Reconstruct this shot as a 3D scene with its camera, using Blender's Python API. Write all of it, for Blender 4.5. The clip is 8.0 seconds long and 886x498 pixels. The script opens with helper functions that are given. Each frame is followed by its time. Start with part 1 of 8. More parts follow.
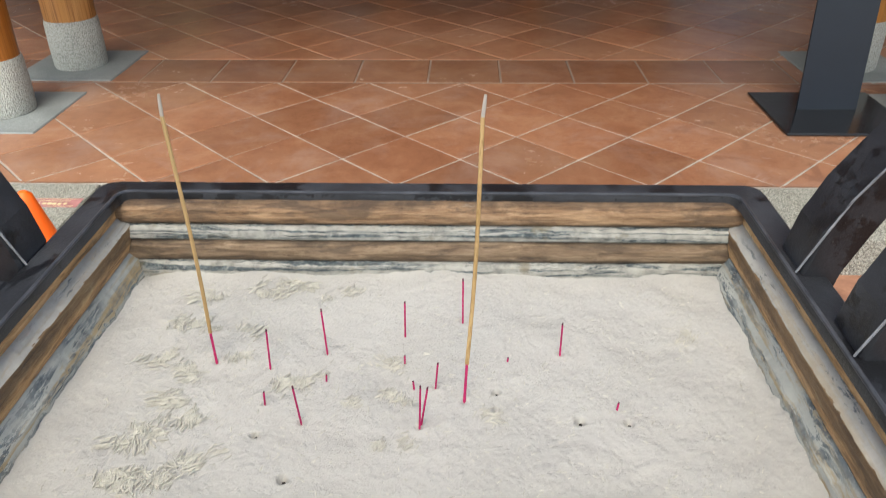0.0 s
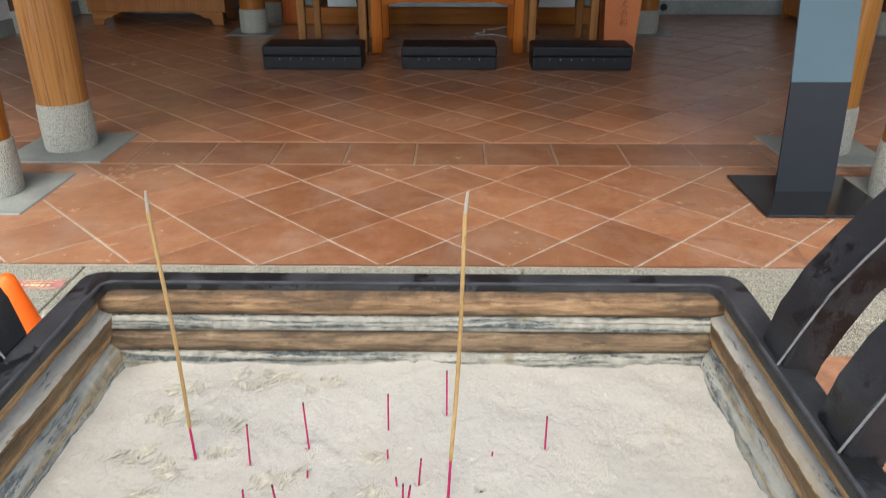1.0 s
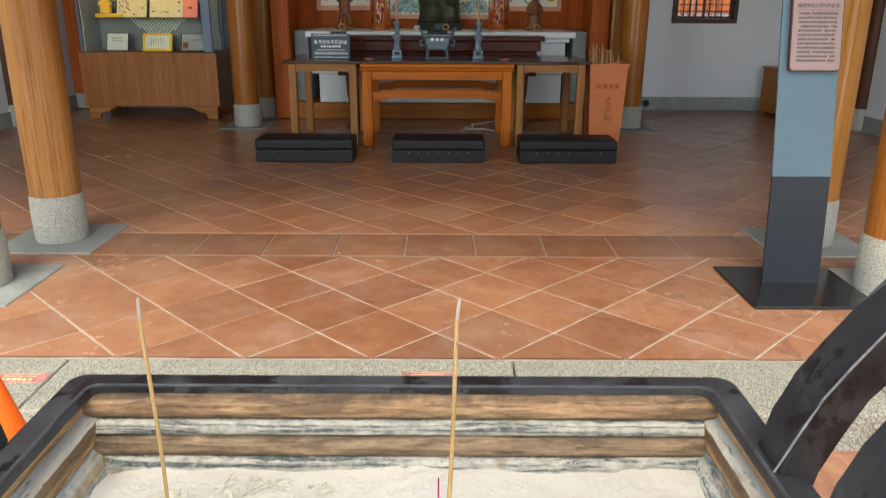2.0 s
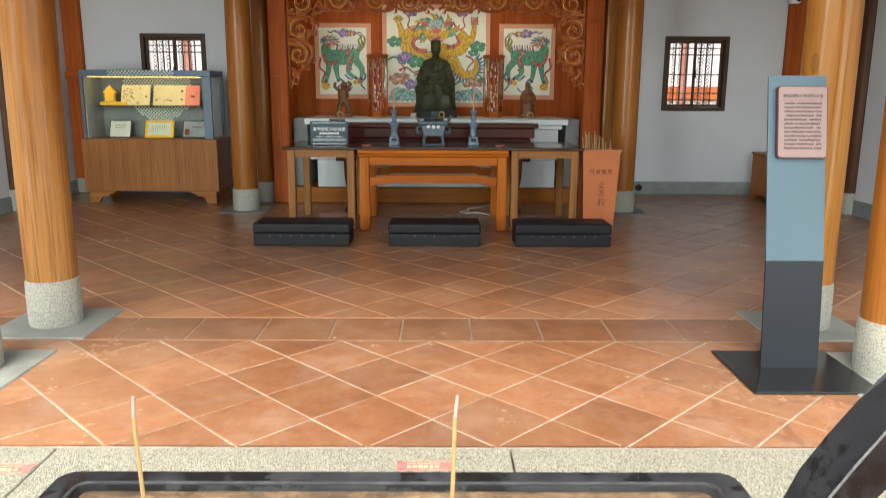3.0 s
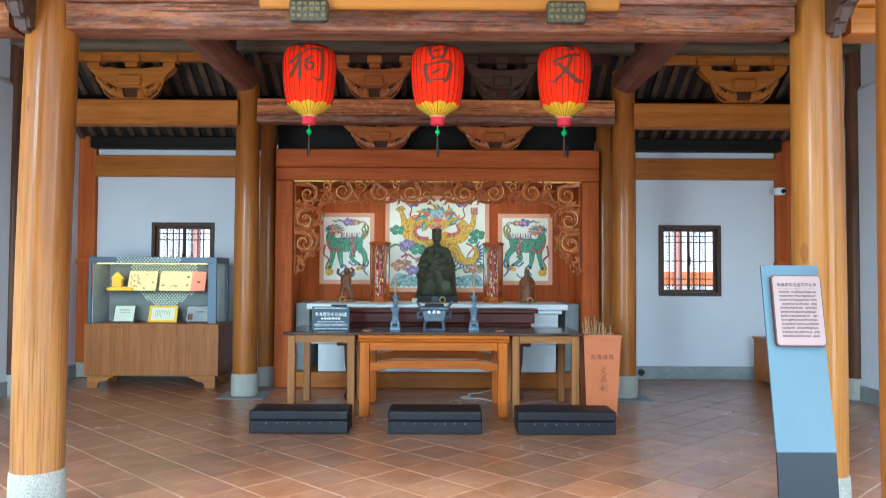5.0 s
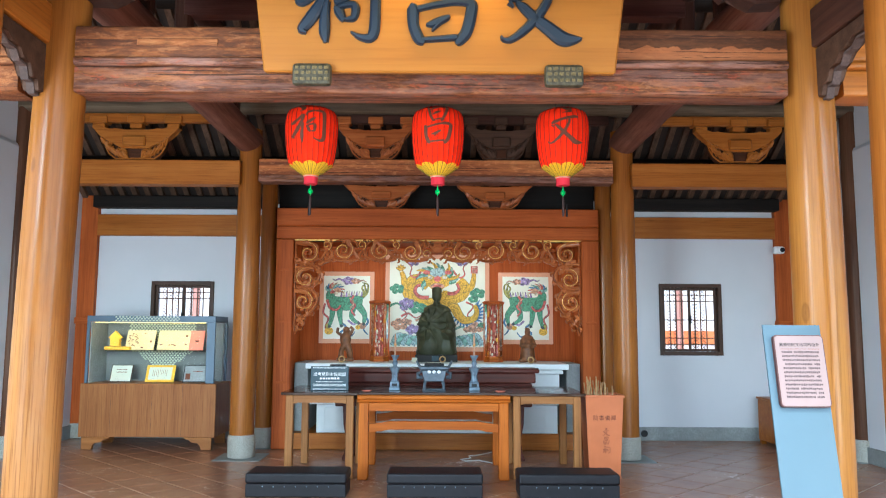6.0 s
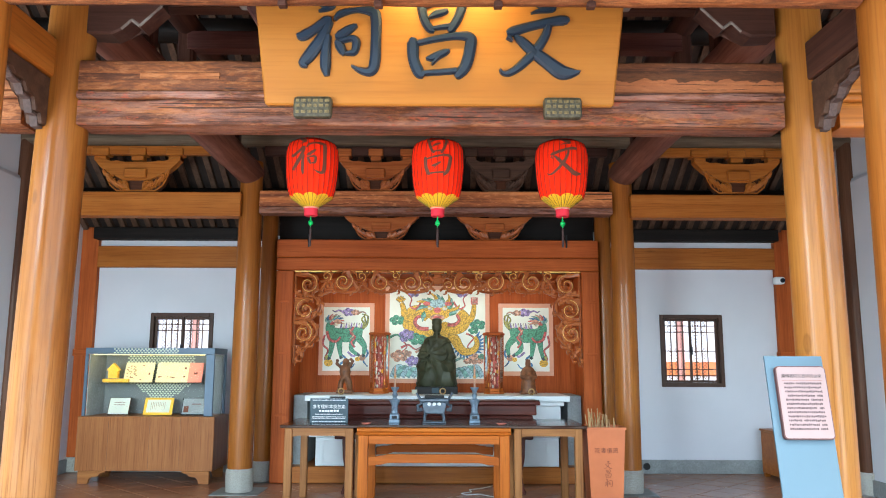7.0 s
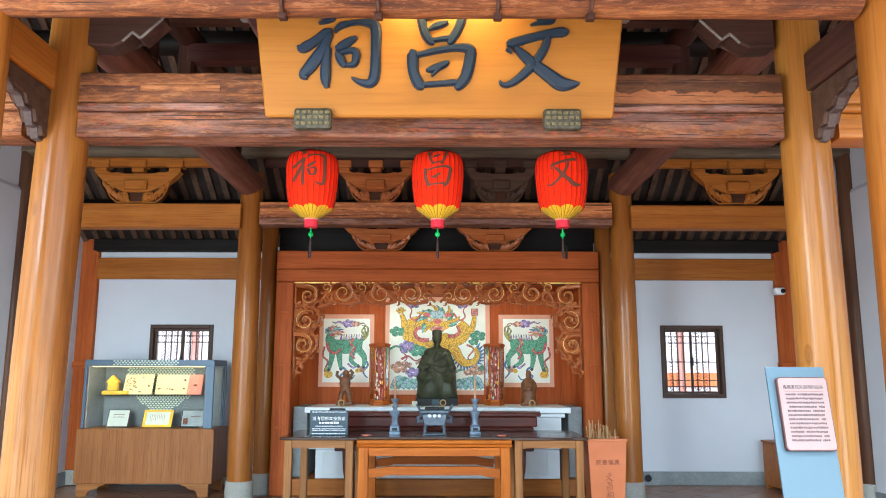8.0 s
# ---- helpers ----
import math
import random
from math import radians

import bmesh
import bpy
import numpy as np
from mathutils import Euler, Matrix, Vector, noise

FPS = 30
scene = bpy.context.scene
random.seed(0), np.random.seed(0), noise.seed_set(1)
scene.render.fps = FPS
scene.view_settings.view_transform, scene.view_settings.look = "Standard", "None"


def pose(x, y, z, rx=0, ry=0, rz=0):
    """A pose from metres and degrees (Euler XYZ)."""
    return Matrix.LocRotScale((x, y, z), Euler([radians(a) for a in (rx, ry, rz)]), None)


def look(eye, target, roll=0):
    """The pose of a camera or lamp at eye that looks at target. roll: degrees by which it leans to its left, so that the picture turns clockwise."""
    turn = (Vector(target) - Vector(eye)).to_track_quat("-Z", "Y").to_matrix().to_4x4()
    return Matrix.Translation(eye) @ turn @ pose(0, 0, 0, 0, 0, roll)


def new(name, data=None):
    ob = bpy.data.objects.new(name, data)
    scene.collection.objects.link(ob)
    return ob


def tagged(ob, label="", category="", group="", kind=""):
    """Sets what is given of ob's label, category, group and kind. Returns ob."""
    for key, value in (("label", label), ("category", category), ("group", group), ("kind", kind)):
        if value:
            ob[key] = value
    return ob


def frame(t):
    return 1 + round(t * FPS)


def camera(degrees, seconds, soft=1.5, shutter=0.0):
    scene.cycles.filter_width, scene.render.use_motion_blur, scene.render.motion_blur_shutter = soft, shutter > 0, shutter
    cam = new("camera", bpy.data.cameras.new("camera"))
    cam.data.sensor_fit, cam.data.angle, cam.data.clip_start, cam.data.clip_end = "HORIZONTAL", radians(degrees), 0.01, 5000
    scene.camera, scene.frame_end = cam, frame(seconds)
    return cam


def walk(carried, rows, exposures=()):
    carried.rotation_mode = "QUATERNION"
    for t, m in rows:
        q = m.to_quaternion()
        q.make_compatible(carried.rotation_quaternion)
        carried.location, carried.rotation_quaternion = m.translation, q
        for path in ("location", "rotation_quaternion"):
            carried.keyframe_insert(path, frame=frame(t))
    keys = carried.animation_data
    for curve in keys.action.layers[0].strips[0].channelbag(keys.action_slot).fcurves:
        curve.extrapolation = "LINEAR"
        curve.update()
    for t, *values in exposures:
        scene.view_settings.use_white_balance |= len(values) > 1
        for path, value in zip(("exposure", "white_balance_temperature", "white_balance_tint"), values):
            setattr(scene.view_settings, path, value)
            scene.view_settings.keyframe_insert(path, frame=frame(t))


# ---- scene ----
cam = camera(60.7, 8.0, soft=1.0, shutter=0.5)
PATH = [
    (0, (0.057, 0.05, 1.375), (-0.002, 1.769, 0.354), -0.5),
    (0.5, (0.058, 0.05, 1.383), (0.014, 1.818, 0.449), -0.2),
    (1, (0.06, 0.053, 1.39), (0.035, 1.868, 0.55), 0.0),
    (1.5, (0.059, 0.055, 1.398), (0.051, 1.917, 0.67), 0.2),
    (3, (0.056, 0.054, 1.419), (0.068, 2.011, 1.005), 0.3),
    (3.5, (0.056, 0.05, 1.425), (0.071, 2.029, 1.135), 0.3),
    (4, (0.066, 0.054, 1.436), (0.078, 2.048, 1.274), 0.3),
    (4.5, (0.061, 0.047, 1.443), (0.071, 2.046, 1.401), 0.3),
    (5, (0.064, 0.053, 1.446), (0.07, 2.052, 1.509), 0.3),
    (6.5, (0.063, 0.052, 1.453), (0.068, 2.034, 1.719), 0.3),
    (7, (0.063, 0.051, 1.453), (0.068, 2.029, 1.751), 0.2),
    (7.5, (0.064, 0.053, 1.452), (0.069, 2.028, 1.767), 0.2),
    (8, (0.062, 0.054, 1.454), (0.067, 2.028, 1.781), 0.1),
]
EXPOSURES = [(0, 0.69, 6600, 4), (1.5, 0.84, 6950, 4), (3, 1.5, 7250, 1), (3.5, 1.74, 6800, -2), (4, 1.88, 6500, -3), (4.5, 2.02, 5350, -7), (5, 2.12, 5450, -6), (8, 2.33, 5900, 0)]
walk(cam, [(t, look(eye, target, roll)) for t, eye, target, roll in PATH], EXPOSURES)

# ---- world, sun, exposure ----
world = bpy.data.worlds.new("world")
scene.world = world
world.use_nodes = True
wn, wl = world.node_tree.nodes, world.node_tree.links
sky = wn.new("ShaderNodeTexSky")
sky.sky_type = "NISHITA"
sky.sun_disc = False
sky.sun_elevation = radians(60)
sky.sun_rotation = radians(187)
sky.air_density, sky.dust_density, sky.ozone_density = 1.0, 3.0, 1.0
wn["Background"].inputs[1].default_value = 0.15
wl.new(sky.outputs[0], wn["Background"].inputs[0])

sun_data = bpy.data.lights.new("sun", "SUN")
sun_data.energy, sun_data.angle, sun_data.color = 1.25, radians(34), (1.0, 0.95, 0.88)
sun = new("sun", sun_data)
sun.matrix_world = look((-0.6, -5, 9), (0, 0, 0))

# area lamps added before the open hall front stand in for the courtyard's sky: a broad soft one, two for the brighter
# gaps beside the roofs
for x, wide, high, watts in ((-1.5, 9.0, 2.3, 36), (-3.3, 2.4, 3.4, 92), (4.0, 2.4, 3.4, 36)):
    front_data = bpy.data.lights.new("sky_fill_lamp", "AREA")
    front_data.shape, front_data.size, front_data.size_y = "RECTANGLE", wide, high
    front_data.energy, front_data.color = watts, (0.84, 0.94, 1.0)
    new("sky_fill_lamp", front_data).matrix_world = look((x, 1.05, 0.2 + high / 2), (x, 9, 0.2 + high / 2))


# ---- material tools ----
class Nodes:
    """A short hand for building one node material."""

    def __init__(self, name):
        self.mat = bpy.data.materials.new(name)
        self.mat.use_nodes = True
        self.t = self.mat.node_tree
        self.bsdf = self.t.nodes["Principled BSDF"]

    def node(self, kind, **sets):
        n = self.t.nodes.new(kind)
        for k, v in sets.items():
            n.inputs[k].default_value = v
        return n

    def link(self, a, b):
        self.t.links.new(a, b)

    def coords(self, scale=(1, 1, 1), offset=False, world_space=False):
        if world_space:
            out = self.node("ShaderNodeNewGeometry").outputs["Position"]
        else:
            out = self.node("ShaderNodeTexCoord").outputs["Object"]
        if offset:
            info = self.node("ShaderNodeObjectInfo")
            mul = self.node("ShaderNodeMath")
            mul.operation = "MULTIPLY"
            mul.inputs[1].default_value = 37.0
            self.link(info.outputs["Random"], mul.inputs[0])
            add = self.node("ShaderNodeVectorMath")
            self.link(out, add.inputs[0])
            self.link(mul.outputs[0], add.inputs[1])
            out = add.outputs[0]
        m = self.node("ShaderNodeMapping")
        m.inputs["Scale"].default_value = scale
        self.link(out, m.inputs["Vector"])
        return m.outputs[0]

    def noise(self, vec, scale, detail=4.0, rough=0.55, dist=0.0):
        n = self.node("ShaderNodeTexNoise", Scale=scale, Detail=detail, Roughness=rough, Distortion=dist)
        self.link(vec, n.inputs["Vector"])
        return n.outputs["Fac"]

    def ramp(self, fac, stops):
        r = self.node("ShaderNodeValToRGB")
        els = r.color_ramp.elements
        while len(els) < len(stops):
            els.new(0.5)
        for e, (p, c) in zip(els, stops):
            e.position = p
            e.color = c if len(c) == 4 else (*c, 1.0)
        self.link(fac, r.inputs[0])
        return r.outputs[0]

    def mix(self, fac, a, b, mode="MIX"):
        n = self.node("ShaderNodeMix")
        n.data_type, n.blend_type = "RGBA", mode
        for sock, v in ((n.inputs[0], fac), (n.inputs[6], a), (n.inputs[7], b)):
            if isinstance(v, (int, float)):
                sock.default_value = v
            elif isinstance(v, tuple):
                sock.default_value = v if len(v) == 4 else (*v, 1.0)
            else:
                self.link(v, sock)
        return n.outputs[2]

    def colour(self, out):
        self.link(out, self.bsdf.inputs["Base Color"])

    def rough(self, out, lo, hi):
        m = self.node("ShaderNodeMapRange")
        m.inputs["To Min"].default_value, m.inputs["To Max"].default_value = lo, hi
        self.link(out, m.inputs[0])
        self.link(m.outputs[0], self.bsdf.inputs["Roughness"])

    def bump(self, out, strength, distance=0.01):
        b = self.node("ShaderNodeBump", Strength=strength, Distance=distance)
        self.link(out, b.inputs["Height"])
        self.link(b.outputs[0], self.bsdf.inputs["Normal"])

    def random_shift(self, colour, low, high):
        """Lighter or darker from object to object."""
        info = self.node("ShaderNodeObjectInfo")
        m = self.node("ShaderNodeMapRange")
        m.inputs["To Min"].default_value, m.inputs["To Max"].default_value = low, high
        self.link(info.outputs["Random"], m.inputs[0])
        hsv = self.node("ShaderNodeHueSaturation")
        self.link(m.outputs[0], hsv.inputs["Value"])
        self.link(colour, hsv.inputs["Color"])
        return hsv.outputs[0]


def wood(name, axis, light, mid, dark, gloss=0.35, coat=0.0, grain=1.0, knots=True, bump=0.08, soft=0.75):
    """Timber with its grain along one axis."""
    n = Nodes(name)
    s = [14.0 * grain, 14.0 * grain, 14.0 * grain]
    s["xyz".index(axis)] = 0.45 * grain
    v = n.coords(tuple(s), offset=True)
    wide = n.noise(v, 1.0, 4, 0.55, 0.3)
    fine = n.noise(v, 6.0, 5, 0.65)
    base = n.ramp(wide, [(0.25, dark), (0.5, mid), (0.78, light)])
    lines = n.ramp(fine, [(0.3, (0.5, 0.42, 0.36)), (0.52, (1, 1, 1)), (1.0, (1.1, 1.07, 1.0))])
    col = n.mix(soft, base, lines, "MULTIPLY")
    blot = n.noise(n.coords((1, 1, 1), offset=True), 2.2, 3)
    col = n.mix(n.ramp(blot, [(0.42, (0, 0, 0)), (0.75, (1, 1, 1))]), col, n.mix(0.5, col, (*dark, 1.0)))
    if knots:
        k = [5.0, 5.0, 5.0]
        k["xyz".index(axis)] = 1.6
        vor = n.node("ShaderNodeTexVoronoi", Scale=0.55)
        n.link(n.coords(tuple(k), offset=True), vor.inputs["Vector"])
        spot = n.ramp(vor.outputs["Distance"], [(0.02, (0.6, 0.6, 0.6)), (0.09, (0, 0, 0))])
        col = n.mix(spot, col, tuple(c * 0.45 for c in dark))
    n.colour(col)
    n.rough(fine, gloss - 0.06, gloss + 0.12)
    n.bump(fine, bump, 0.004)
    n.bsdf.inputs["Specular IOR Level"].default_value = 0.08 if coat > 0.15 else 0.15
    if coat:
        n.bsdf.inputs["Coat Weight"].default_value = coat
        n.bsdf.inputs["Coat Roughness"].default_value = 0.06
    return n.mat


def painted(name, colour, gloss=0.5, vary=0.12, metal=0.0, scale=6.0, bump=0.03, coat=0.0, dust=None):
    """A painted, lacquered or metal surface with faint mottling."""
    n = Nodes(name)
    v = n.coords((1, 1, 1), offset=True)
    big, small = n.noise(v, scale, 4), n.noise(v, scale * 14, 5, 0.7)
    lo, hi = tuple(c * (1 - vary) for c in colour), tuple(min(1, c * (1 + vary)) for c in colour)
    col = n.ramp(big, [(0.3, lo), (0.7, hi)])
    if dust:
        col = n.mix(n.ramp(n.noise(v, scale * 2.3, 6, 0.7), [(0.55, (0, 0, 0)), (0.75, (0.55, 0.55, 0.55))]), col, dust)
    n.colour(col)
    n.bsdf.inputs["Metallic"].default_value = metal
    n.bsdf.inputs["Specular IOR Level"].default_value = 0.3
    n.rough(small, max(0.03, gloss - 0.08), gloss + 0.1)
    n.bump(small, bump, 0.002)
    if coat:
        n.bsdf.inputs["Coat Weight"].default_value = coat
        n.bsdf.inputs["Coat Roughness"].default_value = 0.17
    return n.mat


def stone(name, light, dark, speck=90.0, bump=0.5, gloss=0.8):
    n = Nodes(name)
    v = n.coords((1, 1, 1), offset=True)
    grain = n.noise(v, speck, 3, 0.7)
    big = n.noise(v, 4.0, 4)
    col = n.ramp(grain, [(0.32, dark), (0.5, tuple((a + b) / 2 for a, b in zip(light, dark))), (0.68, light)])
    col = n.mix(n.ramp(big, [(0.35, (0.6, 0.6, 0.6)), (0.65, (0, 0, 0))]), col, tuple(c * 0.75 for c in dark))
    n.colour(col)
    n.rough(grain, gloss - 0.1, gloss + 0.1)
    n.bump(grain, bump, 0.004)
    return n.mat


def glass(name, tint=(1, 1, 1), rough=0.0):
    n = Nodes(name)
    n.bsdf.inputs["Base Color"].default_value = (*tint, 1)
    n.bsdf.inputs["Transmission Weight"].default_value = 1.0
    n.bsdf.inputs["Roughness"].default_value = rough
    n.bsdf.inputs["IOR"].default_value = 1.1
    return n.mat


def glow(name, colour, power):
    n = Nodes(name)
    n.bsdf.inputs["Base Color"].default_value = (*colour, 1)
    n.bsdf.inputs["Emission Color"].default_value = (*colour, 1)
    n.bsdf.inputs["Emission Strength"].default_value = power
    return n.mat


# ---- materials ----
PINE = dict(light=(0.46, 0.168, 0.03), mid=(0.385, 0.125, 0.019), dark=(0.3, 0.087, 0.011))


def varnished(name, light, mid, dark, worn, worn_below, worn_much, coat=0.5):
    """Turned pine under clear varnish: fine upright fibres, broad slow tones, a few knots, rubbed paler low down."""
    n = Nodes(name)
    broad = n.noise(n.coords((3.2, 3.2, 0.5), offset=True), 1.0, 4, 0.55, 0.5)
    fibre = n.noise(n.coords((70, 70, 1.6), offset=True), 1.0, 5, 0.62, 0.25)
    vein = n.noise(n.coords((26, 26, 0.55), offset=True), 1.0, 4, 0.6, 0.8)
    col = n.ramp(broad, [(0.3, dark), (0.5, mid), (0.72, light)])
    col = n.mix(0.4, col, n.ramp(fibre, [(0.34, (0.55, 0.48, 0.42)), (0.52, (1, 1, 1)), (0.75, (1.12, 1.1, 1.06))]), "MULTIPLY")
    col = n.mix(0.28, col, n.ramp(vein, [(0.4, (1, 1, 1)), (0.47, (0.78, 0.7, 0.62)), (0.52, (1, 1, 1))]), "MULTIPLY")
    # rubbed varnish in long tongues that rise from the foot
    sep, low = n.node("ShaderNodeSeparateXYZ"), n.node("ShaderNodeMapRange")
    n.link(n.coords(), sep.inputs[0])
    low.inputs["From Min"].default_value, low.inputs["From Max"].default_value = worn_below, worn_below - 1.6
    low.inputs["To Min"].default_value, low.inputs["To Max"].default_value = -0.3, 0.1
    n.link(sep.outputs["Z"], low.inputs[0])
    both = n.node("ShaderNodeMath")
    n.link(n.noise(n.coords((3.4, 3.4, 0.5), offset=True), 1.0, 6, 0.62, 0.5), both.inputs[0])
    n.link(low.outputs[0], both.inputs[1])
    bare = n.mix(0.7, n.mix(0.4, worn, col), n.ramp(fibre, [(0.36, (0.45, 0.38, 0.32)), (0.5, (1, 1, 1)), (0.7, (1.16, 1.12, 1.08))]), "MULTIPLY")
    rub = n.ramp(both.outputs[0], [(0.38, (0, 0, 0)), (0.62, (worn_much, worn_much, worn_much))])
    col = n.mix(rub, col, bare)
    # knots
    vor = n.node("ShaderNodeTexVoronoi", Scale=0.62)
    vor.inputs["Randomness"].default_value = 1.0
    n.link(n.coords((5.5, 5.5, 2.4), offset=True), vor.inputs["Vector"])
    col = n.mix(n.ramp(vor.outputs["Distance"], [(0.03, (0.75, 0.75, 0.75)), (0.05, (0.3, 0.3, 0.3)), (0.085, (0.45, 0.45, 0.45)), (0.11, (0, 0, 0))]), col, tuple(c * 0.5 for c in dark))
    n.colour(col)
    n.rough(fibre, 0.42, 0.6)
    n.bsdf.inputs["Specular IOR Level"].default_value = 0.1
    n.bsdf.inputs["Coat Weight"].default_value = coat
    n.bsdf.inputs["Coat Roughness"].default_value = 0.17
    n.bump(n.mix(0.5, fibre, vein), 0.05, 0.003)
    return n.mat


M_COL = varnished("column_pine", (0.375, 0.138, 0.023), (0.305, 0.101, 0.015), (0.215, 0.064, 0.01), (0.39, 0.18, 0.058), 1.2, 0.45)
M_COL_OLD = varnished("smoked_column_timber", (0.13, 0.06, 0.032), (0.09, 0.038, 0.02), (0.05, 0.02, 0.011), (0.1, 0.05, 0.03), 0.8, 0.4, 0.08)
M_COL_FRONT = varnished("rubbed_column_pine", (0.4, 0.162, 0.03), (0.325, 0.116, 0.019), (0.22, 0.07, 0.011), (0.43, 0.235, 0.095), 2.5, 0.7)
M_COL_PALE = varnished("sun_bleached_column_pine", (0.42, 0.182, 0.035), (0.355, 0.138, 0.024), (0.265, 0.093, 0.016), (0.47, 0.245, 0.07), 2.6, 0.5)
M_PINE_X = wood("beam_pine_x", "x", gloss=0.42, coat=0.1, grain=0.8, **PINE)
M_PINE_Y = wood("beam_pine_y", "y", gloss=0.42, coat=0.1, grain=0.8, **PINE)
SHR = dict(light=(0.52, 0.132, 0.026), mid=(0.42, 0.093, 0.018), dark=(0.3, 0.06, 0.011))
M_SHR_X = wood("shrine_wood_x", "x", gloss=0.55, grain=0.8, knots=False, **SHR)
M_SHR_Z = wood("shrine_wood_z", "z", gloss=0.55, grain=0.8, knots=False, **SHR)
M_CARVE = wood("carved_wood", "x", (0.56, 0.19, 0.058), (0.43, 0.125, 0.036), (0.23, 0.056, 0.016), gloss=0.34, coat=0.4, knots=False)
M_CARVE_SHADE = wood("shaded_carving_ground", "x", (0.11, 0.04, 0.018), (0.075, 0.026, 0.012), (0.04, 0.014, 0.007), gloss=0.5, knots=False)
M_CARVE_DARK = wood("carved_dark_wood", "x", (0.13, 0.07, 0.045), (0.085, 0.045, 0.03), (0.05, 0.026, 0.018), gloss=0.55, knots=False)
DARK = dict(light=(0.112, 0.0525, 0.035), mid=(0.07, 0.0294, 0.021), dark=(0.035, 0.0154, 0.0119))
M_DARK_X = wood("old_dark_timber_x", "x", gloss=0.55, knots=False, bump=0.2, **DARK)
M_DARK_Y = wood("old_dark_timber_y", "y", gloss=0.55, knots=False, bump=0.2, **DARK)
M_DARK_Z = wood("old_dark_timber_z", "z", gloss=0.55, knots=False, bump=0.2, **DARK)
M_TIMBER = wood("dark_red_timber", "x", (0.1364, 0.062, 0.0527), (0.093, 0.0372, 0.03224), (0.0496, 0.0186, 0.01736), gloss=0.5, knots=False)
M_GREYWOOD = wood("grey_weathered_timber", "x", (0.2, 0.15, 0.1), (0.13, 0.092, 0.06), (0.06, 0.04, 0.03), gloss=0.6, knots=False, bump=0.3)
M_TIE = wood("worn_red_timber_y", "y", (0.288, 0.136, 0.096), (0.2, 0.08, 0.0544), (0.104, 0.04, 0.028), gloss=0.6, knots=False, bump=0.3, grain=1.4)
M_WORN = wood("silvered_worn_timber", "x", (0.34, 0.31, 0.28), (0.24, 0.2, 0.175), (0.12, 0.085, 0.07), gloss=0.5, knots=False, bump=0.3)
# near-black: the roof space's shade is put into the timber colour
M_ROOF_DIM = wood("roof_dim_timber", "x", (0.02, 0.014, 0.011), (0.012, 0.0085, 0.007), (0.006, 0.0045, 0.004), gloss=0.5, knots=False)
M_RAFTER = wood("rafter_timber", "y", (0.187, 0.1148, 0.0765), (0.1318, 0.0765, 0.051), (0.07225, 0.0408, 0.02805), gloss=0.65, knots=False)
M_TABLE = wood("orange_table_wood_x", "x", (0.56, 0.168, 0.021), (0.46, 0.12, 0.013), (0.33, 0.076, 0.008), gloss=0.42, knots=False)
M_TABLE_Z = wood("orange_table_wood_z", "z", (0.56, 0.168, 0.021), (0.46, 0.12, 0.013), (0.33, 0.076, 0.008), gloss=0.42, knots=False)
M_SIDE_X = wood("brown_table_wood_x", "x", (0.44, 0.21, 0.075), (0.33, 0.145, 0.048), (0.22, 0.09, 0.03), gloss=0.4, knots=False)
M_SIDE_Z = wood("brown_table_wood_z", "z", (0.44, 0.21, 0.075), (0.33, 0.145, 0.048), (0.22, 0.09, 0.03), gloss=0.4, knots=False)
M_TOP = wood("dark_glossy_tabletop", "x", (0.1, 0.05, 0.03), (0.06, 0.03, 0.02), (0.035, 0.018, 0.012), gloss=0.16, coat=0.5, knots=False)
M_RED = wood("dark_red_altar_wood", "x", (0.135, 0.035, 0.022), (0.09, 0.022, 0.016), (0.05, 0.013, 0.01), gloss=0.3, coat=0.2, knots=False)
M_CAB = wood("walnut_veneer", "z", (0.4, 0.17, 0.06), (0.33, 0.13, 0.044), (0.25, 0.092, 0.03), gloss=0.42, knots=False, grain=0.8, bump=0.03)
M_CAB_X = wood("walnut_veneer_x", "x", (0.43, 0.19, 0.062), (0.33, 0.13, 0.04), (0.23, 0.085, 0.025), gloss=0.42, knots=False)
M_STICK = wood("incense_paste", "z", (0.6, 0.42, 0.2), (0.5, 0.33, 0.15), (0.4, 0.25, 0.1), gloss=0.85, knots=False, grain=6)
M_BOARD = wood("plaque_board", "x", (0.325, 0.128, 0.021), (0.3, 0.114, 0.018), (0.265, 0.095, 0.0145), gloss=0.42, grain=0.7, knots=False, bump=0.03, soft=0.3)
M_CHEST = wood("side_chest_wood", "x", **PINE)


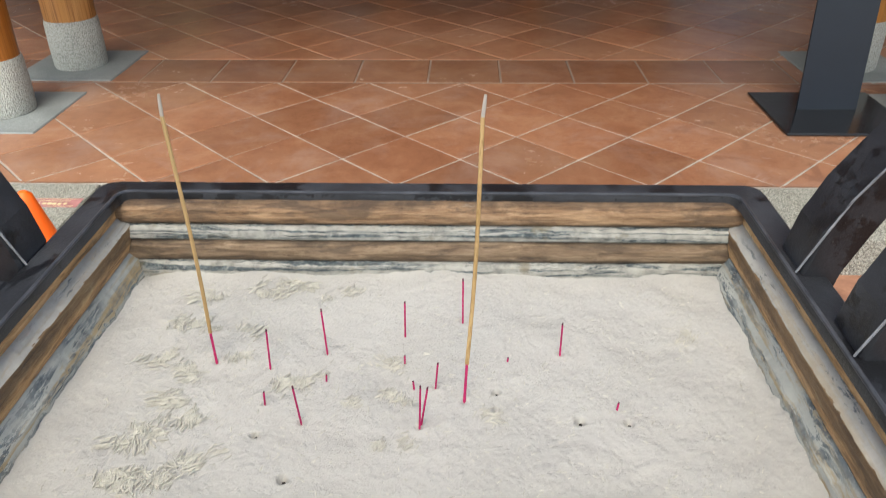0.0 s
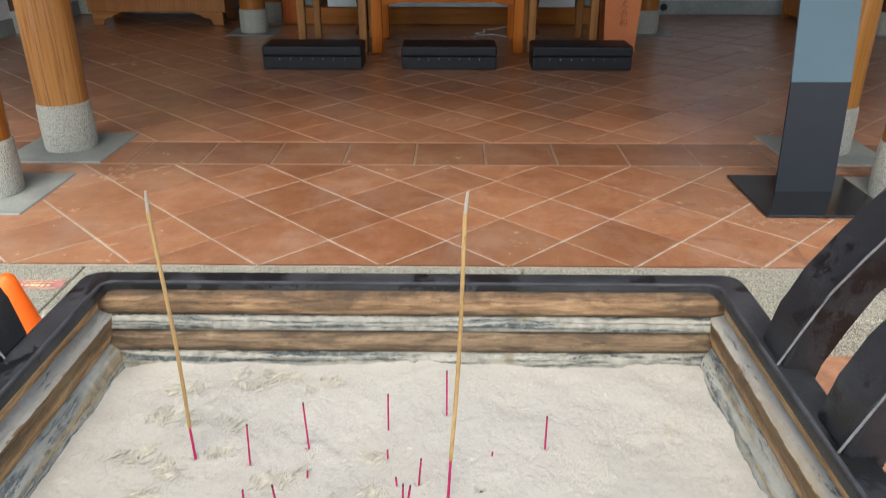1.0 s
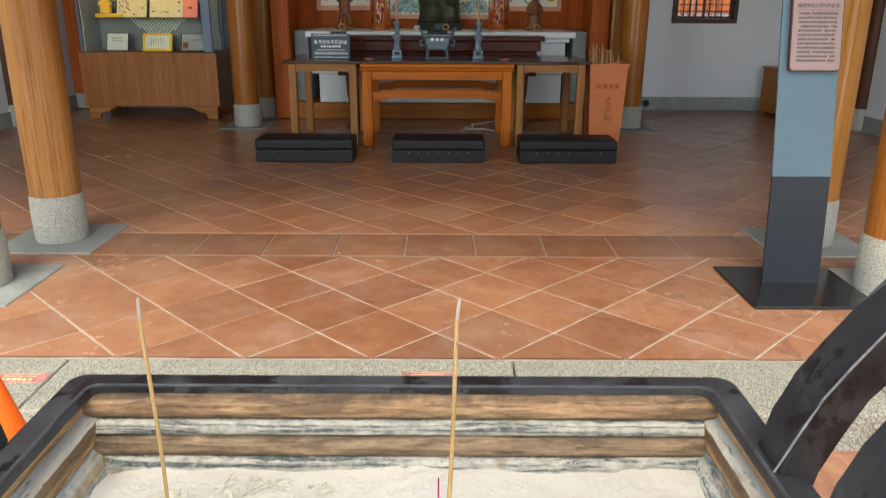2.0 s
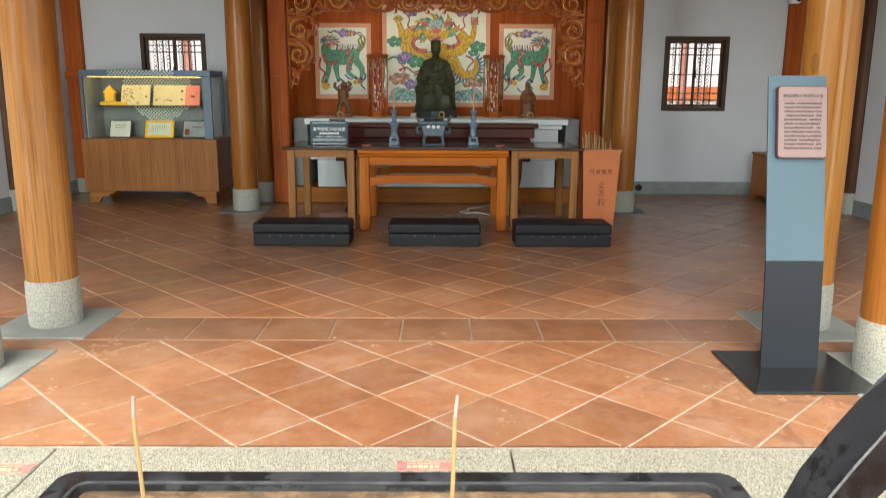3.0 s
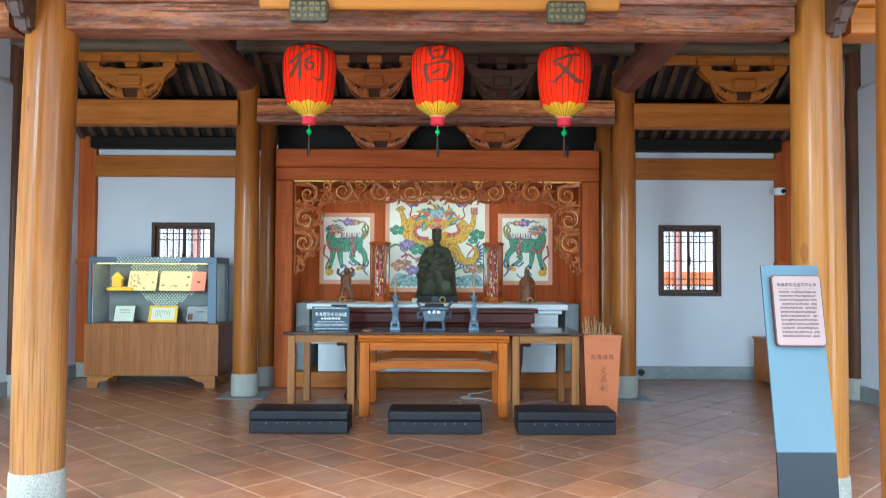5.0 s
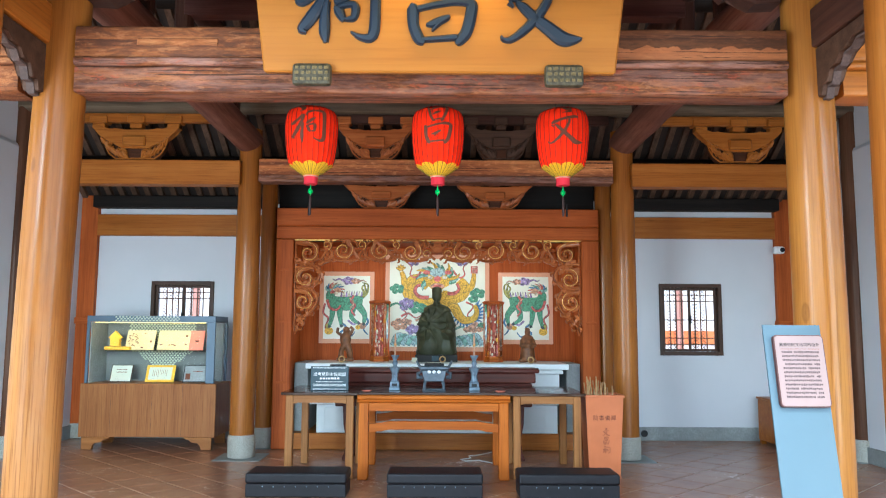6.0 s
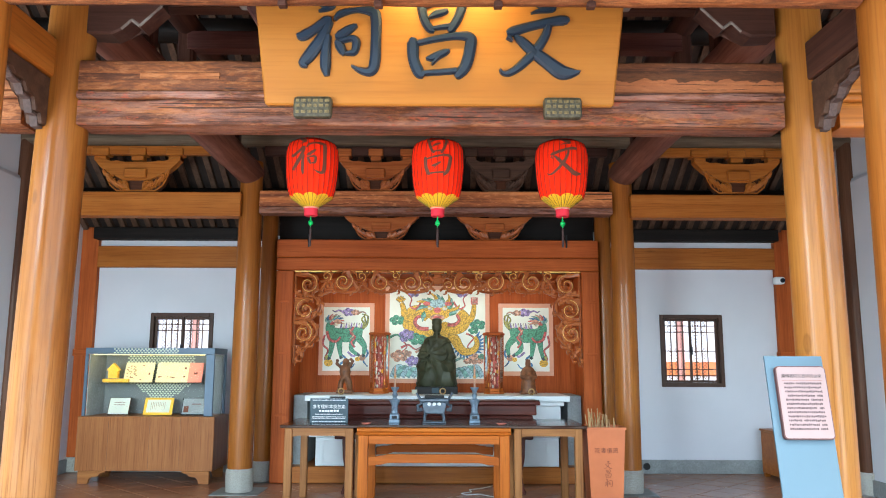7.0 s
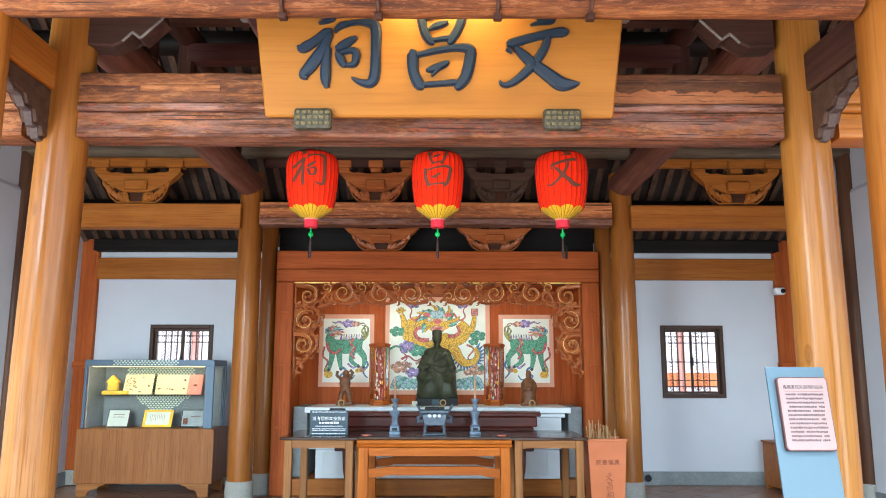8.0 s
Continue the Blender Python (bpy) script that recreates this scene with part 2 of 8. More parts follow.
def weathered(name, red, tone, peel=False, mauve=0.0, wear=1.0):
    """Old beam: long bare fibres, splits, dark water stains and what is left of its paint."""
    n = Nodes(name)
    shade = lambda r, g, b: (r * tone, g * tone, b * tone)
    fine = n.noise(n.coords((4.5, 75, 75), offset=True), 1.4, 8, 0.72, 0.5)
    plank = n.noise(n.coords((0.5, 17, 17), offset=True), 1.0, 4, 0.55, 0.5)
    stain = n.noise(n.coords((2.6, 13, 13), offset=True), 1.2, 8, 0.7, 0.6)
    col = n.ramp(plank, [(0.32, shade(0.12, 0.037, 0.017)), (0.45, shade(0.22, 0.07, 0.026)), (0.56, shade(0.32, 0.106, 0.035)), (0.68, shade(0.43, 0.165, 0.056))])
    col = n.mix(0.3 + 0.5 * wear, col, n.ramp(fine, [(0.34, (0.28, 0.22, 0.19)), (0.46, (0.86, 0.83, 0.8)), (0.62, (1.12, 1.08, 1.04))]), "MULTIPLY")
    col = n.mix(n.ramp(stain, [(0.49, (0, 0, 0)), (0.55, (0.85 * wear,) * 3)]), col, n.mix(0.35, shade(0.085, 0.034, 0.024), col))
    chip = n.noise(n.coords((5, 19, 19), offset=True), 1.6, 10, 0.76, 0.5)
    col = n.mix(n.ramp(chip, [(0.53, (0, 0, 0)), (0.56, (0.8 * wear,) * 3)]), col, n.mix(0.35, shade(0.07, 0.03, 0.02), col))
    col = n.mix(n.ramp(chip, [(0.43, (0.6, 0.6, 0.6)), (0.455, (0, 0, 0))]), col, n.mix(0.4, shade(0.56, 0.24, 0.1), col))
    if mauve:
        worn = n.noise(n.coords((3.0, 22, 22), offset=True), 1.0, 7, 0.68)
        col = n.mix(n.ramp(worn, [(0.42, (mauve, mauve, mauve)), (0.58, (0, 0, 0))]), col, n.mix(0.25, (0.3, 0.16, 0.13), col))
    flake = n.noise(n.coords((6, 16, 16), offset=True), 1.7, 8, 0.7)
    keep = n.ramp(n.noise(n.coords((1.3, 3, 3)), 1.0, 3), [(0.42, (0.15, 0.15, 0.15)), (0.58, (1, 1, 1))])
    col = n.mix(n.mix(1.0, n.ramp(flake, [(0.6 - red, (0, 0, 0)), (0.63 - red, (0.8, 0.8, 0.8))]), keep, "MULTIPLY"), col, n.mix(0.4, (0.36, 0.062, 0.025), col))
    if peel:
        # to one side an old coat still clings between two ragged lines
        sep = n.node("ShaderNodeSeparateXYZ")
        n.link(n.coords(), sep.inputs[0])

        def ragged(base, deep, size):
            add = n.node("ShaderNodeMath")
            add.operation = "MULTIPLY_ADD"
            add.inputs[1].default_value = deep
            n.link(n.noise(n.coords((size, size, 3)), 1.0, 5, 0.55), add.inputs[0])
            n.link(sep.outputs["Z"], add.inputs[2])
            edge = n.node("ShaderNodeMapRange")
            edge.inputs["From Min"].default_value, edge.inputs["From Max"].default_value = base, base + 0.004
            n.link(add.outputs[0], edge.inputs[0])
            return edge.outputs[0]

        side = n.node("ShaderNodeMapRange")
        side.inputs["From Min"].default_value, side.inputs["From Max"].default_value = 0.55, 0.7
        n.link(sep.outputs["X"], side.inputs[0])
        pale = n.mix(0.5, col, shade(0.62, 0.22, 0.085))
        coat = n.mix(0.3, shade(0.085, 0.038, 0.022), col)
        top = n.mix(0.5, col, shade(0.19, 0.075, 0.036))
        zone = n.mix(ragged(0.343, 0.12, 8), pale, coat)
        zone = n.mix(ragged(0.368, 0.05, 6), zone, top)
        col = n.mix(side.outputs[0], col, zone)
    split = n.noise(n.coords((0.9, 60, 60), offset=True), 1.1, 5, 0.6, 0.9)
    col = n.mix(n.ramp(split, [(0.38, (0.9, 0.9, 0.9)), (0.41, (0, 0, 0))]), col, (0.03, 0.014, 0.01))
    n.colour(col)
    n.rough(fine, 0.55, 0.85)
    n.bsdf.inputs["Specular IOR Level"].default_value = 0.18
    n.bump(n.mix(0.5, fine, split), 0.7, 0.008)
    return n.mat


M_BEAM_RED = weathered("peeling_red_beam", 0.03, 0.62, mauve=0.45)
M_BEAM_WORN = weathered("rubbed_beam_edge", -0.02, 0.72, wear=0.7)
M_BEAM_MAUVE = weathered("greyed_beam_edge", 0.0, 0.68, mauve=0.85)
M_BEAM_PINE = weathered("weathered_pine_beam", -0.2, 1.5, wear=0.3)
M_BEAM = weathered("weathered_brown_beam", -0.14, 0.64, True, wear=0.85)


def liner_timber(name, axis, light, mid, dark, dark_share=0.8):
    """Liner wood: oily brown, darker towards both lips, with dark streaks and grey dust in the grain."""
    n = Nodes(name)
    s = [170.0, 170.0, 170.0]
    s["xyz".index(axis)] = 12.0
    v = n.coords(tuple(s))
    streak = n.noise(v, 1.0, 8, 0.74, 0.7)
    long = [46.0, 46.0, 46.0]
    long["xyz".index(axis)] = 11.0
    patch = n.noise(n.coords(tuple(long)), 1.0, 8, 0.7, 0.6)
    col = n.ramp(streak, [(0.34, dark), (0.47, mid), (0.62, light)])
    pale = tuple(min(1.0, c * 1.5) for c in light)
    col = n.mix(n.ramp(patch, [(0.56, (0, 0, 0)), (0.66, (0.6, 0.6, 0.6))]), col, pale)
    col = n.mix(n.ramp(patch, [(0.4, (dark_share, dark_share, dark_share)), (0.5, (0, 0, 0))]), col, n.mix(0.75, col, (0.06, 0.042, 0.03)))
    # unevenly darker in from both lips of each band
    sep = n.node("ShaderNodeSeparateXYZ")
    n.link(n.coords(), sep.inputs[0])
    wave = n.node("ShaderNodeMath")
    wave.operation = "PINGPONG"
    wave.inputs[1].default_value = 0.0225
    shift = n.node("ShaderNodeMath")
    shift.operation = "SUBTRACT"
    shift.inputs[1].default_value = 0.942
    n.link(sep.outputs["Z"], shift.inputs[0])
    n.link(shift.outputs[0], wave.inputs[0])
    lip = n.node("ShaderNodeMath")
    lip.operation = "MULTIPLY_ADD"
    lip.inputs[1].default_value = 0.022
    n.link(n.noise(n.coords((22, 22, 22)), 1.0, 6, 0.7), lip.inputs[0])
    n.link(wave.outputs[0], lip.inputs[2])
    near = n.node("ShaderNodeMapRange")
    near.inputs["From Min"].default_value, near.inputs["From Max"].default_value = 0.017, 0.026
    near.inputs["To Min"].default_value, near.inputs["To Max"].default_value = dark_share, 0.0
    n.link(lip.outputs[0], near.inputs[0])
    col = n.mix(near.outputs[0], col, (0.045, 0.03, 0.02))
    col = n.mix(n.ramp(n.noise(v, 2.3, 6, 0.7), [(0.62, (0, 0, 0)), (0.7, (0.55, 0.55, 0.55))]), col, (0.38, 0.33, 0.26))
    n.colour(col)
    n.rough(streak, 0.55, 0.85)
    n.bump(streak, 0.8, 0.004)
    return n.mat


M_LINER = liner_timber("burner_liner_wood", "x", (0.46, 0.3, 0.17), (0.3, 0.175, 0.09), (0.12, 0.068, 0.036))
M_LINER_LOW = liner_timber("burner_liner_greyer_wood", "x", (0.36, 0.26, 0.165), (0.24, 0.16, 0.095), (0.1, 0.066, 0.042))
# side bands coloured lighter to make up for the little light they get
M_LINER_Y = liner_timber("burner_liner_wood_y_lit", "y", (0.753, 0.489, 0.251), (0.552, 0.314, 0.132), (0.238, 0.123, 0.0527), 0.7)


def terracotta(name, tone, shine=0.4, bloom=0.3, wax=0.0, salts=False, even=(0.87, 1.12)):
    n = Nodes(name)
    v = n.coords((1, 1, 1), offset=True)
    shade = lambda r, g, b: (r * tone, g * tone, b * tone)
    big = n.noise(v, 4.2, 7, 0.68, 0.4)
    mid = n.noise(v, 16.0, 7, 0.7)
    fine = n.noise(v, 150.0, 4, 0.75)
    col = n.ramp(big, [(0.25, shade(0.235, 0.096, 0.05)), (0.5, shade(0.315, 0.138, 0.072)), (0.75, shade(0.385, 0.2, 0.113))])
    col = n.mix(n.ramp(mid, [(0.3, (0.4, 0.4, 0.4)), (0.48, (0, 0, 0))]), col, shade(0.22, 0.085, 0.045))
    col = n.mix(0.3, col, n.ramp(fine, [(0.3, (0.55, 0.5, 0.48)), (0.6, (1.15, 1.12, 1.1))]), "MULTIPLY")
    w = n.coords((1, 1, 1), world_space=True)
    haze = n.noise(w, 0.9, 5, 0.6)
    col = n.mix(n.ramp(haze, [(0.46, (0, 0, 0)), (0.7, (0.5, 0.5, 0.5))]), col, shade(0.44, 0.25, 0.155))
    # pale bloom: chalk, and on porch tiles the grey haze of reflected sky
    chalk_haze = n.noise(w, 2.6, 6, 0.68, 0.5)
    col = n.mix(n.ramp(chalk_haze, [(0.5, (0, 0, 0)), (0.7, (bloom, bloom, bloom))]), col, shade(0.4, 0.27, 0.22))
    if salts:
        # white salts and damp dark rims where water stands beside the sign
        sep, near = n.node("ShaderNodeSeparateXYZ"), n.node("ShaderNodeMapRange")
        n.link(w, sep.inputs[0])
        near.inputs["From Min"].default_value, near.inputs["From Max"].default_value = 0.7, 1.5
        n.link(sep.outputs["X"], near.inputs[0])
        crust = n.noise(w, 5.5, 8, 0.72, 0.6)
        col = n.mix(n.mix(1.0, near.outputs[0], n.ramp(crust, [(0.38, (0.5, 0.5, 0.5)), (0.46, (0, 0, 0))]), "MULTIPLY"), col, (0.15, 0.065, 0.038))
        col = n.mix(n.mix(1.0, near.outputs[0], n.ramp(crust, [(0.6, (0, 0, 0)), (0.72, (0.55, 0.55, 0.55))]), "MULTIPLY"), col, (0.42, 0.34, 0.32))
    scuff = n.noise(n.coords((6, 26, 1)), 1.0, 6, 0.7, 1.0)
    col = n.mix(n.ramp(scuff, [(0.66, (0, 0, 0)), (0.7, (0.45, 0.45, 0.45))]), col, (0.1, 0.06, 0.045))
    col = n.random_shift(col, *even)
    n.colour(col)
    n.rough(n.mix(0.5, mid, haze), 0.14, 0.36)
    n.bsdf.inputs["Specular IOR Level"].default_value = shine
    n.bump(n.mix(0.3, mid, fine), 0.14, 0.004)
    if wax:
        n.bsdf.inputs["Coat Weight"].default_value = wax
        n.bsdf.inputs["Coat Roughness"].default_value = 0.28
    return n.mat


M_TILE_BORDER = terracotta("dark_border_tile", 0.72, wax=0.2)
M_TILE_IN = terracotta("polished_hall_tile", 1.12, 0.25, 0.1, wax=0.3)
M_TILE = terracotta("terracotta_tile", 0.84, 0.36, 0.42, salts=True, even=(0.8, 1.16))


def mortar():
    """Pale joint mortar, in places rubbed down to the colour of the tiles."""
    n = Nodes("floor_mortar")
    v = n.coords((1, 1, 1), world_space=True)
    pale = n.ramp(n.noise(v, 14, 4), [(0.3, (0.23, 0.185, 0.155)), (0.7, (0.4, 0.365, 0.325))])
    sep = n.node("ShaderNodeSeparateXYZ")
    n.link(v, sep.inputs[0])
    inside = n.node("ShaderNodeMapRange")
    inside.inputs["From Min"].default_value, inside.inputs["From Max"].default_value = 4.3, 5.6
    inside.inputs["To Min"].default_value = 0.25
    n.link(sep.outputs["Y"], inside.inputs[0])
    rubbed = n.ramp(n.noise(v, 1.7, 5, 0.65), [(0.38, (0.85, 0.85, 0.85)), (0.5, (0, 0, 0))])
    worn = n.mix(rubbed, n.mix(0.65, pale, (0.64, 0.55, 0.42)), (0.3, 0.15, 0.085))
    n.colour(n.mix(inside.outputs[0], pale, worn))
    n.rough(n.noise(v, 60, 3), 0.5, 0.85)
    n.bump(n.noise(v, 90, 3), 0.3, 0.003)
    return n.mat


M_MORTAR = mortar()
M_GROUT = stone("grey_brown_grout", (0.34, 0.26, 0.2), (0.15, 0.1, 0.075), speck=60, bump=0.3)


def pebbled(name, light, dark, scale):
    """Washed granite whose grains stand out singly."""
    n = Nodes(name)
    v = n.coords((1, 1, 1), offset=True)
    cells = n.node("ShaderNodeTexVoronoi", Scale=scale)
    n.link(v, cells.inputs["Vector"])
    sep = n.node("ShaderNodeSeparateColor")
    n.link(cells.outputs["Color"], sep.inputs[0])
    mean = tuple((a + b) / 2 for a, b in zip(light, dark))
    col = n.ramp(sep.outputs[0], [(0.08, dark), (0.3, mean), (0.9, light)])
    col = n.mix(n.ramp(cells.outputs["Distance"], [(0.45, (0, 0, 0)), (0.75, (0.8, 0.8, 0.8))]), col, tuple(c * 0.6 for c in dark))
    col = n.mix(n.ramp(n.noise(v, 5, 6, 0.65), [(0.4, (0.5, 0.5, 0.5)), (0.65, (0, 0, 0))]), col, n.mix(0.5, col, mean))
    n.colour(col)
    n.rough(sep.outputs[1], 0.6, 0.95)
    n.bump(cells.outputs["Distance"], 0.7, -0.006)
    return n.mat


M_GRANITE = pebbled("granite", (0.45, 0.43, 0.375), (0.35, 0.335, 0.29), 130)
M_PAD = stone("worn_granite_slab", (0.3, 0.31, 0.295), (0.17, 0.178, 0.172), speck=110, bump=0.25, gloss=0.65)
M_BRACE_EDGE = stone("worn_carved_edge", (0.13, 0.085, 0.075), (0.06, 0.036, 0.032), speck=60, bump=0.3)
M_KERB = pebbled("kerb_granite", (0.42, 0.4, 0.335), (0.165, 0.152, 0.122), 170)
M_GROUND = stone("courtyard_paving", (0.38, 0.185, 0.11), (0.23, 0.1, 0.055), speck=16, bump=0.2)
M_WALL = painted("white_plaster", (0.65, 0.655, 0.7), gloss=0.8, vary=0.03, scale=1.4, bump=0.05)
M_SKIRT = stone("grey_wall_base", (0.36, 0.38, 0.38), (0.24, 0.25, 0.25), speck=50, bump=0.2)
M_ROOF = painted("roof_boards", (0.035, 0.024, 0.02), gloss=0.8, vary=0.3, scale=5)


def cast_iron():
    """Black cast metal: dusty grey bloom, oily dark patches and fine pitting."""
    n = Nodes("black_cast_metal")
    v = n.coords((1, 1, 1), offset=True)
    bloom, pits = n.noise(v, 7, 6, 0.65), n.noise(v, 260, 4, 0.7)
    col = n.ramp(bloom, [(0.32, (0.011, 0.011, 0.013)), (0.5, (0.024, 0.025, 0.029)), (0.68, (0.055, 0.058, 0.064))])
    oil = n.ramp(n.noise(v, 9, 6, 0.7), [(0.55, (0, 0, 0)), (0.57, (0.95, 0.95, 0.95))])
    col = n.mix(oil, col, (0.007, 0.007, 0.008))
    col = n.mix(n.ramp(pits, [(0.68, (0, 0, 0)), (0.72, (0.5, 0.5, 0.5))]), col, (0.14, 0.14, 0.14))
    n.colour(col)
    n.rough(n.mix(0.5, bloom, oil), 0.55, 0.3)
    n.bsdf.inputs["Specular IOR Level"].default_value = 0.55
    n.bump(pits, 0.4, 0.002)
    return n.mat


M_IRON = cast_iron()
M_BEAD = painted("greyer_black_bead", (0.06, 0.062, 0.07), gloss=0.3, vary=0.4, scale=30)
M_EDGE_GLINT = painted("edge_glint_grey", (0.22, 0.225, 0.235), gloss=0.4, vary=0.4, scale=60)
M_PLATE = painted("black_steel", (0.012, 0.013, 0.015), gloss=0.13, vary=0.2, coat=0.3)
M_POST = painted("slate_powder_coat", (0.0105, 0.0135, 0.02), gloss=0.45, vary=0.06)
M_SKYBLUE = painted("pale_blue_panel", (0.06, 0.1, 0.13), gloss=0.42, vary=0.04, scale=3)
M_KNEEL = painted("black_leatherette", (0.011, 0.01, 0.013), gloss=0.5, vary=0.15, scale=20, bump=0.1)
M_WHITE = painted("white_altar_paint", (0.74, 0.78, 0.8), gloss=0.35, vary=0.03)
M_PEACH = painted("coral_box_paint", (0.5, 0.15, 0.056), gloss=0.4, vary=0.06)
M_BRONZE = painted("dark_green_bronze", (0.041, 0.044, 0.023), gloss=0.4, vary=0.3, scale=8, metal=0.1, bump=0.08)
M_FIGURE = painted("carved_brown_figure", (0.17, 0.07, 0.03), gloss=0.4, vary=0.4, scale=18)
M_PEWTER = painted("pewter_blue_grey", (0.18, 0.235, 0.3), gloss=0.42, vary=0.3, metal=0.25, scale=20)
M_PEWTER_DARK = painted("dull_dark_pewter", (0.1, 0.125, 0.155), gloss=0.42, vary=0.35, metal=0.25, scale=20)
M_GOLD = painted("worn_gold", (0.55, 0.3, 0.08), gloss=0.35, vary=0.2, metal=0.5)
M_GILT = painted("dull_gilding", (0.9, 0.5, 0.13), gloss=0.3, vary=0.3, metal=0.2)
M_BRASS = painted("etched_brass_plate", (0.05, 0.042, 0.026), gloss=0.45, vary=0.6, metal=0.2, scale=40, bump=0.4)
M_RELIEF = painted("rubbed_brass_relief", (0.12, 0.086, 0.034), gloss=0.45, vary=0.5, scale=50)
M_NAVY = painted("navy_lacquer", (0.013, 0.021, 0.036), gloss=0.35, vary=0.1)
M_PRINT = painted("dark_print", (0.075, 0.05, 0.05), gloss=0.6, vary=0.1)
M_INK = painted("dark_ink", (0.03, 0.022, 0.02), gloss=0.6, vary=0.1)
M_INKBROWN = painted("brown_ink", (0.14, 0.04, 0.02), gloss=0.6, vary=0.1)
M_CHALK = painted("white_lettering", (0.8, 0.82, 0.84), gloss=0.6, vary=0.02)
M_SIGN = painted("dark_teal_sign", (0.029, 0.06, 0.082), gloss=0.3, vary=0.08)
M_PINK = painted("pink_printed_panel", (0.225, 0.158, 0.152), gloss=0.6, vary=0.04)
M_PINKEDGE = painted("brown_panel_edge", (0.075, 0.03, 0.027), gloss=0.5)
M_MAGENTA = painted("magenta_bamboo", (0.5, 0.02, 0.12), gloss=0.7, vary=0.2, scale=60)
M_CINDER = painted("burnt_incense_end", (0.12, 0.03, 0.05), gloss=0.9, vary=0.3)
M_PIT_DARK = painted("pit_shade_black", (0.022, 0.016, 0.015), gloss=0.95, vary=0.3, scale=200)
M_ASHTIP = painted("pale_ash", (0.46, 0.41, 0.35), gloss=0.95, vary=0.12, scale=60, bump=0.3)
M_CRUMB = painted("ash_crumb", (0.52, 0.496, 0.42), gloss=0.95, vary=0.25, scale=90)
M_ROSE = painted("dull_rose_paint", (0.42, 0.2, 0.17), gloss=0.6, vary=0.2)
M_CONE = painted("orange_plastic", (0.9, 0.13, 0.01), gloss=0.4, vary=0.05)
M_FRAME = painted("window_frame_brown", (0.062, 0.03, 0.018), gloss=0.45, vary=0.2)
M_PEWT_DARK = painted("dark_grey_case_metal", (0.11, 0.15, 0.2), gloss=0.4, vary=0.06, metal=0.2)
M_CASEBACK = painted("grey_case_lining", (0.17, 0.18, 0.17), gloss=0.6, vary=0.05)
M_PAPER = painted("cream_paper", (0.62, 0.51, 0.29), gloss=0.7, vary=0.05, scale=12)
M_PAPERW = painted("pale_paper", (0.56, 0.56, 0.46), gloss=0.7, vary=0.04)
M_CORE = painted("dark_red_core", (0.28, 0.05, 0.03), gloss=0.5, vary=0.3, scale=30)
M_PAPERR = painted("coral_paper", (0.7, 0.22, 0.16), gloss=0.7, vary=0.05)
M_YELLOW = painted("yellow_gold_paint", (0.75, 0.42, 0.04), gloss=0.4, vary=0.1)
M_CABLE = painted("white_cable", (0.7, 0.7, 0.68), gloss=0.5)
M_BLACK = painted("matt_black", (0.015, 0.015, 0.016), gloss=0.6)
M_PICBG = painted("picture_ground", (0.83, 0.86, 0.78), gloss=0.55, vary=0.04)
M_PICEDGE = painted("peach_picture_border", (0.72, 0.38, 0.25), gloss=0.5, vary=0.04)
M_STICKER = painted("faded_red_paint", (0.36, 0.15, 0.14), gloss=0.7, vary=0.25, scale=20)
M_WIRE = painted("lantern_wire", (0.03, 0.012, 0.01), gloss=0.6)
M_STALK = painted("olive_line", (0.2, 0.17, 0.02), gloss=0.7)
M_GREEN = painted("green_bead", (0.02, 0.35, 0.07), gloss=0.3)
M_CANDLE = painted("rose_brown_wax", (0.46, 0.25, 0.16), gloss=0.5, vary=0.3, scale=60)
M_TWIG = painted("bundled_incense", (0.4, 0.24, 0.11), gloss=0.8, vary=0.3, scale=30)
M_LENS = painted("camera_lens", (0.01, 0.012, 0.02), gloss=0.1)
M_GLASS = glass("clear_glass", (0.97, 0.99, 0.99))
M_LED = glow("led_strip", (1.0, 0.72, 0.25), 0.4)
M_DOTS = painted("pale_green_dots", (0.62, 0.68, 0.5), gloss=0.6, vary=0.05)


def silk(name, colour):
    """Lantern cloth: lets some light through."""
    n = Nodes(name)
    n.colour(n.ramp(n.noise(n.coords((1, 1, 1), offset=True), 8, 4), [(0.3, tuple(c * 0.85 for c in colour)), (0.7, colour)]))
    n.bsdf.inputs["Roughness"].default_value = 0.8
    n.bsdf.inputs["Specular IOR Level"].default_value = 0.08
    return n.mat


M_SILK = silk("red_lantern_silk", (0.95, 0.026, 0.004))
M_COLLAR = silk("rose_collar_cloth", (0.55, 0.03, 0.05))
M_SILKGOLD = silk("gold_lantern_silk", (0.75, 0.42, 0.02))


def ash():
    n = Nodes("incense_ash")
    v = n.coords((1, 1, 1))
    big, mid, fine = n.noise(v, 6, 5, 0.6), n.noise(v, 230, 6, 0.75), n.noise(v, 900, 3, 0.7)
    raked = n.noise(n.coords((190, 420, 200)), 1.0, 4, 0.7, 0.4)
    col = n.ramp(big, [(0.3, (0.49, 0.47, 0.425)), (0.7, (0.57, 0.548, 0.5))])
    col = n.mix(n.ramp(mid, [(0.3, (0.5, 0.5, 0.5)), (0.43, (0, 0, 0))]), col, (0.33, 0.31, 0.27))
    grit = n.noise(v, 420, 2, 0.6)
    col = n.mix(n.ramp(grit, [(0.68, (0, 0, 0)), (0.72, (0.7, 0.7, 0.7))]), col, (0.7, 0.66, 0.56))
    n.colour(col)
    n.bsdf.inputs["Roughness"].default_value = 0.95
    n.bsdf.inputs["Specular IOR Level"].default_value = 0.1
    n.bump(n.mix(0.35, n.mix(0.5, mid, raked), fine), 1.0, 0.0034)
    return n.mat


M_ASH = ash()


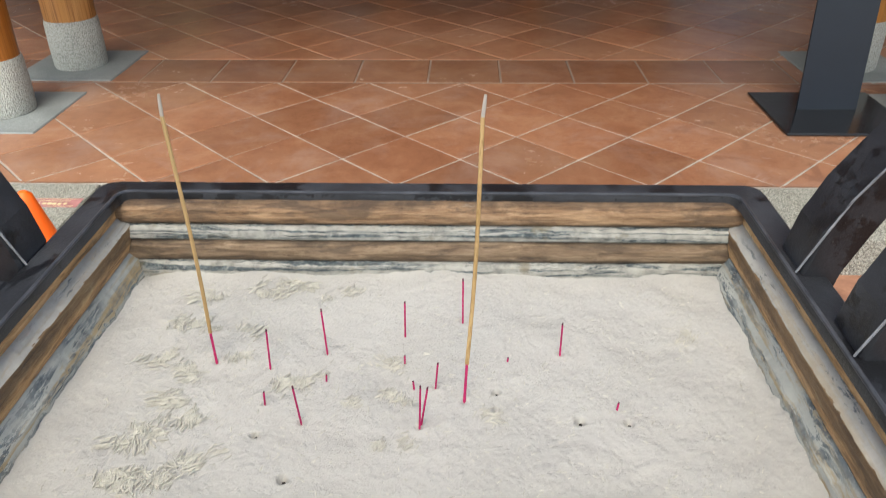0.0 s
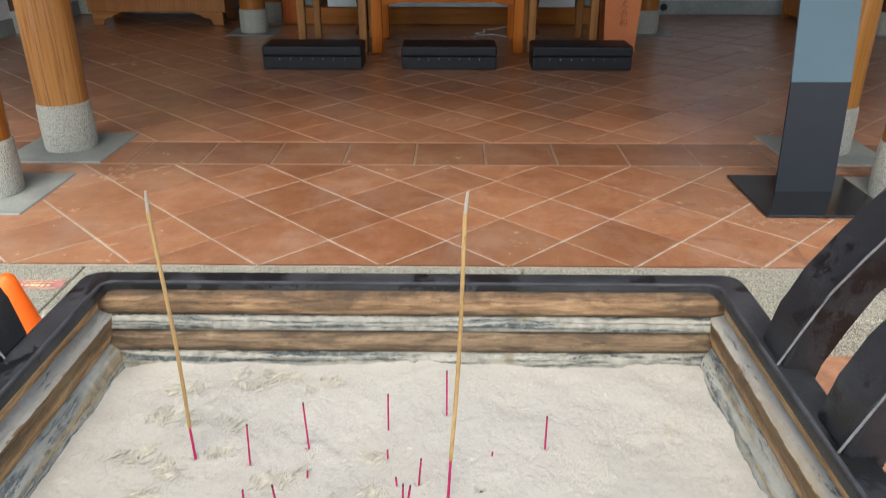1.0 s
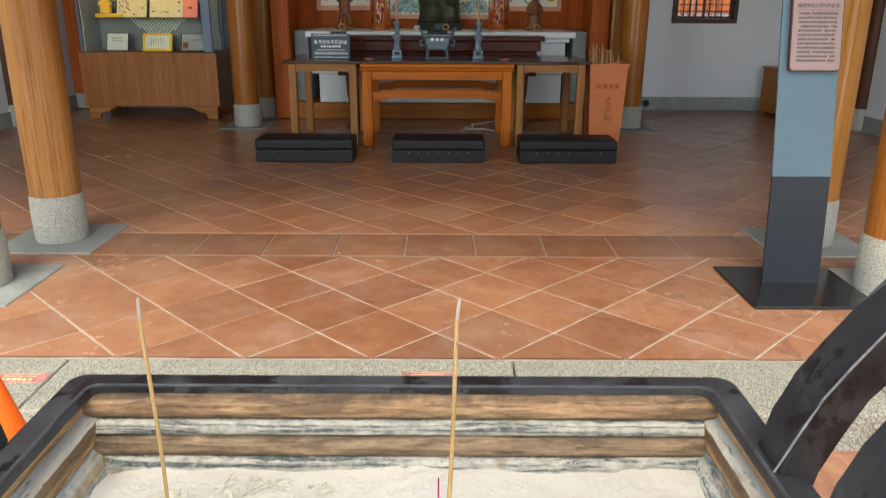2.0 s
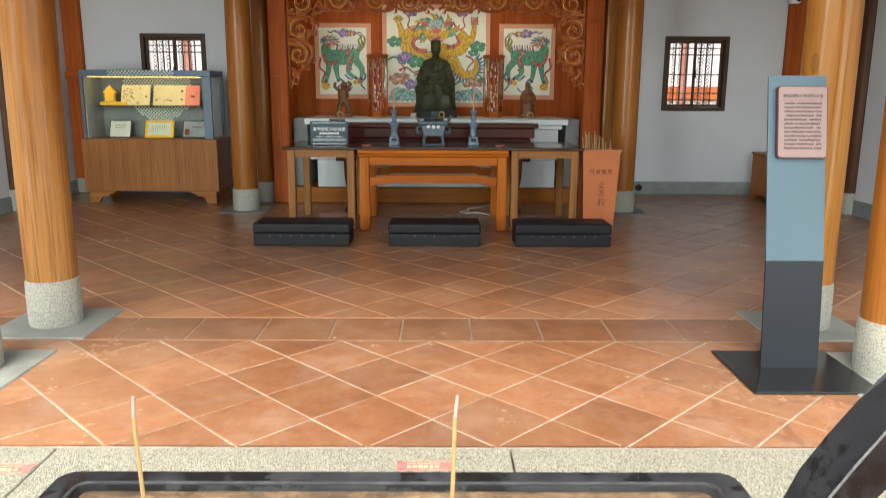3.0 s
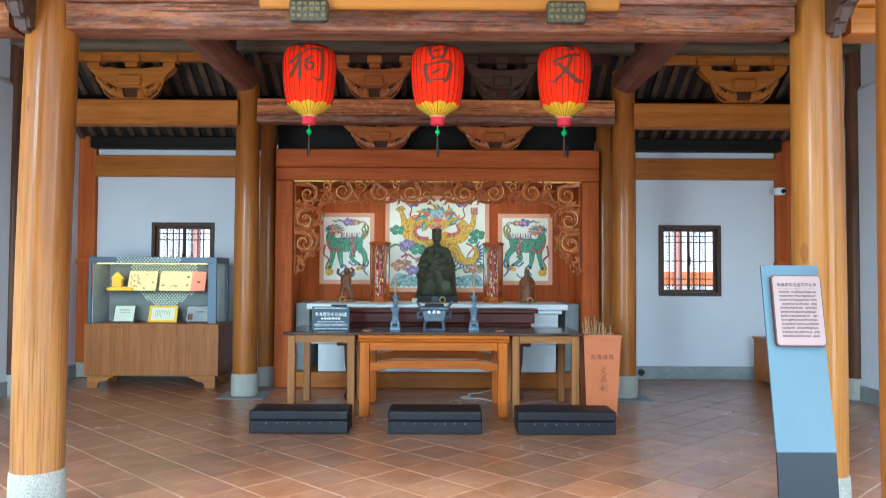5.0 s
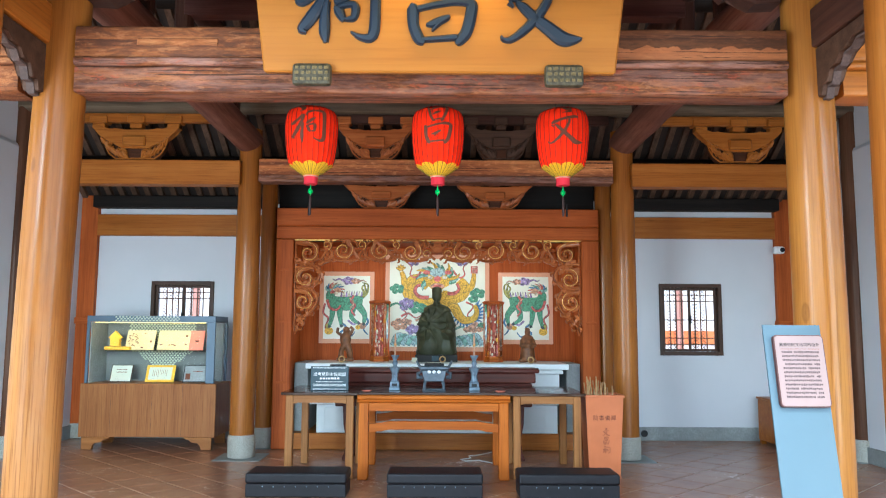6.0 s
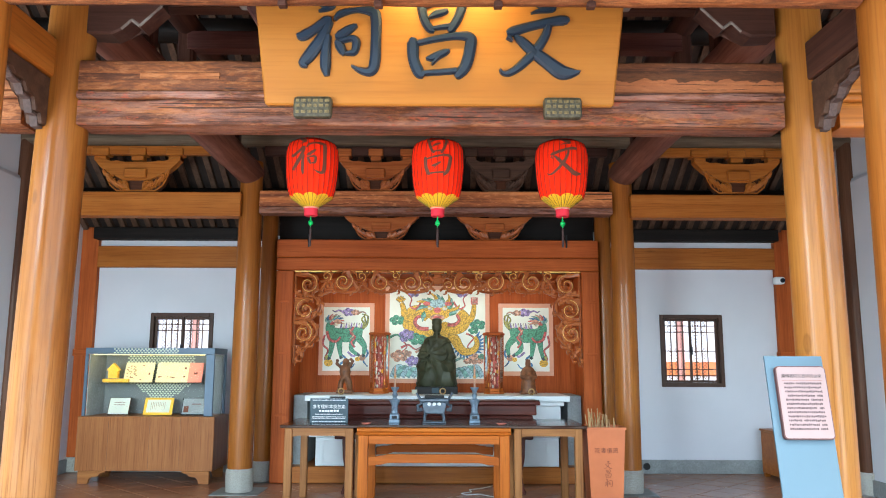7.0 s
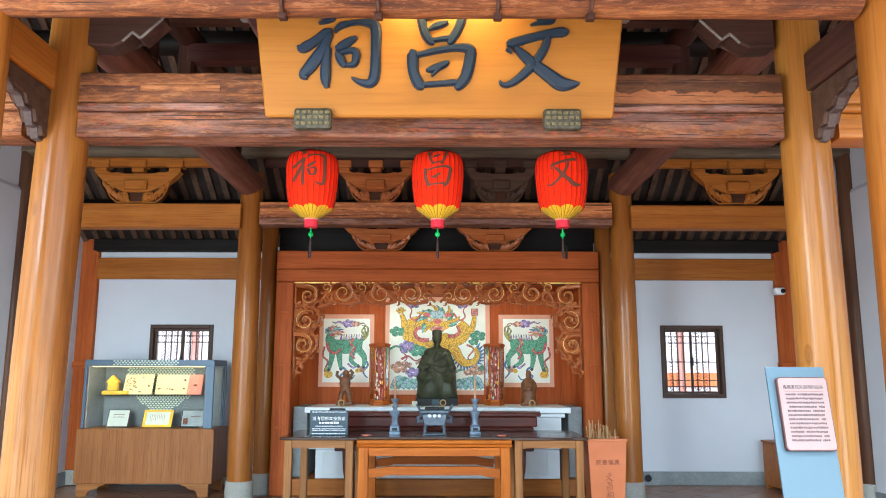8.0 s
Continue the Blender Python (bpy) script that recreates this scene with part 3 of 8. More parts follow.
def ledge_paint(name, scale, cut):
    """Ash-dusted ledge whose blue-black paint shows in ragged flakes."""
    n = Nodes(name)
    v = n.coords((1, 1, 1), offset=True)
    flake = n.noise(n.coords(scale), 1.0, 9, 0.72, 0.6)
    col = n.ramp(n.noise(v, 60, 6, 0.7), [(0.3, (0.2, 0.2, 0.18)), (0.5, (0.37, 0.36, 0.315)), (0.7, (0.49, 0.47, 0.42))])
    inner = n.ramp(n.noise(v, 140, 5, 0.7), [(0.32, (0.02, 0.027, 0.033)), (0.52, (0.09, 0.112, 0.118)), (0.68, (0.3, 0.31, 0.285))])
    col = n.mix(n.ramp(flake, [(cut, (0, 0, 0)), (cut + 0.045, (1, 1, 1))]), col, inner)
    col = n.mix(n.ramp(n.noise(v, 22, 6, 0.7), [(0.58, (0, 0, 0)), (0.68, (0.6, 0.6, 0.6))]), col, (0.19, 0.15, 0.075))
    n.colour(col)
    n.bsdf.inputs["Roughness"].default_value = 0.8
    n.bump(flake, 0.6, 0.004)
    return n.mat


M_LEDGE = ledge_paint("ash_dusted_ledge", (6, 6, 230), 0.495)


def dusty(name, tone, fleck, streak):
    """Ledge under a smooth skin of ash, with flecks of old blue-grey paint and a stain along it."""
    n = Nodes(name)
    v = n.coords((1, 1, 1))
    slow = n.noise(n.coords((30, 5, 30)), 1.0, 4, 0.55, 0.3)
    low, high = tuple(c * 0.8 for c in tone), tuple(c * 1.12 for c in tone)
    col = n.ramp(slow, [(0.3, low), (0.5, tone), (0.7, high)])
    col = n.mix(0.35, col, n.ramp(n.noise(v, 160, 5, 0.7), [(0.3, (0.75, 0.75, 0.75)), (0.6, (1.05, 1.05, 1.05))]), "MULTIPLY")
    line = n.noise(n.coords((90, 3, 120)), 1.0, 5, 0.6, 0.2)
    col = n.mix(n.ramp(line, [(0.5, (0, 0, 0)), (0.62, (streak, streak, streak))]), col, (0.36, 0.24, 0.09))
    chip = n.noise(n.coords((150, 17, 150)), 1.0, 9, 0.74, 0.5)
    zone = n.ramp(n.noise(n.coords((22, 8, 22)), 1.0, 4, 0.6), [(0.4, (0, 0, 0)), (0.55, (1, 1, 1))])
    spot = n.mix(1.0, n.ramp(chip, [(fleck, (0, 0, 0)), (fleck + 0.03, (0.85, 0.85, 0.85))]), zone, "MULTIPLY")
    col = n.mix(spot, col, n.ramp(n.noise(v, 90, 4, 0.7), [(0.4, (0.035, 0.05, 0.065)), (0.6, (0.16, 0.19, 0.2))]))
    n.colour(col)
    n.bsdf.inputs["Roughness"].default_value = 0.8
    n.bump(n.mix(0.5, chip, slow), 0.7, 0.004)
    return n.mat


M_DUSTY_LEDGE = dusty("ash_covered_ledge", (0.42, 0.4, 0.355), 0.57, 0.35)
M_LEDGE_Y = dusty("flaking_side_ledge", (0.43, 0.43, 0.38), 0.5, 0.75)


# ---- mesh tools ----
def part(name, bm, material, parent=None, label="", smooth=False, at=None):
    me = bpy.data.meshes.new(name)
    bmesh.ops.recalc_face_normals(bm, faces=bm.faces)
    if smooth:
        for f in bm.faces:
            f.smooth = True
        for e in bm.edges:
            if len(e.link_faces) == 2 and e.calc_face_angle(0) > 0.6:
                e.smooth = False
    bm.to_mesh(me)
    bm.free()
    me.materials.append(material)
    ob = new(name, me)
    if parent is not None:
        ob.parent = parent
    if at is not None:
        ob.location = at
    if label:
        ob["label"] = label
    return ob


def thing(name, label, category, at=(0, 0, 0), group="", kind="", turn=0.0):
    ob = new(name)
    ob.empty_display_size = 0.1
    ob.matrix_basis = pose(*at, 0, 0, turn)
    return tagged(ob, label, category, group, kind)


def box(bm, x0, x1, y0, y1, z0, z1, bevel=0.0, seg=1):
    vs = [bm.verts.new(p) for p in ((x0, y0, z0), (x1, y0, z0), (x1, y1, z0), (x0, y1, z0), (x0, y0, z1), (x1, y0, z1), (x1, y1, z1), (x0, y1, z1))]
    fs = [bm.faces.new([vs[i] for i in q]) for q in ((0, 3, 2, 1), (4, 5, 6, 7), (0, 1, 5, 4), (1, 2, 6, 5), (2, 3, 7, 6), (3, 0, 4, 7))]
    if bevel > 0:
        bmesh.ops.bevel(bm, geom=list({e for f in fs for e in f.edges}), offset=bevel, segments=seg, affect="EDGES", profile=0.5)
    return bm


def boxed(x0, x1, y0, y1, z0, z1, bevel=0.0, seg=1):
    return box(bmesh.new(), x0, x1, y0, y1, z0, z1, bevel, seg)


def lathe(bm, profile, seg=24, cx=0.0, cy=0.0, cap=True):
    """Turns a profile of (radius, height) round an upright axis."""
    rings = []
    for r, z in profile:
        rings.append([bm.verts.new((cx + r * math.cos(2 * math.pi * i / seg), cy + r * math.sin(2 * math.pi * i / seg), z)) for i in range(seg)])
    for a, b in zip(rings, rings[1:]):
        for i in range(seg):
            bm.faces.new((a[i], a[(i + 1) % seg], b[(i + 1) % seg], b[i]))
    if cap:
        bm.faces.new(list(reversed(rings[0])))
        bm.faces.new(rings[-1])
    return bm


def tube(bm, pts, radii, seg=8, flat=None):
    """A swept round bar through points; flat squeezes it along y."""
    pts = [Vector(p) for p in pts]
    if isinstance(radii, (int, float)):
        radii = [radii] * len(pts)
    rings, side = [], None
    for i, p in enumerate(pts):
        d = (pts[min(i + 1, len(pts) - 1)] - pts[max(i - 1, 0)]).normalized()
        if side is None:
            side = d.cross(Vector((0, 1, 0)) if abs(d.y) < 0.9 else Vector((1, 0, 0))).normalized()
        side = (side - d * side.dot(d)).normalized()
        up = d.cross(side)
        rings.append([bm.verts.new(p + radii[i] * (side * math.cos(2 * math.pi * k / seg) + up * math.sin(2 * math.pi * k / seg) * (flat or 1.0))) for k in range(seg)])
    for a, b in zip(rings, rings[1:]):
        for k in range(seg):
            bm.faces.new((a[k], a[(k + 1) % seg], b[(k + 1) % seg], b[k]))
    bm.faces.new(list(reversed(rings[0])))
    bm.faces.new(rings[-1])
    return bm


def prism(bm, outline, axis, lo, hi, bevel=0.0):
    """A closed outline (two coordinates in the plane across the axis) given thickness along the axis."""
    def at(a, b, c):
        return {"x": (c, a, b), "y": (a, c, b), "z": (a, b, c)}[axis]
    low = [bm.verts.new(at(a, b, lo)) for a, b in outline]
    high = [bm.verts.new(at(a, b, hi)) for a, b in outline]
    fs = [bm.faces.new(low), bm.faces.new(list(reversed(high)))]
    n = len(outline)
    for i in range(n):
        fs.append(bm.faces.new((low[i], high[i], high[(i + 1) % n], low[(i + 1) % n])))
    if bevel > 0:
        bmesh.ops.bevel(bm, geom=list({e for f in fs[:2] for e in f.edges}), offset=bevel, segments=1, affect="EDGES")
    return bm


def ball(bm, c, r, seg=12):
    """An ellipsoid round c with radii r."""
    m = Matrix.Translation(c) @ Matrix.Diagonal((*r, 1))
    bmesh.ops.create_uvsphere(bm, u_segments=seg, v_segments=max(6, seg * 2 // 3), radius=1.0, matrix=m)
    return bm


def letters(text, size, depth=0.004, heavy=0.0):
    """Characters of the built-in font as a mesh that stands in the xz plane, centred, facing -y."""
    curve = bpy.data.curves.new("letters", "FONT")
    curve.body, curve.size, curve.extrude, curve.offset = text, size, depth, heavy
    curve.align_x, curve.align_y = "CENTER", "CENTER"
    ob = bpy.data.objects.new("letters", curve)
    scene.collection.objects.link(ob)
    bpy.context.view_layer.update()
    me = bpy.data.meshes.new_from_object(ob.evaluated_get(bpy.context.evaluated_depsgraph_get()))
    bpy.data.objects.remove(ob)
    bm = bmesh.new()
    bm.from_mesh(me)
    bpy.data.meshes.remove(me)
    bmesh.ops.rotate(bm, verts=bm.verts, matrix=Matrix.Rotation(math.pi / 2, 3, "X"))
    if bm.verts:
        xs, zs = [v.co.x for v in bm.verts], [v.co.z for v in bm.verts]
        bmesh.ops.translate(bm, verts=bm.verts, vec=(-(min(xs) + max(xs)) / 2, 0, -(min(zs) + max(zs)) / 2))
    return bm


# ---- setting: walls, ground, roof ----
def structure(name, bm, material, label, category, smooth=False):
    return tagged(part(name, bm, material, None, smooth=smooth), label, category, kind="structure")


WALL_Y, SIDE_X = 10.5, 4.95
WIN_Z0, WIN_Z1 = 1.142, 2.122

bm = boxed(-14, 14, -16, 2.46, -0.30, -0.154)
structure("ground", bm, M_GROUND, "worn reddish courtyard paving in front of the hall", "ground")
bm = boxed(-40, 40, 10.8, 60, -0.35, -0.25)
structure("ground_behind", bm, M_GROUND, "plain ground behind the hall", "ground")
structure("wall_courtyard", boxed(-14, 14, -16.3, -16, -0.3, 3.0), M_WALL, "plain white courtyard wall opposite the hall", "wall")
facade = structure("wall_garden", boxed(-12, 12, 18.0, 18.3, -0.3, 3.6), M_WALL, "white neighbouring wall with coral posts seen through the windows", "wall")
part("coral_band", boxed(-12, 12, 17.96, 17.998, 1.18, 1.5), M_PEACH, facade, "coral painted band")
part("grey_band", boxed(-12, 12, 17.96, 17.998, 0.3, 0.75), M_SKIRT, facade, "grey lower band")
for i in range(-9, 10):
    part("coral_post", boxed(i * 0.95 - 0.07, i * 0.95 + 0.07, 17.9, 17.958, -0.2, 3.4), M_ROSE, facade, "dull rose post")


def wall_with_window(name, x0, x1, wx0, wx1):
    """A stretch of the rear wall with one real opening."""
    bm = bmesh.new()
    box(bm, x0, wx0, WALL_Y, WALL_Y + 0.3, 0, 3.5)
    box(bm, wx1, x1, WALL_Y, WALL_Y + 0.3, 0, 3.5)
    box(bm, wx0, wx1, WALL_Y, WALL_Y + 0.3, 0, WIN_Z0)
    box(bm, wx0, wx1, WALL_Y, WALL_Y + 0.3, WIN_Z1, 3.5)
    return structure(name, bm, M_WALL, "white plastered rear wall of the side bay", "wall")


wall_with_window("wall_rear_left", -SIDE_X - 0.3, -2.1, -3.92, -3.06)
wall_with_window("wall_rear_right", 2.1, SIDE_X + 0.3, 3.075, 3.932)
structure("wall_rear_centre", boxed(-2.1, 2.1, 10.9, 11.1, 0, 3.5), M_WALL, "white wall behind the shrine recess", "wall")
for side, name in ((-1, "wall_west"), (1, "wall_east")):
    bm = boxed(min(side * SIDE_X, side * 5.25), max(side * SIDE_X, side * 5.25), 4.2, WALL_Y, 0, 5.0)
    out = [(side * SIDE_X, 3.585), (side * SIDE_X, 0.0), (side * (SIDE_X + 0.02), 0.0), (side * (SIDE_X + 0.02), 3.63)]
    prism(bm, [(a - side * 0.045, z) for a, z in out], "y", 4.2, WALL_Y)
    structure(name, bm, M_WALL, "white plastered side wall of the hall, thicker below a sloping ledge", "wall")
    bm = boxed(min(side * (SIDE_X - 0.07), side * (SIDE_X - 0.046)), max(side * (SIDE_X - 0.07), side * (SIDE_X - 0.046)), 4.2, WALL_Y - 0.03, 0.002, 0.18, 0.004)
    structure("baseboard_" + name[5:], bm, M_SKIRT, "grey stone wall base", "baseboard")
structure("baseboard_rear_left", boxed(-SIDE_X + 0.03, -2.3, WALL_Y - 0.03, WALL_Y - 0.002, 0.002, 0.18, 0.004), M_SKIRT, "grey stone wall base", "baseboard")
structure("baseboard_rear_right", boxed(2.3, SIDE_X - 0.03, WALL_Y - 0.03, WALL_Y - 0.002, 0.002, 0.18, 0.004), M_SKIRT, "grey stone wall base", "baseboard")

# roof: two slopes of dark boards
RIDGE_Y, RIDGE_Z = 6.5, 5.75


def roof_z(y):
    if y > RIDGE_Y:
        return RIDGE_Z - (y - RIDGE_Y) * (RIDGE_Z - 3.22) / (10.4 - RIDGE_Y)
    if y > 3.7:
        return RIDGE_Z - (RIDGE_Y - y) * (RIDGE_Z - 3.62) / (RIDGE_Y - 3.7)
    return 3.62 - (3.7 - y) * 0.35


bm = bmesh.new()
for y0, y1 in ((2.75, 3.7), (3.7, RIDGE_Y), (RIDGE_Y, 11.6)):
    prism(bm, [(y0, roof_z(y0) + 0.12), (y1, roof_z(y1) + 0.12), (y1, roof_z(y1) + 0.2), (y0, roof_z(y0) + 0.2)], "x", -6.2, 6.2)
structure("ceiling", bm, M_ROOF, "dark boarded underside of the tiled roof", "ceiling")
bm = bmesh.new()
for y0, y1 in ((2.7, 3.7), (3.7, RIDGE_Y), (RIDGE_Y, 11.5)):
    x = -5.4
    while x < 5.4:
        prism(bm, [(y0, roof_z(y0) + 0.05), (y1, roof_z(y1) + 0.05), (y1, roof_z(y1) + 0.118), (y0, roof_z(y0) + 0.118)], "x", x - 0.035, x + 0.035)
        x += 0.178
tagged(part("rafters", bm, M_RAFTER), "rows of dark rafters under the roof", "rafters", kind="stuff")


# ---- windows ----
def window(name, x0, x1):
    w = thing(name, "brown wooden lattice window with two sliding leaves", "window", ((x0 + x1) / 2, WALL_Y, WIN_Z0), kind="structure")
    hw, h = (x1 - x0) / 2, WIN_Z1 - WIN_Z0
    bm = bmesh.new()
    for a, b, c, d in ((-hw, -hw + 0.05, 0, h), (hw - 0.05, hw, 0, h), (-hw + 0.05, hw - 0.05, 0, 0.055), (-hw + 0.05, hw - 0.05, h - 0.055, h)):
        box(bm, a, b, -0.03, 0.12, c, d, 0.004)
    part("window_frame", bm, M_FRAME, w)
    for s in (-1, 1):
        lx0, lx1 = (-hw + 0.052, 0.012) if s < 0 else (-0.012, hw - 0.052)
        ly = 0.02 if s < 0 else 0.052
        bm = bmesh.new()
        for a, b, c, d in ((lx0, lx0 + 0.03, 0.057, h - 0.057), (lx1 - 0.03, lx1, 0.057, h - 0.057), (lx0 + 0.03, lx1 - 0.03, 0.057, 0.09), (lx0 + 0.03, lx1 - 0.03, h - 0.09, h - 0.057)):
            box(bm, a, b, ly, ly + 0.028, c, d, 0.002)
        leaf = part("window_leaf", bm, M_FRAME, w)
        part("pane", boxed(lx0 + 0.03, lx1 - 0.03, ly + 0.012, ly + 0.016, 0.1, h - 0.1), M_GLASS, leaf).visible_shadow = False
    # narrow diamond screens between the bars, three to a leaf
    lo, hi = 0.088, h - 0.088
    for s in (-1, 1):
        for u in ((0.04, 0.36, 0.68) if s < 0 else (0.02, 0.16, 0.5)):
            wide = hw - 0.16
            xa = (-hw + 0.115 + u * wide) if s < 0 else (0.035 + u * wide)
            xb, bm = xa + 0.052, bmesh.new()
            z = lo
            while z < hi:
                for za, zb in ((z, z + 0.045), (z + 0.045, z)):
                    tube(bm, [(xa, 0.072, min(za, hi)), (xb, 0.072, min(zb, hi))], 0.0038, 4)
                z += 0.045
            part("diamond_screen", bm, M_FRAME, w, "fine diamond screen")
    # lattice bars outside the leaves: doubled near head and foot, single across the middle
    for s in (-1, 1):
        for u in (0.2, 0.47, 0.74):
            x = s * (0.03 + u * (hw - 0.13))
            part("lattice_bar", boxed(x - 0.007, x + 0.007, 0.09, 0.105, 0.057, h - 0.057), M_FRAME, w)
    for z in (0.15, 0.235, h / 2 - 0.005, h - 0.235, h - 0.15):
        part("lattice_bar", boxed(-hw + 0.052, hw - 0.052, 0.084, 0.089, z - 0.008, z + 0.008), M_FRAME, w)
    bm = boxed(-0.02, 0.015, -0.005, 0.019, h * 0.44, h * 0.56, 0.004)
    part("latch", bm, M_BLACK, w)
    return w


window("window_1", -3.92, -3.06)
window("window_2", 3.075, 3.932)


outlet = thing("drain_outlet", "round dark drain outlet in the grey wall base", "pipe outlet", (2.82, WALL_Y - 0.031, 0.096))
part("pipe", tube(bmesh.new(), [(0, 0.02, 0), (0, -0.012, 0)], 0.044, 20), M_BLACK, outlet)
part("rim", tube(bmesh.new(), [(0.044 * math.cos(0.35 * k), -0.012, 0.044 * math.sin(0.35 * k)) for k in range(19)], 0.004, 6), M_POST, outlet)

# ---- columns ----
def column(x, y, r, top, stone_r, stone_h, pad, label, group, timber=None, lean=0.0, taper=0.06):
    """lean is the shift of the shaft's head from its foot; taper the share of the radius lost at the head."""
    c = thing("column", label, "column", (x, y, 0), group)
    bm, rings, seg = bmesh.new(), [], 40
    for i in range(19):
        f = i / 18
        rr = r * (0.975 + 0.03 * math.sin(math.pi * min(1, f * 1.2)) - taper * f * f)
        ox = lean * max(0.0, f - 0.1) ** 1.5
        rings.append([bm.verts.new((ox + rr * math.cos(2 * math.pi * k / seg), rr * math.sin(2 * math.pi * k / seg), stone_h - 0.004 + f * (top - stone_h))) for k in range(seg)])
    for p, q in zip(rings, rings[1:]):
        for k in range(seg):
            bm.faces.new((p[k], p[(k + 1) % seg], q[(k + 1) % seg], q[k]))
    bm.faces.new(list(reversed(rings[0])))
    bm.faces.new(rings[-1])
    part("shaft", bm, timber or M_COL, c, "glossy varnished honey-coloured pine shaft", smooth=True)
    bm = bmesh.new()
    lathe(bm, [(stone_r * 0.97, 0.008), (stone_r, 0.02), (stone_r * 1.015, stone_h * 0.5), (stone_r * 1.0, stone_h - 0.02), (stone_r * 0.97, stone_h)], 36)
    part("stone_base", bm, M_GRANITE, c, "rough grey granite drum", smooth=True)
    part("plinth", boxed(-pad, pad, -pad, pad, -0.05, 0.007, 0.005), M_PAD, c, "square worn granite slab")
    return c


FRONT_Y, EAVE_Y, REAR_X, REAR_Y = 4.52, 3.72, 2.225, 8.97
for s in (-1, 1):
    column(-2.285 if s < 0 else 2.303, FRONT_Y, 0.148, 4.3, 0.152, 0.29, 0.3, "tall varnished pine column on a granite drum", "main hall columns", M_COL_FRONT if s < 0 else M_COL_PALE, 0.085 if s < 0 else -0.025, 0.06 if s < 0 else 0.11)
    column(-2.335 if s < 0 else 2.356, EAVE_Y, 0.15, 3.7, 0.155, 0.29, 0.3, "tall varnished pine eave column on a granite drum", "eave columns", None, 0.04 if s < 0 else 0.0)
    column(s * REAR_X, REAR_Y, 0.143, 3.85, 0.155, 0.26, 0.27, "varnished pine column beside the shrine", "main hall columns")
    column(s * 2.15, 9.72, 0.108, 3.5, 0.118, 0.25, 0.15, "slim varnished pine column beside the shrine", "shrine columns")
    column(s * 4.908, 8.87, 0.096, 4.2, 0.115, 0.25, 0.13, "dark smoke-stained column set into the side wall", "side wall columns", M_COL_OLD)
    post = thing("wall_post", "square brown timber post in the corner of the rear wall", "post", (s * 4.81, WALL_Y, 0), "corner posts")
    part("post", boxed(-0.135, 0.135, -0.09, -0.003, 0.2, 3.3, 0.006), M_SHR_Z, post)
    part("stone_base", boxed(-0.145, 0.145, -0.11, -0.035, 0.005, 0.2, 0.008), M_GRANITE, post)
    part("collar", boxed(-0.15, 0.15, -0.13, -0.002, 1.53, 1.62, 0.008), M_SHR_X, post)


# ---- beams ----
def beam(name, material, label, x0, x1, y0, y1, z0, z1, bevel=0.02, group="", seg=2):
    c = ((x0 + x1) / 2, (y0 + y1) / 2, (z0 + z1) / 2)
    bm = boxed(x0 - c[0], x1 - c[0], y0 - c[1], y1 - c[1], z0 - c[2], z1 - c[2], bevel, seg)
    return tagged(part(name, bm, material, at=c), label, "beam", group)


def round_beam(name, material, label, p0, p1, r, group=""):
    c = (Vector(p0) + Vector(p1)) / 2
    n = 12
    pts = [Vector(p0).lerp(Vector(p1), i / n) - c for i in range(n + 1)]
    bm = tube(bmesh.new(), pts, [r * (1 + 0.03 * math.sin(i * 2.3)) for i in range(n + 1)], 20)
    return tagged(part(name, bm, material, smooth=True, at=c), label, "beam", group)


def hewn(h, half, z0, z1, r, rough):
    """A long timber whose arrises are knocked about and whose faces are not quite flat."""
    ring_ = []
    for cy_, cz_, a0 in ((-half + r, z0 + r, 180), (half - r, z0 + r, 270), (half - r, z1 - r, 0), (-half + r, z1 - r, 90)):
        ring_ += [(cy_ + r * math.cos(radians(a0 + 30 * k)), cz_ + r * math.sin(radians(a0 + 30 * k))) for k in range(4)]
    ring_ += [(-half, z0 + r + (z1 - z0 - 2 * r) * f) for f in (0.8, 0.6, 0.4, 0.2)]
    bm, rows, n = bmesh.new(), [], int(h * 90)
    cz_ = (z0 + z1) / 2
    for i in range(n + 1):
        x = -h + 2 * h * i / n
        row = []
        for y, z in ring_:
            p = Vector((x, y, z))
            corner = min(1.0, abs(z - cz_) / ((z1 - z0) / 2)) ** 3
            dent = rough * (0.5 * noise.noise(Vector((x * 2, y * 9, z * 9))) + 0.35 * noise.noise(Vector((x * 11, y * 30, z * 30)))) - rough * corner * max(0.0, noise.noise(Vector((x * 7, y * 5, z * 12))) - 0.15) * 1.6
            k = 1 + dent / half
            row.append(bm.verts.new((x, y * k, cz_ + (z - cz_) * (1 + dent * corner / (z1 - z0)))))
        rows.append(row)
    m = len(ring_)
    for p, q in zip(rows, rows[1:]):
        for k in range(m):
            bm.faces.new((p[k], p[(k + 1) % m], q[(k + 1) % m], q[k]))
    bm.faces.new(rows[0])
    bm.faces.new(rows[-1])
    return bm


def front_beam(x0, x1, low, edge, high, label, repair=None):
    """Upper and lower beam with a moulded step between."""
    t = thing("front_beam", label, "beam", ((x0 + x1) / 2, FRONT_Y, 2.855), "front beams")
    h = (x1 - x0) / 2
    for name, half, z0, z1, round_, mat, rough in (("lower_beam", 0.11, 0.0, 0.157, 0.015, low, 0.006), ("moulding", 0.135, 0.158, 0.206, 0.018, edge, 0.005), ("upper_beam", 0.12, 0.208, 0.405, 0.024, high, 0.008)):
        part(name, hewn(h, half, z0, z1, round_, rough), mat, t, smooth=True)
    if repair:
        part("repair_strip", boxed(repair[0], repair[1], -0.1275, -0.11, 0.281, 0.322, 0.003), M_BEAM_WORN, t, "paler strip let into the beam")


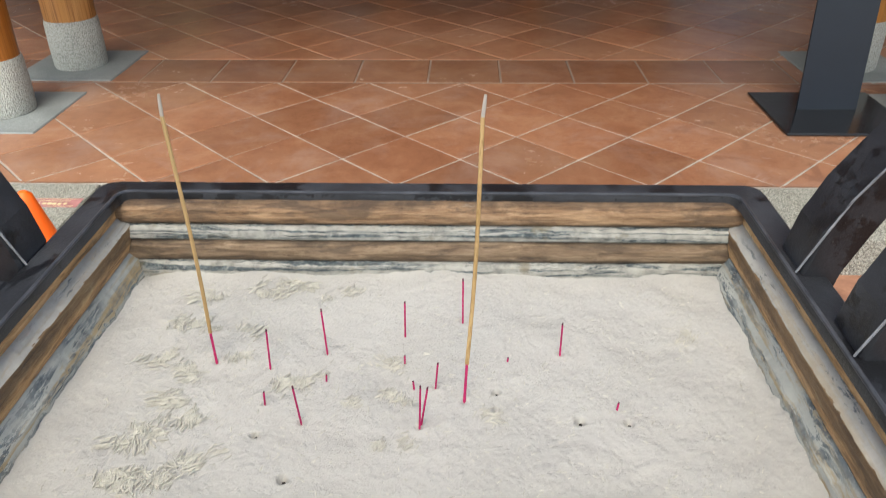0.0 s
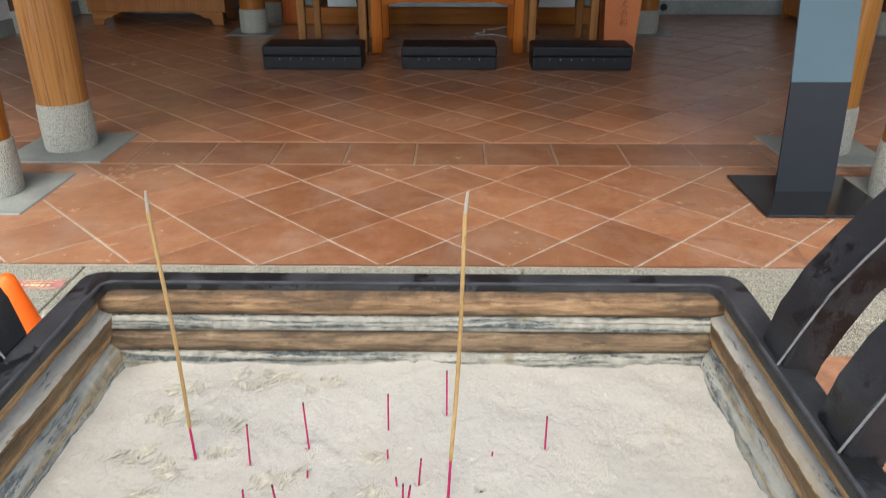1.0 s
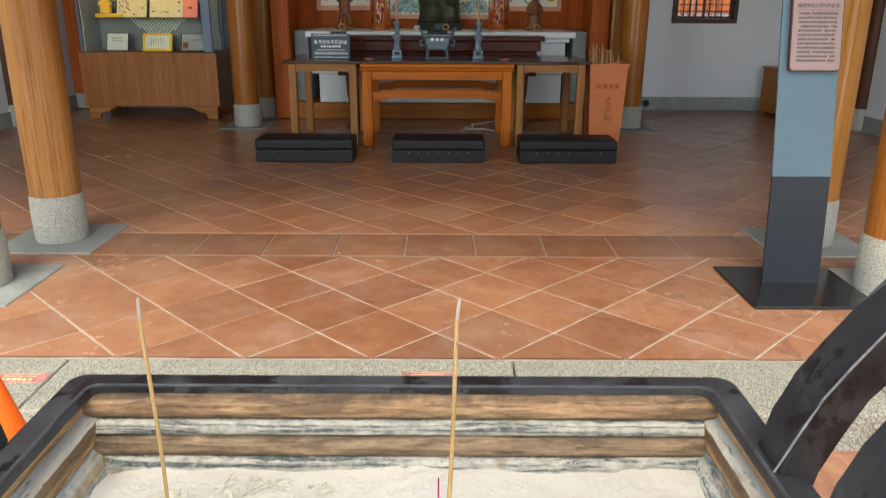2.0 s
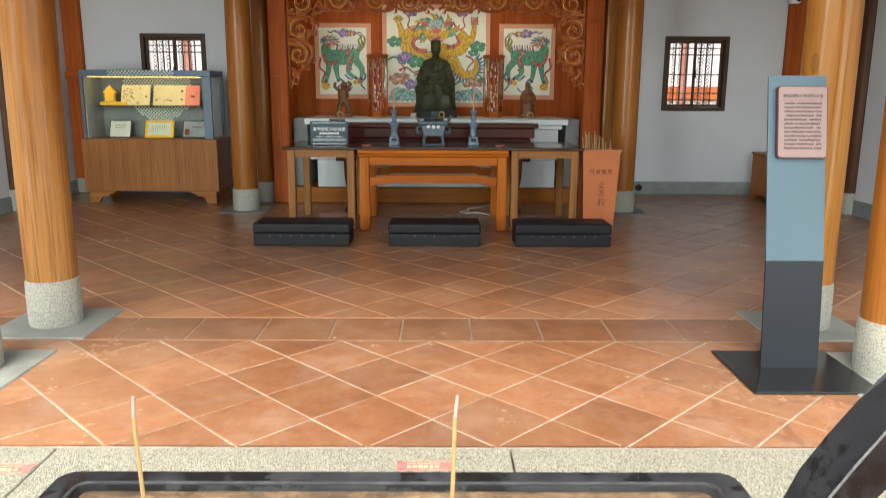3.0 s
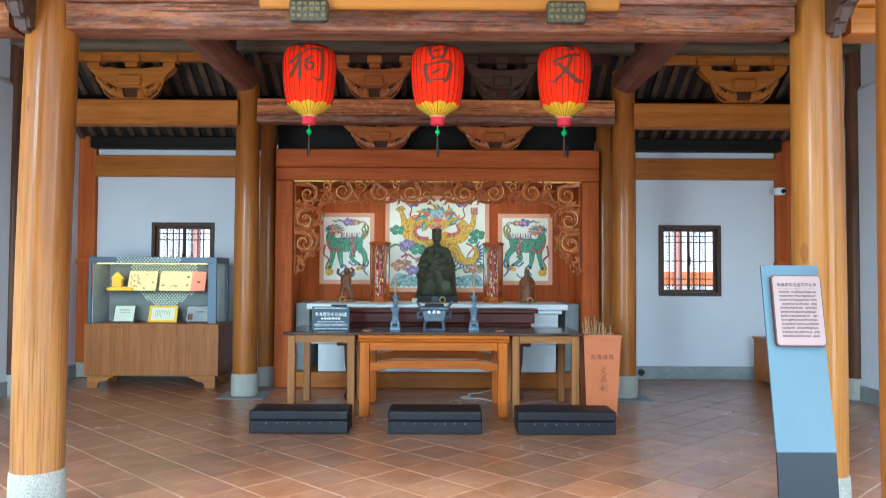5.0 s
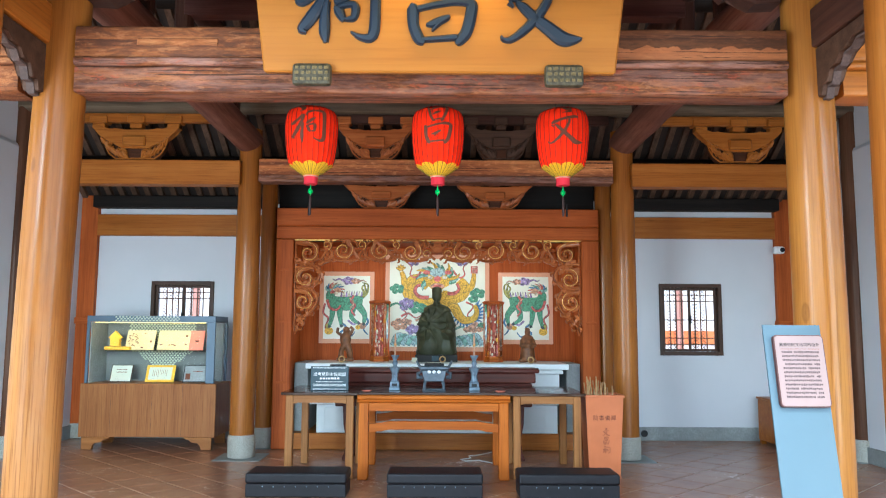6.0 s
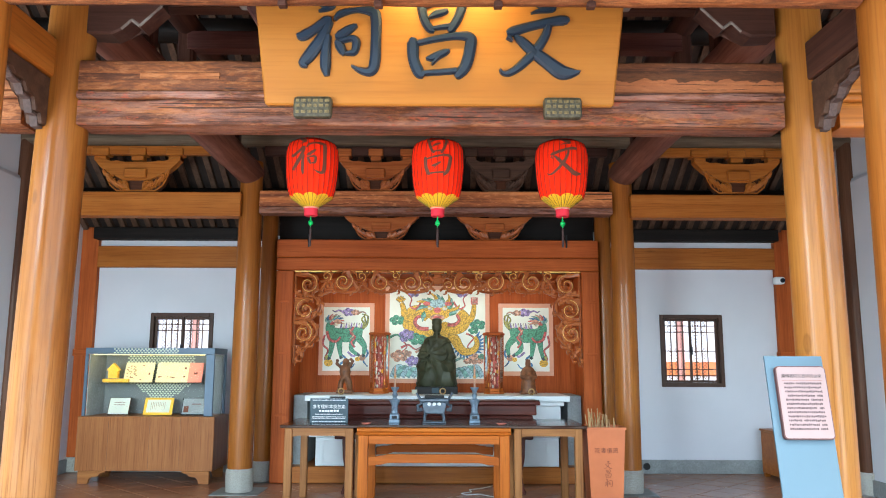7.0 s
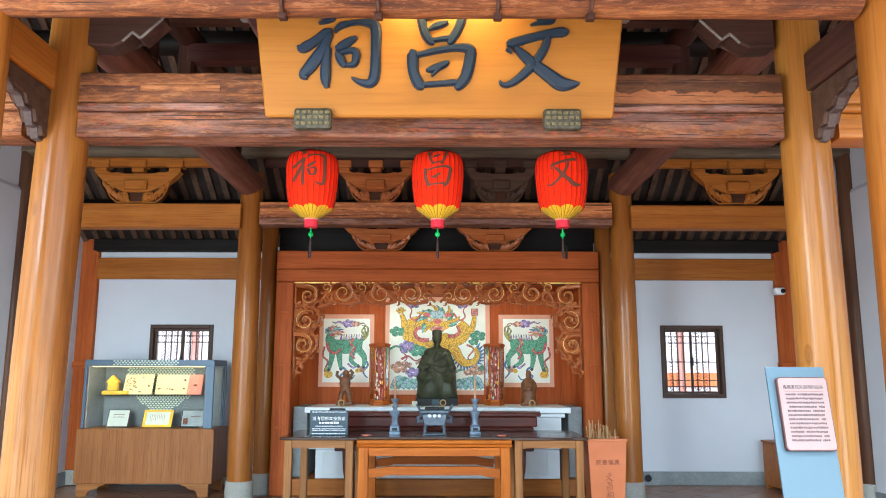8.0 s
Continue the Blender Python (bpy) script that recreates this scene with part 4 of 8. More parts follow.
front_beam(-2.12, 2.12, M_BEAM_RED, M_BEAM_MAUVE, M_BEAM, "old weathered beam with worn red paint between the front columns", (-1.75, -1.27))
front_beam(-4.9, -2.45, M_BEAM_WORN, M_BEAM_WORN, M_BEAM_WORN, "weathered beam of the side bay")
front_beam(2.45, 4.9, M_PINE_X, M_PINE_X, M_PINE_X, "new pine beam of the side bay")

round_beam("eave_purlin", M_BEAM_WORN, "round weathered eave beam over the entrance", (-2.2, EAVE_Y - 0.02, 3.385), (2.2, EAVE_Y - 0.02, 3.385), 0.115)
for x in (-0.746, -0.26, 0.348, 0.82):
    hook = thing("iron_hook", "small rusty iron strap over the eave beam", "hook", (x, EAVE_Y - 0.02, 3.27), "iron straps")
    bm = bmesh.new()
    tube(bm, [(0, 0.125 * math.cos(a), 0.115 + 0.125 * math.sin(a)) for a in [-1.9 - i * 0.33 for i in range(8)]], 0.011, 6)
    part("strap", bm, M_DARK_X, hook)
    part("nut", boxed(-0.022, 0.022, -0.06, -0.01, -0.035, -0.005, 0.005), M_DARK_X, hook)

for s in (-1, 1):
    label = "long dark round tie beam running to the rear column"
    round_beam("tie_beam", M_TIE, label, (s * 2.25, FRONT_Y + 0.1, 3.72), (s * 2.25, REAR_Y + 0.05, 3.72), 0.16, "tie beams")
    round_beam("tie_beam", M_DARK_Y, "upper dark round tie beam under the roof", (s * 2.22, 5.2, 4.45), (s * 2.22, 8.3, 4.45), 0.11, "tie beams")
    for y in (5.6, 6.5, 7.4, 8.1):
        tagged(part("king_post", boxed(-0.07, 0.07, -0.07, 0.07, 0, 0.62, 0.02), M_DARK_Z, at=(s * 2.22, y, 3.84)), "short dark roof post on the tie beam", "post", "roof posts")
    # pine tie with a carved bracket between eave column and front column
    beam("eave_tie", M_PINE_Y if s < 0 else M_DARK_Y, "short tie beam between eave column and front column", s * 2.33 - 0.07, s * 2.33 + 0.07, EAVE_Y + 0.12, FRONT_Y - 0.12, 3.14, 3.38, 0.012, "eave ties")
    brace = thing("carved_brace", "dark carved corner bracket with a scalloped pale edge", "bracket", (s * 2.33, EAVE_Y, 3.135), "carved braces")
    out = [(0.14, 0.0), (0.68, 0.0), (0.68, -0.3), (0.62, -0.3), (0.6, -0.24), (0.55, -0.24), (0.52, -0.17), (0.45, -0.165), (0.41, -0.115), (0.33, -0.11), (0.28, -0.075), (0.2, -0.08), (0.14, -0.05)]
    part("panel", prism(bmesh.new(), out, "x", -0.05, 0.05, 0.008), M_CARVE_DARK, brace)
    edge = [(y, z - 0.004) for y, z in out[2:]]
    bm = bmesh.new()
    for (a, b), (c, d) in zip(edge, edge[1:]):
        prism(bm, [(a, b), (c, d), (c, d - 0.014), (a, b - 0.014)], "x", -0.022, 0.022)
    part("edge_strip", bm, M_BRACE_EDGE, brace, "pale worn carved edge")
    # carved arm reaching inward from the front column top
    arm = thing("roof_bracket", "dark wavy carved roof bracket reaching from the column", "bracket", (s * 2.12, FRONT_Y, 3.52), "bracket arms")
    pts = [(0, -0.07), (0.16, -0.08), (0.22, -0.05), (0.28, 0.01), (0.33, -0.03), (0.46, 0.1), (0.38, 0.34), (0, 0.34)]
    part("arm", prism(bmesh.new(), [(-s * a, b) for a, b in pts], "y", -0.08, 0.08, 0.012), M_DARK_X, arm)
    for (a, b), (c, d) in zip(pts[2:6], pts[3:7]):
        part("worn_edge", tube(bmesh.new(), [(-s * a, -0.082, b), (-s * c, -0.082, d)], 0.009, 6), M_WORN, arm, "pale worn edge", smooth=True)
    part("cap", boxed(-0.1, 0.1, -0.11, 0.11, 0.18, 0.29, 0.015), M_WORN if s < 0 else M_CARVE, arm, "worn grey block" if s < 0 else "pine block", at=(-s * 0.3, -0.02, 0))
    stub = thing("roof_bracket", "short dark red bracket beside the name board", "bracket", (s * 1.12 + 0.02, FRONT_Y + 0.02, 3.47), "bracket stubs")
    pts = [(-0.12, 0.56), (0.14, 0.56), (0.14, 0.03), (0.09, 0.0), (0.06, 0.05), (0.03, 0.03), (-0.05, 0.16)]
    part("arm", prism(bmesh.new(), [(-s * a, b) for a, b in pts], "y", -0.07, 0.07, 0.012), M_TIMBER, stub)
    part("cap", boxed(-0.13, 0.13, -0.1, 0.1, 0.215, 0.3, 0.015), M_WORN, stub, "worn grey block")

# beams across the hall
beam("cross_beam", M_PINE_X, "pine beam across the side bay", -4.7, -2.3, 8.78, 8.96, 3.15, 3.44, 0.012, "cross beams")
beam("cross_beam", M_PINE_X, "pine beam across the side bay", 2.3, 4.7, 8.78, 8.96, 3.15, 3.43, 0.012, "cross beams")
beam("cross_beam", M_BEAM_PINE, "weathered pine beam over the shrine", -2.08, 2.08, 8.78, 8.96, 3.27, 3.46, 0.012, "cross beams")
beam("cross_beam", M_BEAM_MAUVE, "thin scarred board under the shrine beam", -2.08, 2.08, 8.77, 8.97, 3.185, 3.265, 0.012, "cross beams")
for x0, x1 in ((-4.68, -2.3), (2.3, 4.68)):
    beam("wall_beam", M_PINE_X, "brown beam across the rear wall", x0, x1, WALL_Y - 0.09, WALL_Y - 0.003, 2.745, 3.04, 0.01, "wall beams")
    beam("wall_plate", M_ROOF_DIM, "wall plate under the rafters, near-black for the dim roof space", x0, x1, WALL_Y - 0.26, WALL_Y - 0.08, 3.115, 3.275, 0.01, "wall plates")
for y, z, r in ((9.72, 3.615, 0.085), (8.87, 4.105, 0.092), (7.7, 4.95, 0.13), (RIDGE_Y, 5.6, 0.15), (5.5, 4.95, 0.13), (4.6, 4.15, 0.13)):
    round_beam("purlin", M_ROOF_DIM if y > 8.9 or y < 8 else M_GREYWOOD, "dark round purlin carrying the rafters", (-5.1, y, z), (5.1, y, z), r, "purlins")
beam("purlin_board", M_PINE_X, "pine board under the purlin", -4.7, -2.4, 8.83, 8.91, 3.905, 4.012, 0.006, "purlin boards")
beam("purlin_board", M_PINE_X, "pine board under the purlin", 2.4, 4.7, 8.83, 8.91, 3.905, 4.012, 0.006, "purlin boards")
beam("purlin_board", M_DARK_X, "dark board under the purlin", -2.05, 2.05, 8.83, 8.91, 3.905, 4.012, 0.006, "purlin boards")
beam("purlin_board", M_TIMBER, "dark red timber across the roof space", -2.2, 2.2, 6.42, 6.56, 4.2, 4.37, 0.01, "roof timbers")
beam("purlin_board", M_DARK_X, "dark red timber across the roof space", -2.2, 2.2, 5.63, 5.77, 4.2, 4.33, 0.01, "roof timbers")
# board added to give the roof space its black in place of shade
beam("rear_board", M_ROOF_DIM, "added black board standing in for the dim roof space behind the shrine", -2.1, 2.1, 10.05, 10.12, 3.0, 3.9, 0.004)


# ---- carved bracket sets on the beams ----
def spiral(cx, cz, r, turns, start, way, n=22):
    """Points of a flat scroll that winds in."""
    out = []
    for i in range(n):
        f = i / (n - 1)
        a = start + way * turns * 2 * math.pi * f
        rr = r * (1 - 0.8 * f)
        out.append((cx + rr * math.cos(a), cz + rr * math.sin(a)))
    return out


def bracket_set(x, y, z, w, h, material, label, group):
    """A bowl-shaped carved bracket with three blocks on top."""
    b = thing("carved_bracket", label, "bracket", (x, y, z), group)
    hw = w / 2
    half = [(0.44, 0.0), (0.53, 0.05), (0.62, 0.15), (0.7, 0.28), (0.74, 0.42), (0.7, 0.46), (0.8, 0.52), (0.87, 0.62), (1.0, 0.72), (1.0, 0.8), (0.8, 0.77), (0.62, 0.68), (0.48, 0.72), (0.3, 0.66)]
    out = [(a * hw, c * h) for a, c in half] + [(-a * hw, c * h) for a, c in reversed(half)]
    # crevice shade is put into a darker ground so the fronds stand out
    part("carved_ground", prism(bmesh.new(), [(x * 0.99, z) for x, z in out if z < 0.45 * h], "y", -0.025, 0.05, 0.006), M_CARVE_SHADE, b, "recessed ground of the carving, coloured dark for its shade")
    upper = [(x, z) for x, z in out if z > 0.45 * h]
    top_half, low_edge = upper, [(-0.62 * hw, 0.42 * h), (-0.3 * hw, 0.26 * h), (0.3 * hw, 0.26 * h), (0.62 * hw, 0.42 * h)]
    part("bowl", prism(bmesh.new(), top_half + low_edge, "y", -0.062, 0.06, 0.01), material, b)
    for fx in (-0.86, 0.0, 0.86):
        bm = boxed(-0.1 * w, 0.1 * w, -0.075, 0.075, h * 0.83, h * 1.0, 0.01)
        part("block", bm, material, b, at=(fx * hw, 0, 0))
        part("block_foot", boxed(-0.07 * w, 0.07 * w, -0.055, 0.055, h * 0.72, h * 0.826, 0.006), material, b, at=(fx * hw, 0, 0))
    bm = boxed(-0.13 * w, 0.13 * w, -0.11, -0.055, h * 0.3, h * 0.52, 0.014)
    part("boss", bm, material, b)
    for s in (-1, 1):
        # fronds that curl outward along the lower edge, a rosette and a rim
        for q in range(7):
            f = q / 6
            bx, bz = 0.14 + 0.5 * f, 0.1 + 0.3 * f * f
            tip_x, tip_z = bx + 0.1 + 0.04 * math.sin(q * 2.1), bz + 0.15 - 0.05 * f
            bm = bmesh.new()
            for k, grow in ((0, 1.0), (1, 0.7)):
                dx = 0.045 * k
                tube(bm, [(s * hw * (bx + dx), -0.03, h * (bz - 0.08)), (s * hw * (bx + dx + 0.05), -0.064, h * bz), (s * hw * (tip_x + dx * 0.6), -0.074, h * (bz + 0.08)), (s * hw * (tip_x - 0.015), -0.064, h * tip_z)], [0.006, 0.021 * grow, 0.017 * grow, 0.005], 6)
            part("carved_frond", bm, material, b, smooth=True)
        for cx, cz, r, turns, start, way, thick in ((0.26, 0.14, 0.1, 1.3, 0.6, 1, 0.015), (0.58, 0.3, 0.085, 1.2, 2.6, -1, 0.014)):
            part("carved_scroll", tube(bmesh.new(), [(px * s, -0.064, pz) for px, pz in spiral(cx * hw, cz * h, r * h, turns, start, way)], thick, 6), material, b, smooth=True)
        part("carved_rim", tube(bmesh.new(), [(s * hw * a, -0.035, h * c + 0.006) for a, c in ((0.0, 0.03), (0.44, 0.02), (0.6, 0.14), (0.69, 0.3))], 0.009, 6), material, b, smooth=True)
    return b


for x in (-3.56, 3.59):
    bracket_set(x, 8.87, 3.445, 1.03, 0.535, M_PINE_X, "carved pine bracket set with three bearing blocks", "side bay brackets")
bracket_set(-0.72, 8.87, 3.465, 0.88, 0.515, M_CARVE, "carved brown bracket set over the shrine beam", "shrine brackets")
bracket_set(0.77, 8.87, 3.465, 0.82, 0.515, M_CARVE_DARK, "old dark carved bracket set over the shrine beam", "shrine brackets")
for x in (-0.7, 0.745):
    bracket_set(x, 9.62, 3.0, 0.96, 0.42, M_CARVE, "reddish carved bracket set above the shrine head", "shrine head brackets")


# ---- plaque over the entrance ----
def brush(bm, strokes, grow, y0, y1):
    """Raised brush strokes: each runs through (x, z, width) points and is domed across."""
    for pts in strokes:
        fine = []
        for i in range(len(pts) - 1):
            p0, p1, p2, p3 = (Vector(pts[max(0, min(len(pts) - 1, i + k))]) for k in (-1, 0, 1, 2))
            for k in range(5):
                f = k / 5
                fine.append(0.5 * (2 * p1 + (p2 - p0) * f + (2 * p0 - 5 * p1 + 4 * p2 - p3) * f * f + (3 * p1 - p0 - 3 * p2 + p3) * f ** 3))
        fine.append(Vector(pts[-1]))
        rows, n = [], len(fine)
        for i, p in enumerate(fine):
            d = fine[min(n - 1, i + 1)] - fine[max(0, i - 1)]
            d = Vector((d.x, d.y)).normalized()
            w = max(0.002, p.z * 0.5) + grow
            rows.append([bm.verts.new((p.x - d.y * w * k, y, p.y + d.x * w * k)) for k, y in ((-1, y1), (-1, (y0 + y1) / 2), (-0.55, y0), (0.55, y0), (1, (y0 + y1) / 2), (1, y1))])
        for a, b in zip(rows, rows[1:]):
            for k in range(5):
                bm.faces.new((a[k], a[k + 1], b[k + 1], b[k]))
        for end in (rows[0], rows[-1]):
            bm.faces.new(end)
    return bm


def hand(scale, *strokes):
    """Strokes written on a grid of hundredths, from (x, down, width) triples."""
    return [[(x * scale, -z * scale, w * scale) for x, z, w in s] for s in strokes]


SHRINE_CHAR = hand(0.00162,
    [(-88, -136, 8), (-52, -126, 40), (-26, -114, 36), (-44, -98, 16), (-68, -90, 4)],
    [(-143, -8, 10), (-122, -4, 34), (-78, -30, 30), (-40, -56, 34), (-22, -62, 12)],
    [(-28, -56, 22), (-56, 2, 36), (-98, 62, 40), (-122, 92, 28), (-106, 104, 8)],
    [(-34, -6, 18), (-42, 42, 30), (-44, 100, 34), (-38, 138, 12)],
    [(-12, -58, 8), (8, -82, 22), (62, -95, 16), (112, -92, 30), (131, -74, 34), (132, 10, 32), (128, 92, 34), (112, 120, 30), (76, 116, 18), (48, 100, 4)],
    [(-10, -4, 10), (6, -6, 30), (44, -30, 26), (66, -42, 10)],
    [(-8, 14, 10), (4, 28, 28), (18, 54, 22), (22, 66, 6)],
    [(6, 16, 14), (46, 5, 20), (63, 16, 26), (58, 50, 22), (40, 56, 16), (22, 58, 8)])
BRIGHT_CHAR = hand(0.00162,
    [(-83, -130, 8), (-72, -114, 26), (-60, -64, 26), (-40, -30, 24), (-24, -20, 8)],
    [(-64, -108, 16), (-4, -128, 22), (54, -140, 26), (73, -120, 30), (60, -74, 28), (34, -30, 26), (24, -20, 8)],
    [(-44, -68, 6), (-20, -82, 22), (14, -92, 18), (22, -98, 6)],
    [(-38, -30, 12), (-4, -36, 16), (30, -40, 18)],
    [(-106, 4, 14), (-100, 20, 36), (-97, 76, 34), (-77, 124, 34), (-60, 136, 12)],
    [(-84, 20, 18), (-14, 4, 20), (54, -6, 24), (100, 0, 34), (101, 36, 36), (86, 96, 36), (60, 130, 30), (50, 140, 10)],
    [(-54, 74, 6), (-30, 70, 24), (10, 53, 22), (28, 44, 8)],
    [(-8, 66, 16), (-34, 96, 4)],
    [(-70, 126, 16), (-14, 122, 18), (54, 116, 20)])
WRITING_CHAR = hand(0.00162,
    [(-36, -132, 10), (-6, -124, 34), (29, -116, 42), (34, -102, 24), (-10, -94, 12), (-36, -86, 3)],
    [(-120, -16, 12), (-100, -22, 30), (-40, -40, 28), (30, -56, 28), (80, -62, 32), (96, -54, 14)],
    [(-116, -4, 18), (-100, 12, 6)],
    [(25, -44, 22), (15, -8, 26), (-20, 46, 30), (-70, 96, 26), (-110, 123, 20), (-135, 123, 12), (-143, 110, 3)],
    [(-92, -6, 10), (-70, 10, 28), (-30, 46, 36), (30, 91, 44), (72, 120, 48), (112, 122, 28), (136, 118, 5)])

PL = thing("name_plaque", "large honey-coloured wooden name board with raised navy characters", "plaque", (0.05, 4.2, 2.9))
tilt = radians(-8)
bm = boxed(-0.99, 0.99, -0.03, 0.03, 0, 0.86, 0.01)
for v in bm.verts:
    v.co.x *= 1 + 0.1 * v.co.z
board = part("board", bm, M_BOARD, PL)
board.rotation_euler = (-tilt, 0, 0)
for ch, x in ((SHRINE_CHAR, -0.575), (BRIGHT_CHAR, 0.01), (WRITING_CHAR, 0.575)):
    c = part("character", brush(bmesh.new(), ch, 0.0, -0.016, 0.008), M_NAVY, board, "raised navy brush-written character", at=(x, -0.042, 0.385))
    part("outline", brush(bmesh.new(), ch, 0.0045, 0.007, 0.0105), M_BLACK, c, "thin dark outline")
for x in (-0.712, 0.694):
    clip = thing("plaque_bracket", "aged brass plate with an embossed pattern holding the board", "bracket", (x + 0.05, 4.15, 2.81), "plaque brackets")
    part("plate", boxed(-0.108, 0.108, -0.03, 0.03, 0, 0.125, 0.02, 2), M_BRASS, clip)
    for k in range(6):
        for z in (0.03, 0.066, 0.095):
            w = 0.009 if (k + int(z * 100)) % 2 else 0.013
            part("relief", boxed(-0.082 + k * 0.033 - w, -0.082 + k * 0.033 + w, -0.0335, -0.0305, z - 0.009, z + 0.009, 0.002), M_RELIEF, clip)


# slim lamp behind the eave beam that washes the name board from above
lamp = thing("picture_lamp", "slim brass tube lamp tucked behind the eave beam", "lamp", (0.08, 3.9, 3.56))
part("housing", tube(bmesh.new(), [(-0.3, 0, 0.03), (0.3, 0, 0.03)], 0.022, 10), M_BRASS, lamp, smooth=True)
for x in (-0.26, 0.26):
    part("stem", tube(bmesh.new(), [(x, 0, 0.03), (x, -0.12, 0.03)], 0.008, 6), M_BRASS, lamp)
lamp_data = bpy.data.lights.new("picture_light", "AREA")
lamp_data.shape, lamp_data.size, lamp_data.size_y = "RECTANGLE", 0.6, 0.03
lamp_data.energy, lamp_data.color = 2.1, (1.0, 0.7, 0.28)
new("picture_light", lamp_data).matrix_world = look((0.08, 3.905, 3.56), (0.08, 4.2, 3.3))


# ---- lanterns ----
def lantern(x, ch):
    t = thing("red_lantern", "red silk lantern with gold lower petals and a beaded tassel", "lantern", (x, 5.7, 2.32), "hanging lanterns")
    R, n = 0.203, 28
    prof = [(0.056, 0.298), (0.11, 0.336), (0.163, 0.376), (0.18, 0.44), (0.191, 0.52), (0.198, 0.61), (0.2, 0.69), (0.195, 0.745), (0.178, 0.785), (0.13, 0.812), (0.06, 0.824)]

    def ribbed(pr, grow=0.0):
        bm, rings, seg = bmesh.new(), [], n * 4
        for r, z in pr:
            rings.append([bm.verts.new(((r + grow - 0.006 * abs(math.sin(math.pi * i / 4)) * (r / R)) * math.cos(2 * math.pi * i / seg), (r + grow - 0.006 * abs(math.sin(math.pi * i / 4)) * (r / R)) * math.sin(2 * math.pi * i / seg), z)) for i in range(seg)])
        for a, b in zip(rings, rings[1:]):
            for i in range(seg):
                bm.faces.new((a[i], a[(i + 1) % seg], b[(i + 1) % seg], b[i]))
        return bm

    def radius(z):
        for (r0, z0), (r1, z1) in zip(prof, prof[1:]):
            if z0 <= z <= z1:
                return r0 + (r1 - r0) * (z - z0) / (z1 - z0)
        return prof[-1][0]
    part("cloth", ribbed([(radius(z), z) for z in (0.298, 0.312, 0.336, 0.356, 0.376, 0.4, 0.44, 0.48, 0.52, 0.57, 0.61, 0.65, 0.69, 0.72, 0.745, 0.768, 0.785, 0.8, 0.812, 0.824)]), M_SILK, t, "bright red ribbed silk", smooth=True)
    # scalloped gold skirt: nine broad petals, each crossed by the ribs
    bm, cols, seg = bmesh.new(), [], 144
    for i in range(seg):
        a = 2 * math.pi * i / seg
        head = 0.352 + 0.03 * abs(math.cos(4.5 * a + 0.3)) ** 0.45
        cols.append([bm.verts.new(((radius(z) + 0.0012) * math.cos(a), (radius(z) + 0.0012) * math.sin(a), z)) for z in [0.299 + (head - 0.299) * k / 5 for k in range(6)]])
    for i in range(seg):
        p, q = cols[i], cols[(i + 1) % seg]
        for k in range(5):
            bm.faces.new((p[k], q[k], q[k + 1], p[k + 1]))
    part("gold_petals", bm, M_SILKGOLD, t, "gold scalloped petals round the lower cloth", smooth=True)
    for i in range(n * 2):
        a = 2 * math.pi * (i + 0.25) / (n * 2)
        if math.sin(a) < 0.3:
            part("petal_line", tube(bmesh.new(), [((radius(z) + 0.0015) * math.cos(a), (radius(z) + 0.0015) * math.sin(a), z) for z in (0.3, 0.336, 0.366)], 0.0011, 4), M_STALK, t)
    for i in range(n):
        a = 2 * math.pi * i / n
        if math.sin(a) > 0.3:
            continue
        bm = tube(bmesh.new(), [((radius(z) + 0.001) * math.cos(a), (radius(z) + 0.001) * math.sin(a), z) for z in (0.3, 0.336, 0.376, 0.44, 0.52, 0.61, 0.69, 0.745, 0.785, 0.812, 0.823)], 0.0016, 4)
        part("rib", bm, M_WIRE, t)
    bm = lathe(bmesh.new(), [(0.046, 0.232), (0.052, 0.238), (0.05, 0.25), (0.053, 0.262), (0.051, 0.275), (0.054, 0.29), (0.054, 0.299)], 20)
    part("lower_cap", bm, M_COLLAR, t, "rose red lower collar", smooth=True)
    part("collar_ring", lathe(bmesh.new(), [(0.0555, 0.288), (0.0575, 0.293), (0.0555, 0.3)], 20, cap=False), M_CANDLE, t, "pale ring round the collar", smooth=True)
    part("cord", tube(bmesh.new(), [(0, 0, 0.235), (0, 0, 0.15)], 0.004, 6), M_GREEN, t)
    for z, r in ((0.18, 0.02), (0.203, 0.008)):
        part("bead", ball(bmesh.new(), (0, 0, z), (r, r, r), 10), M_GREEN, t, "green bead", smooth=True)
    part("tassel", lathe(bmesh.new(), [(0.005, 0.145), (0.009, 0.12), (0.0095, 0.02), (0.007, 0.0)], 10), M_WIRE, t, "dark tassel")
    for s in (-1, 0, 1):
        part("hanging_wire", tube(bmesh.new(), [(s * 0.05, 0, 0.818), (s * 0.045, 0, 1.885)], 0.003, 4), M_WIRE, t)
    bm = brush(bmesh.new(), [[(px * 0.56, pz * 0.64, w * 0.46) for px, pz, w in stroke_pts] for stroke_pts in ch], 0.0, -0.0008, 0.0008)
    for v in bm.verts:
        zz = v.co.z + 0.655
        v.co = (v.co.x, v.co.y - math.sqrt(max(0.0, (radius(zz) + 0.002) ** 2 - v.co.x ** 2)), zz)
    part("character", bm, M_INKBROWN, t, "brushed dark character")
    return t


for x, ch in ((-0.928, SHRINE_CHAR), (0.035, BRIGHT_CHAR), (0.985, WRITING_CHAR)):
    lantern(x, ch)


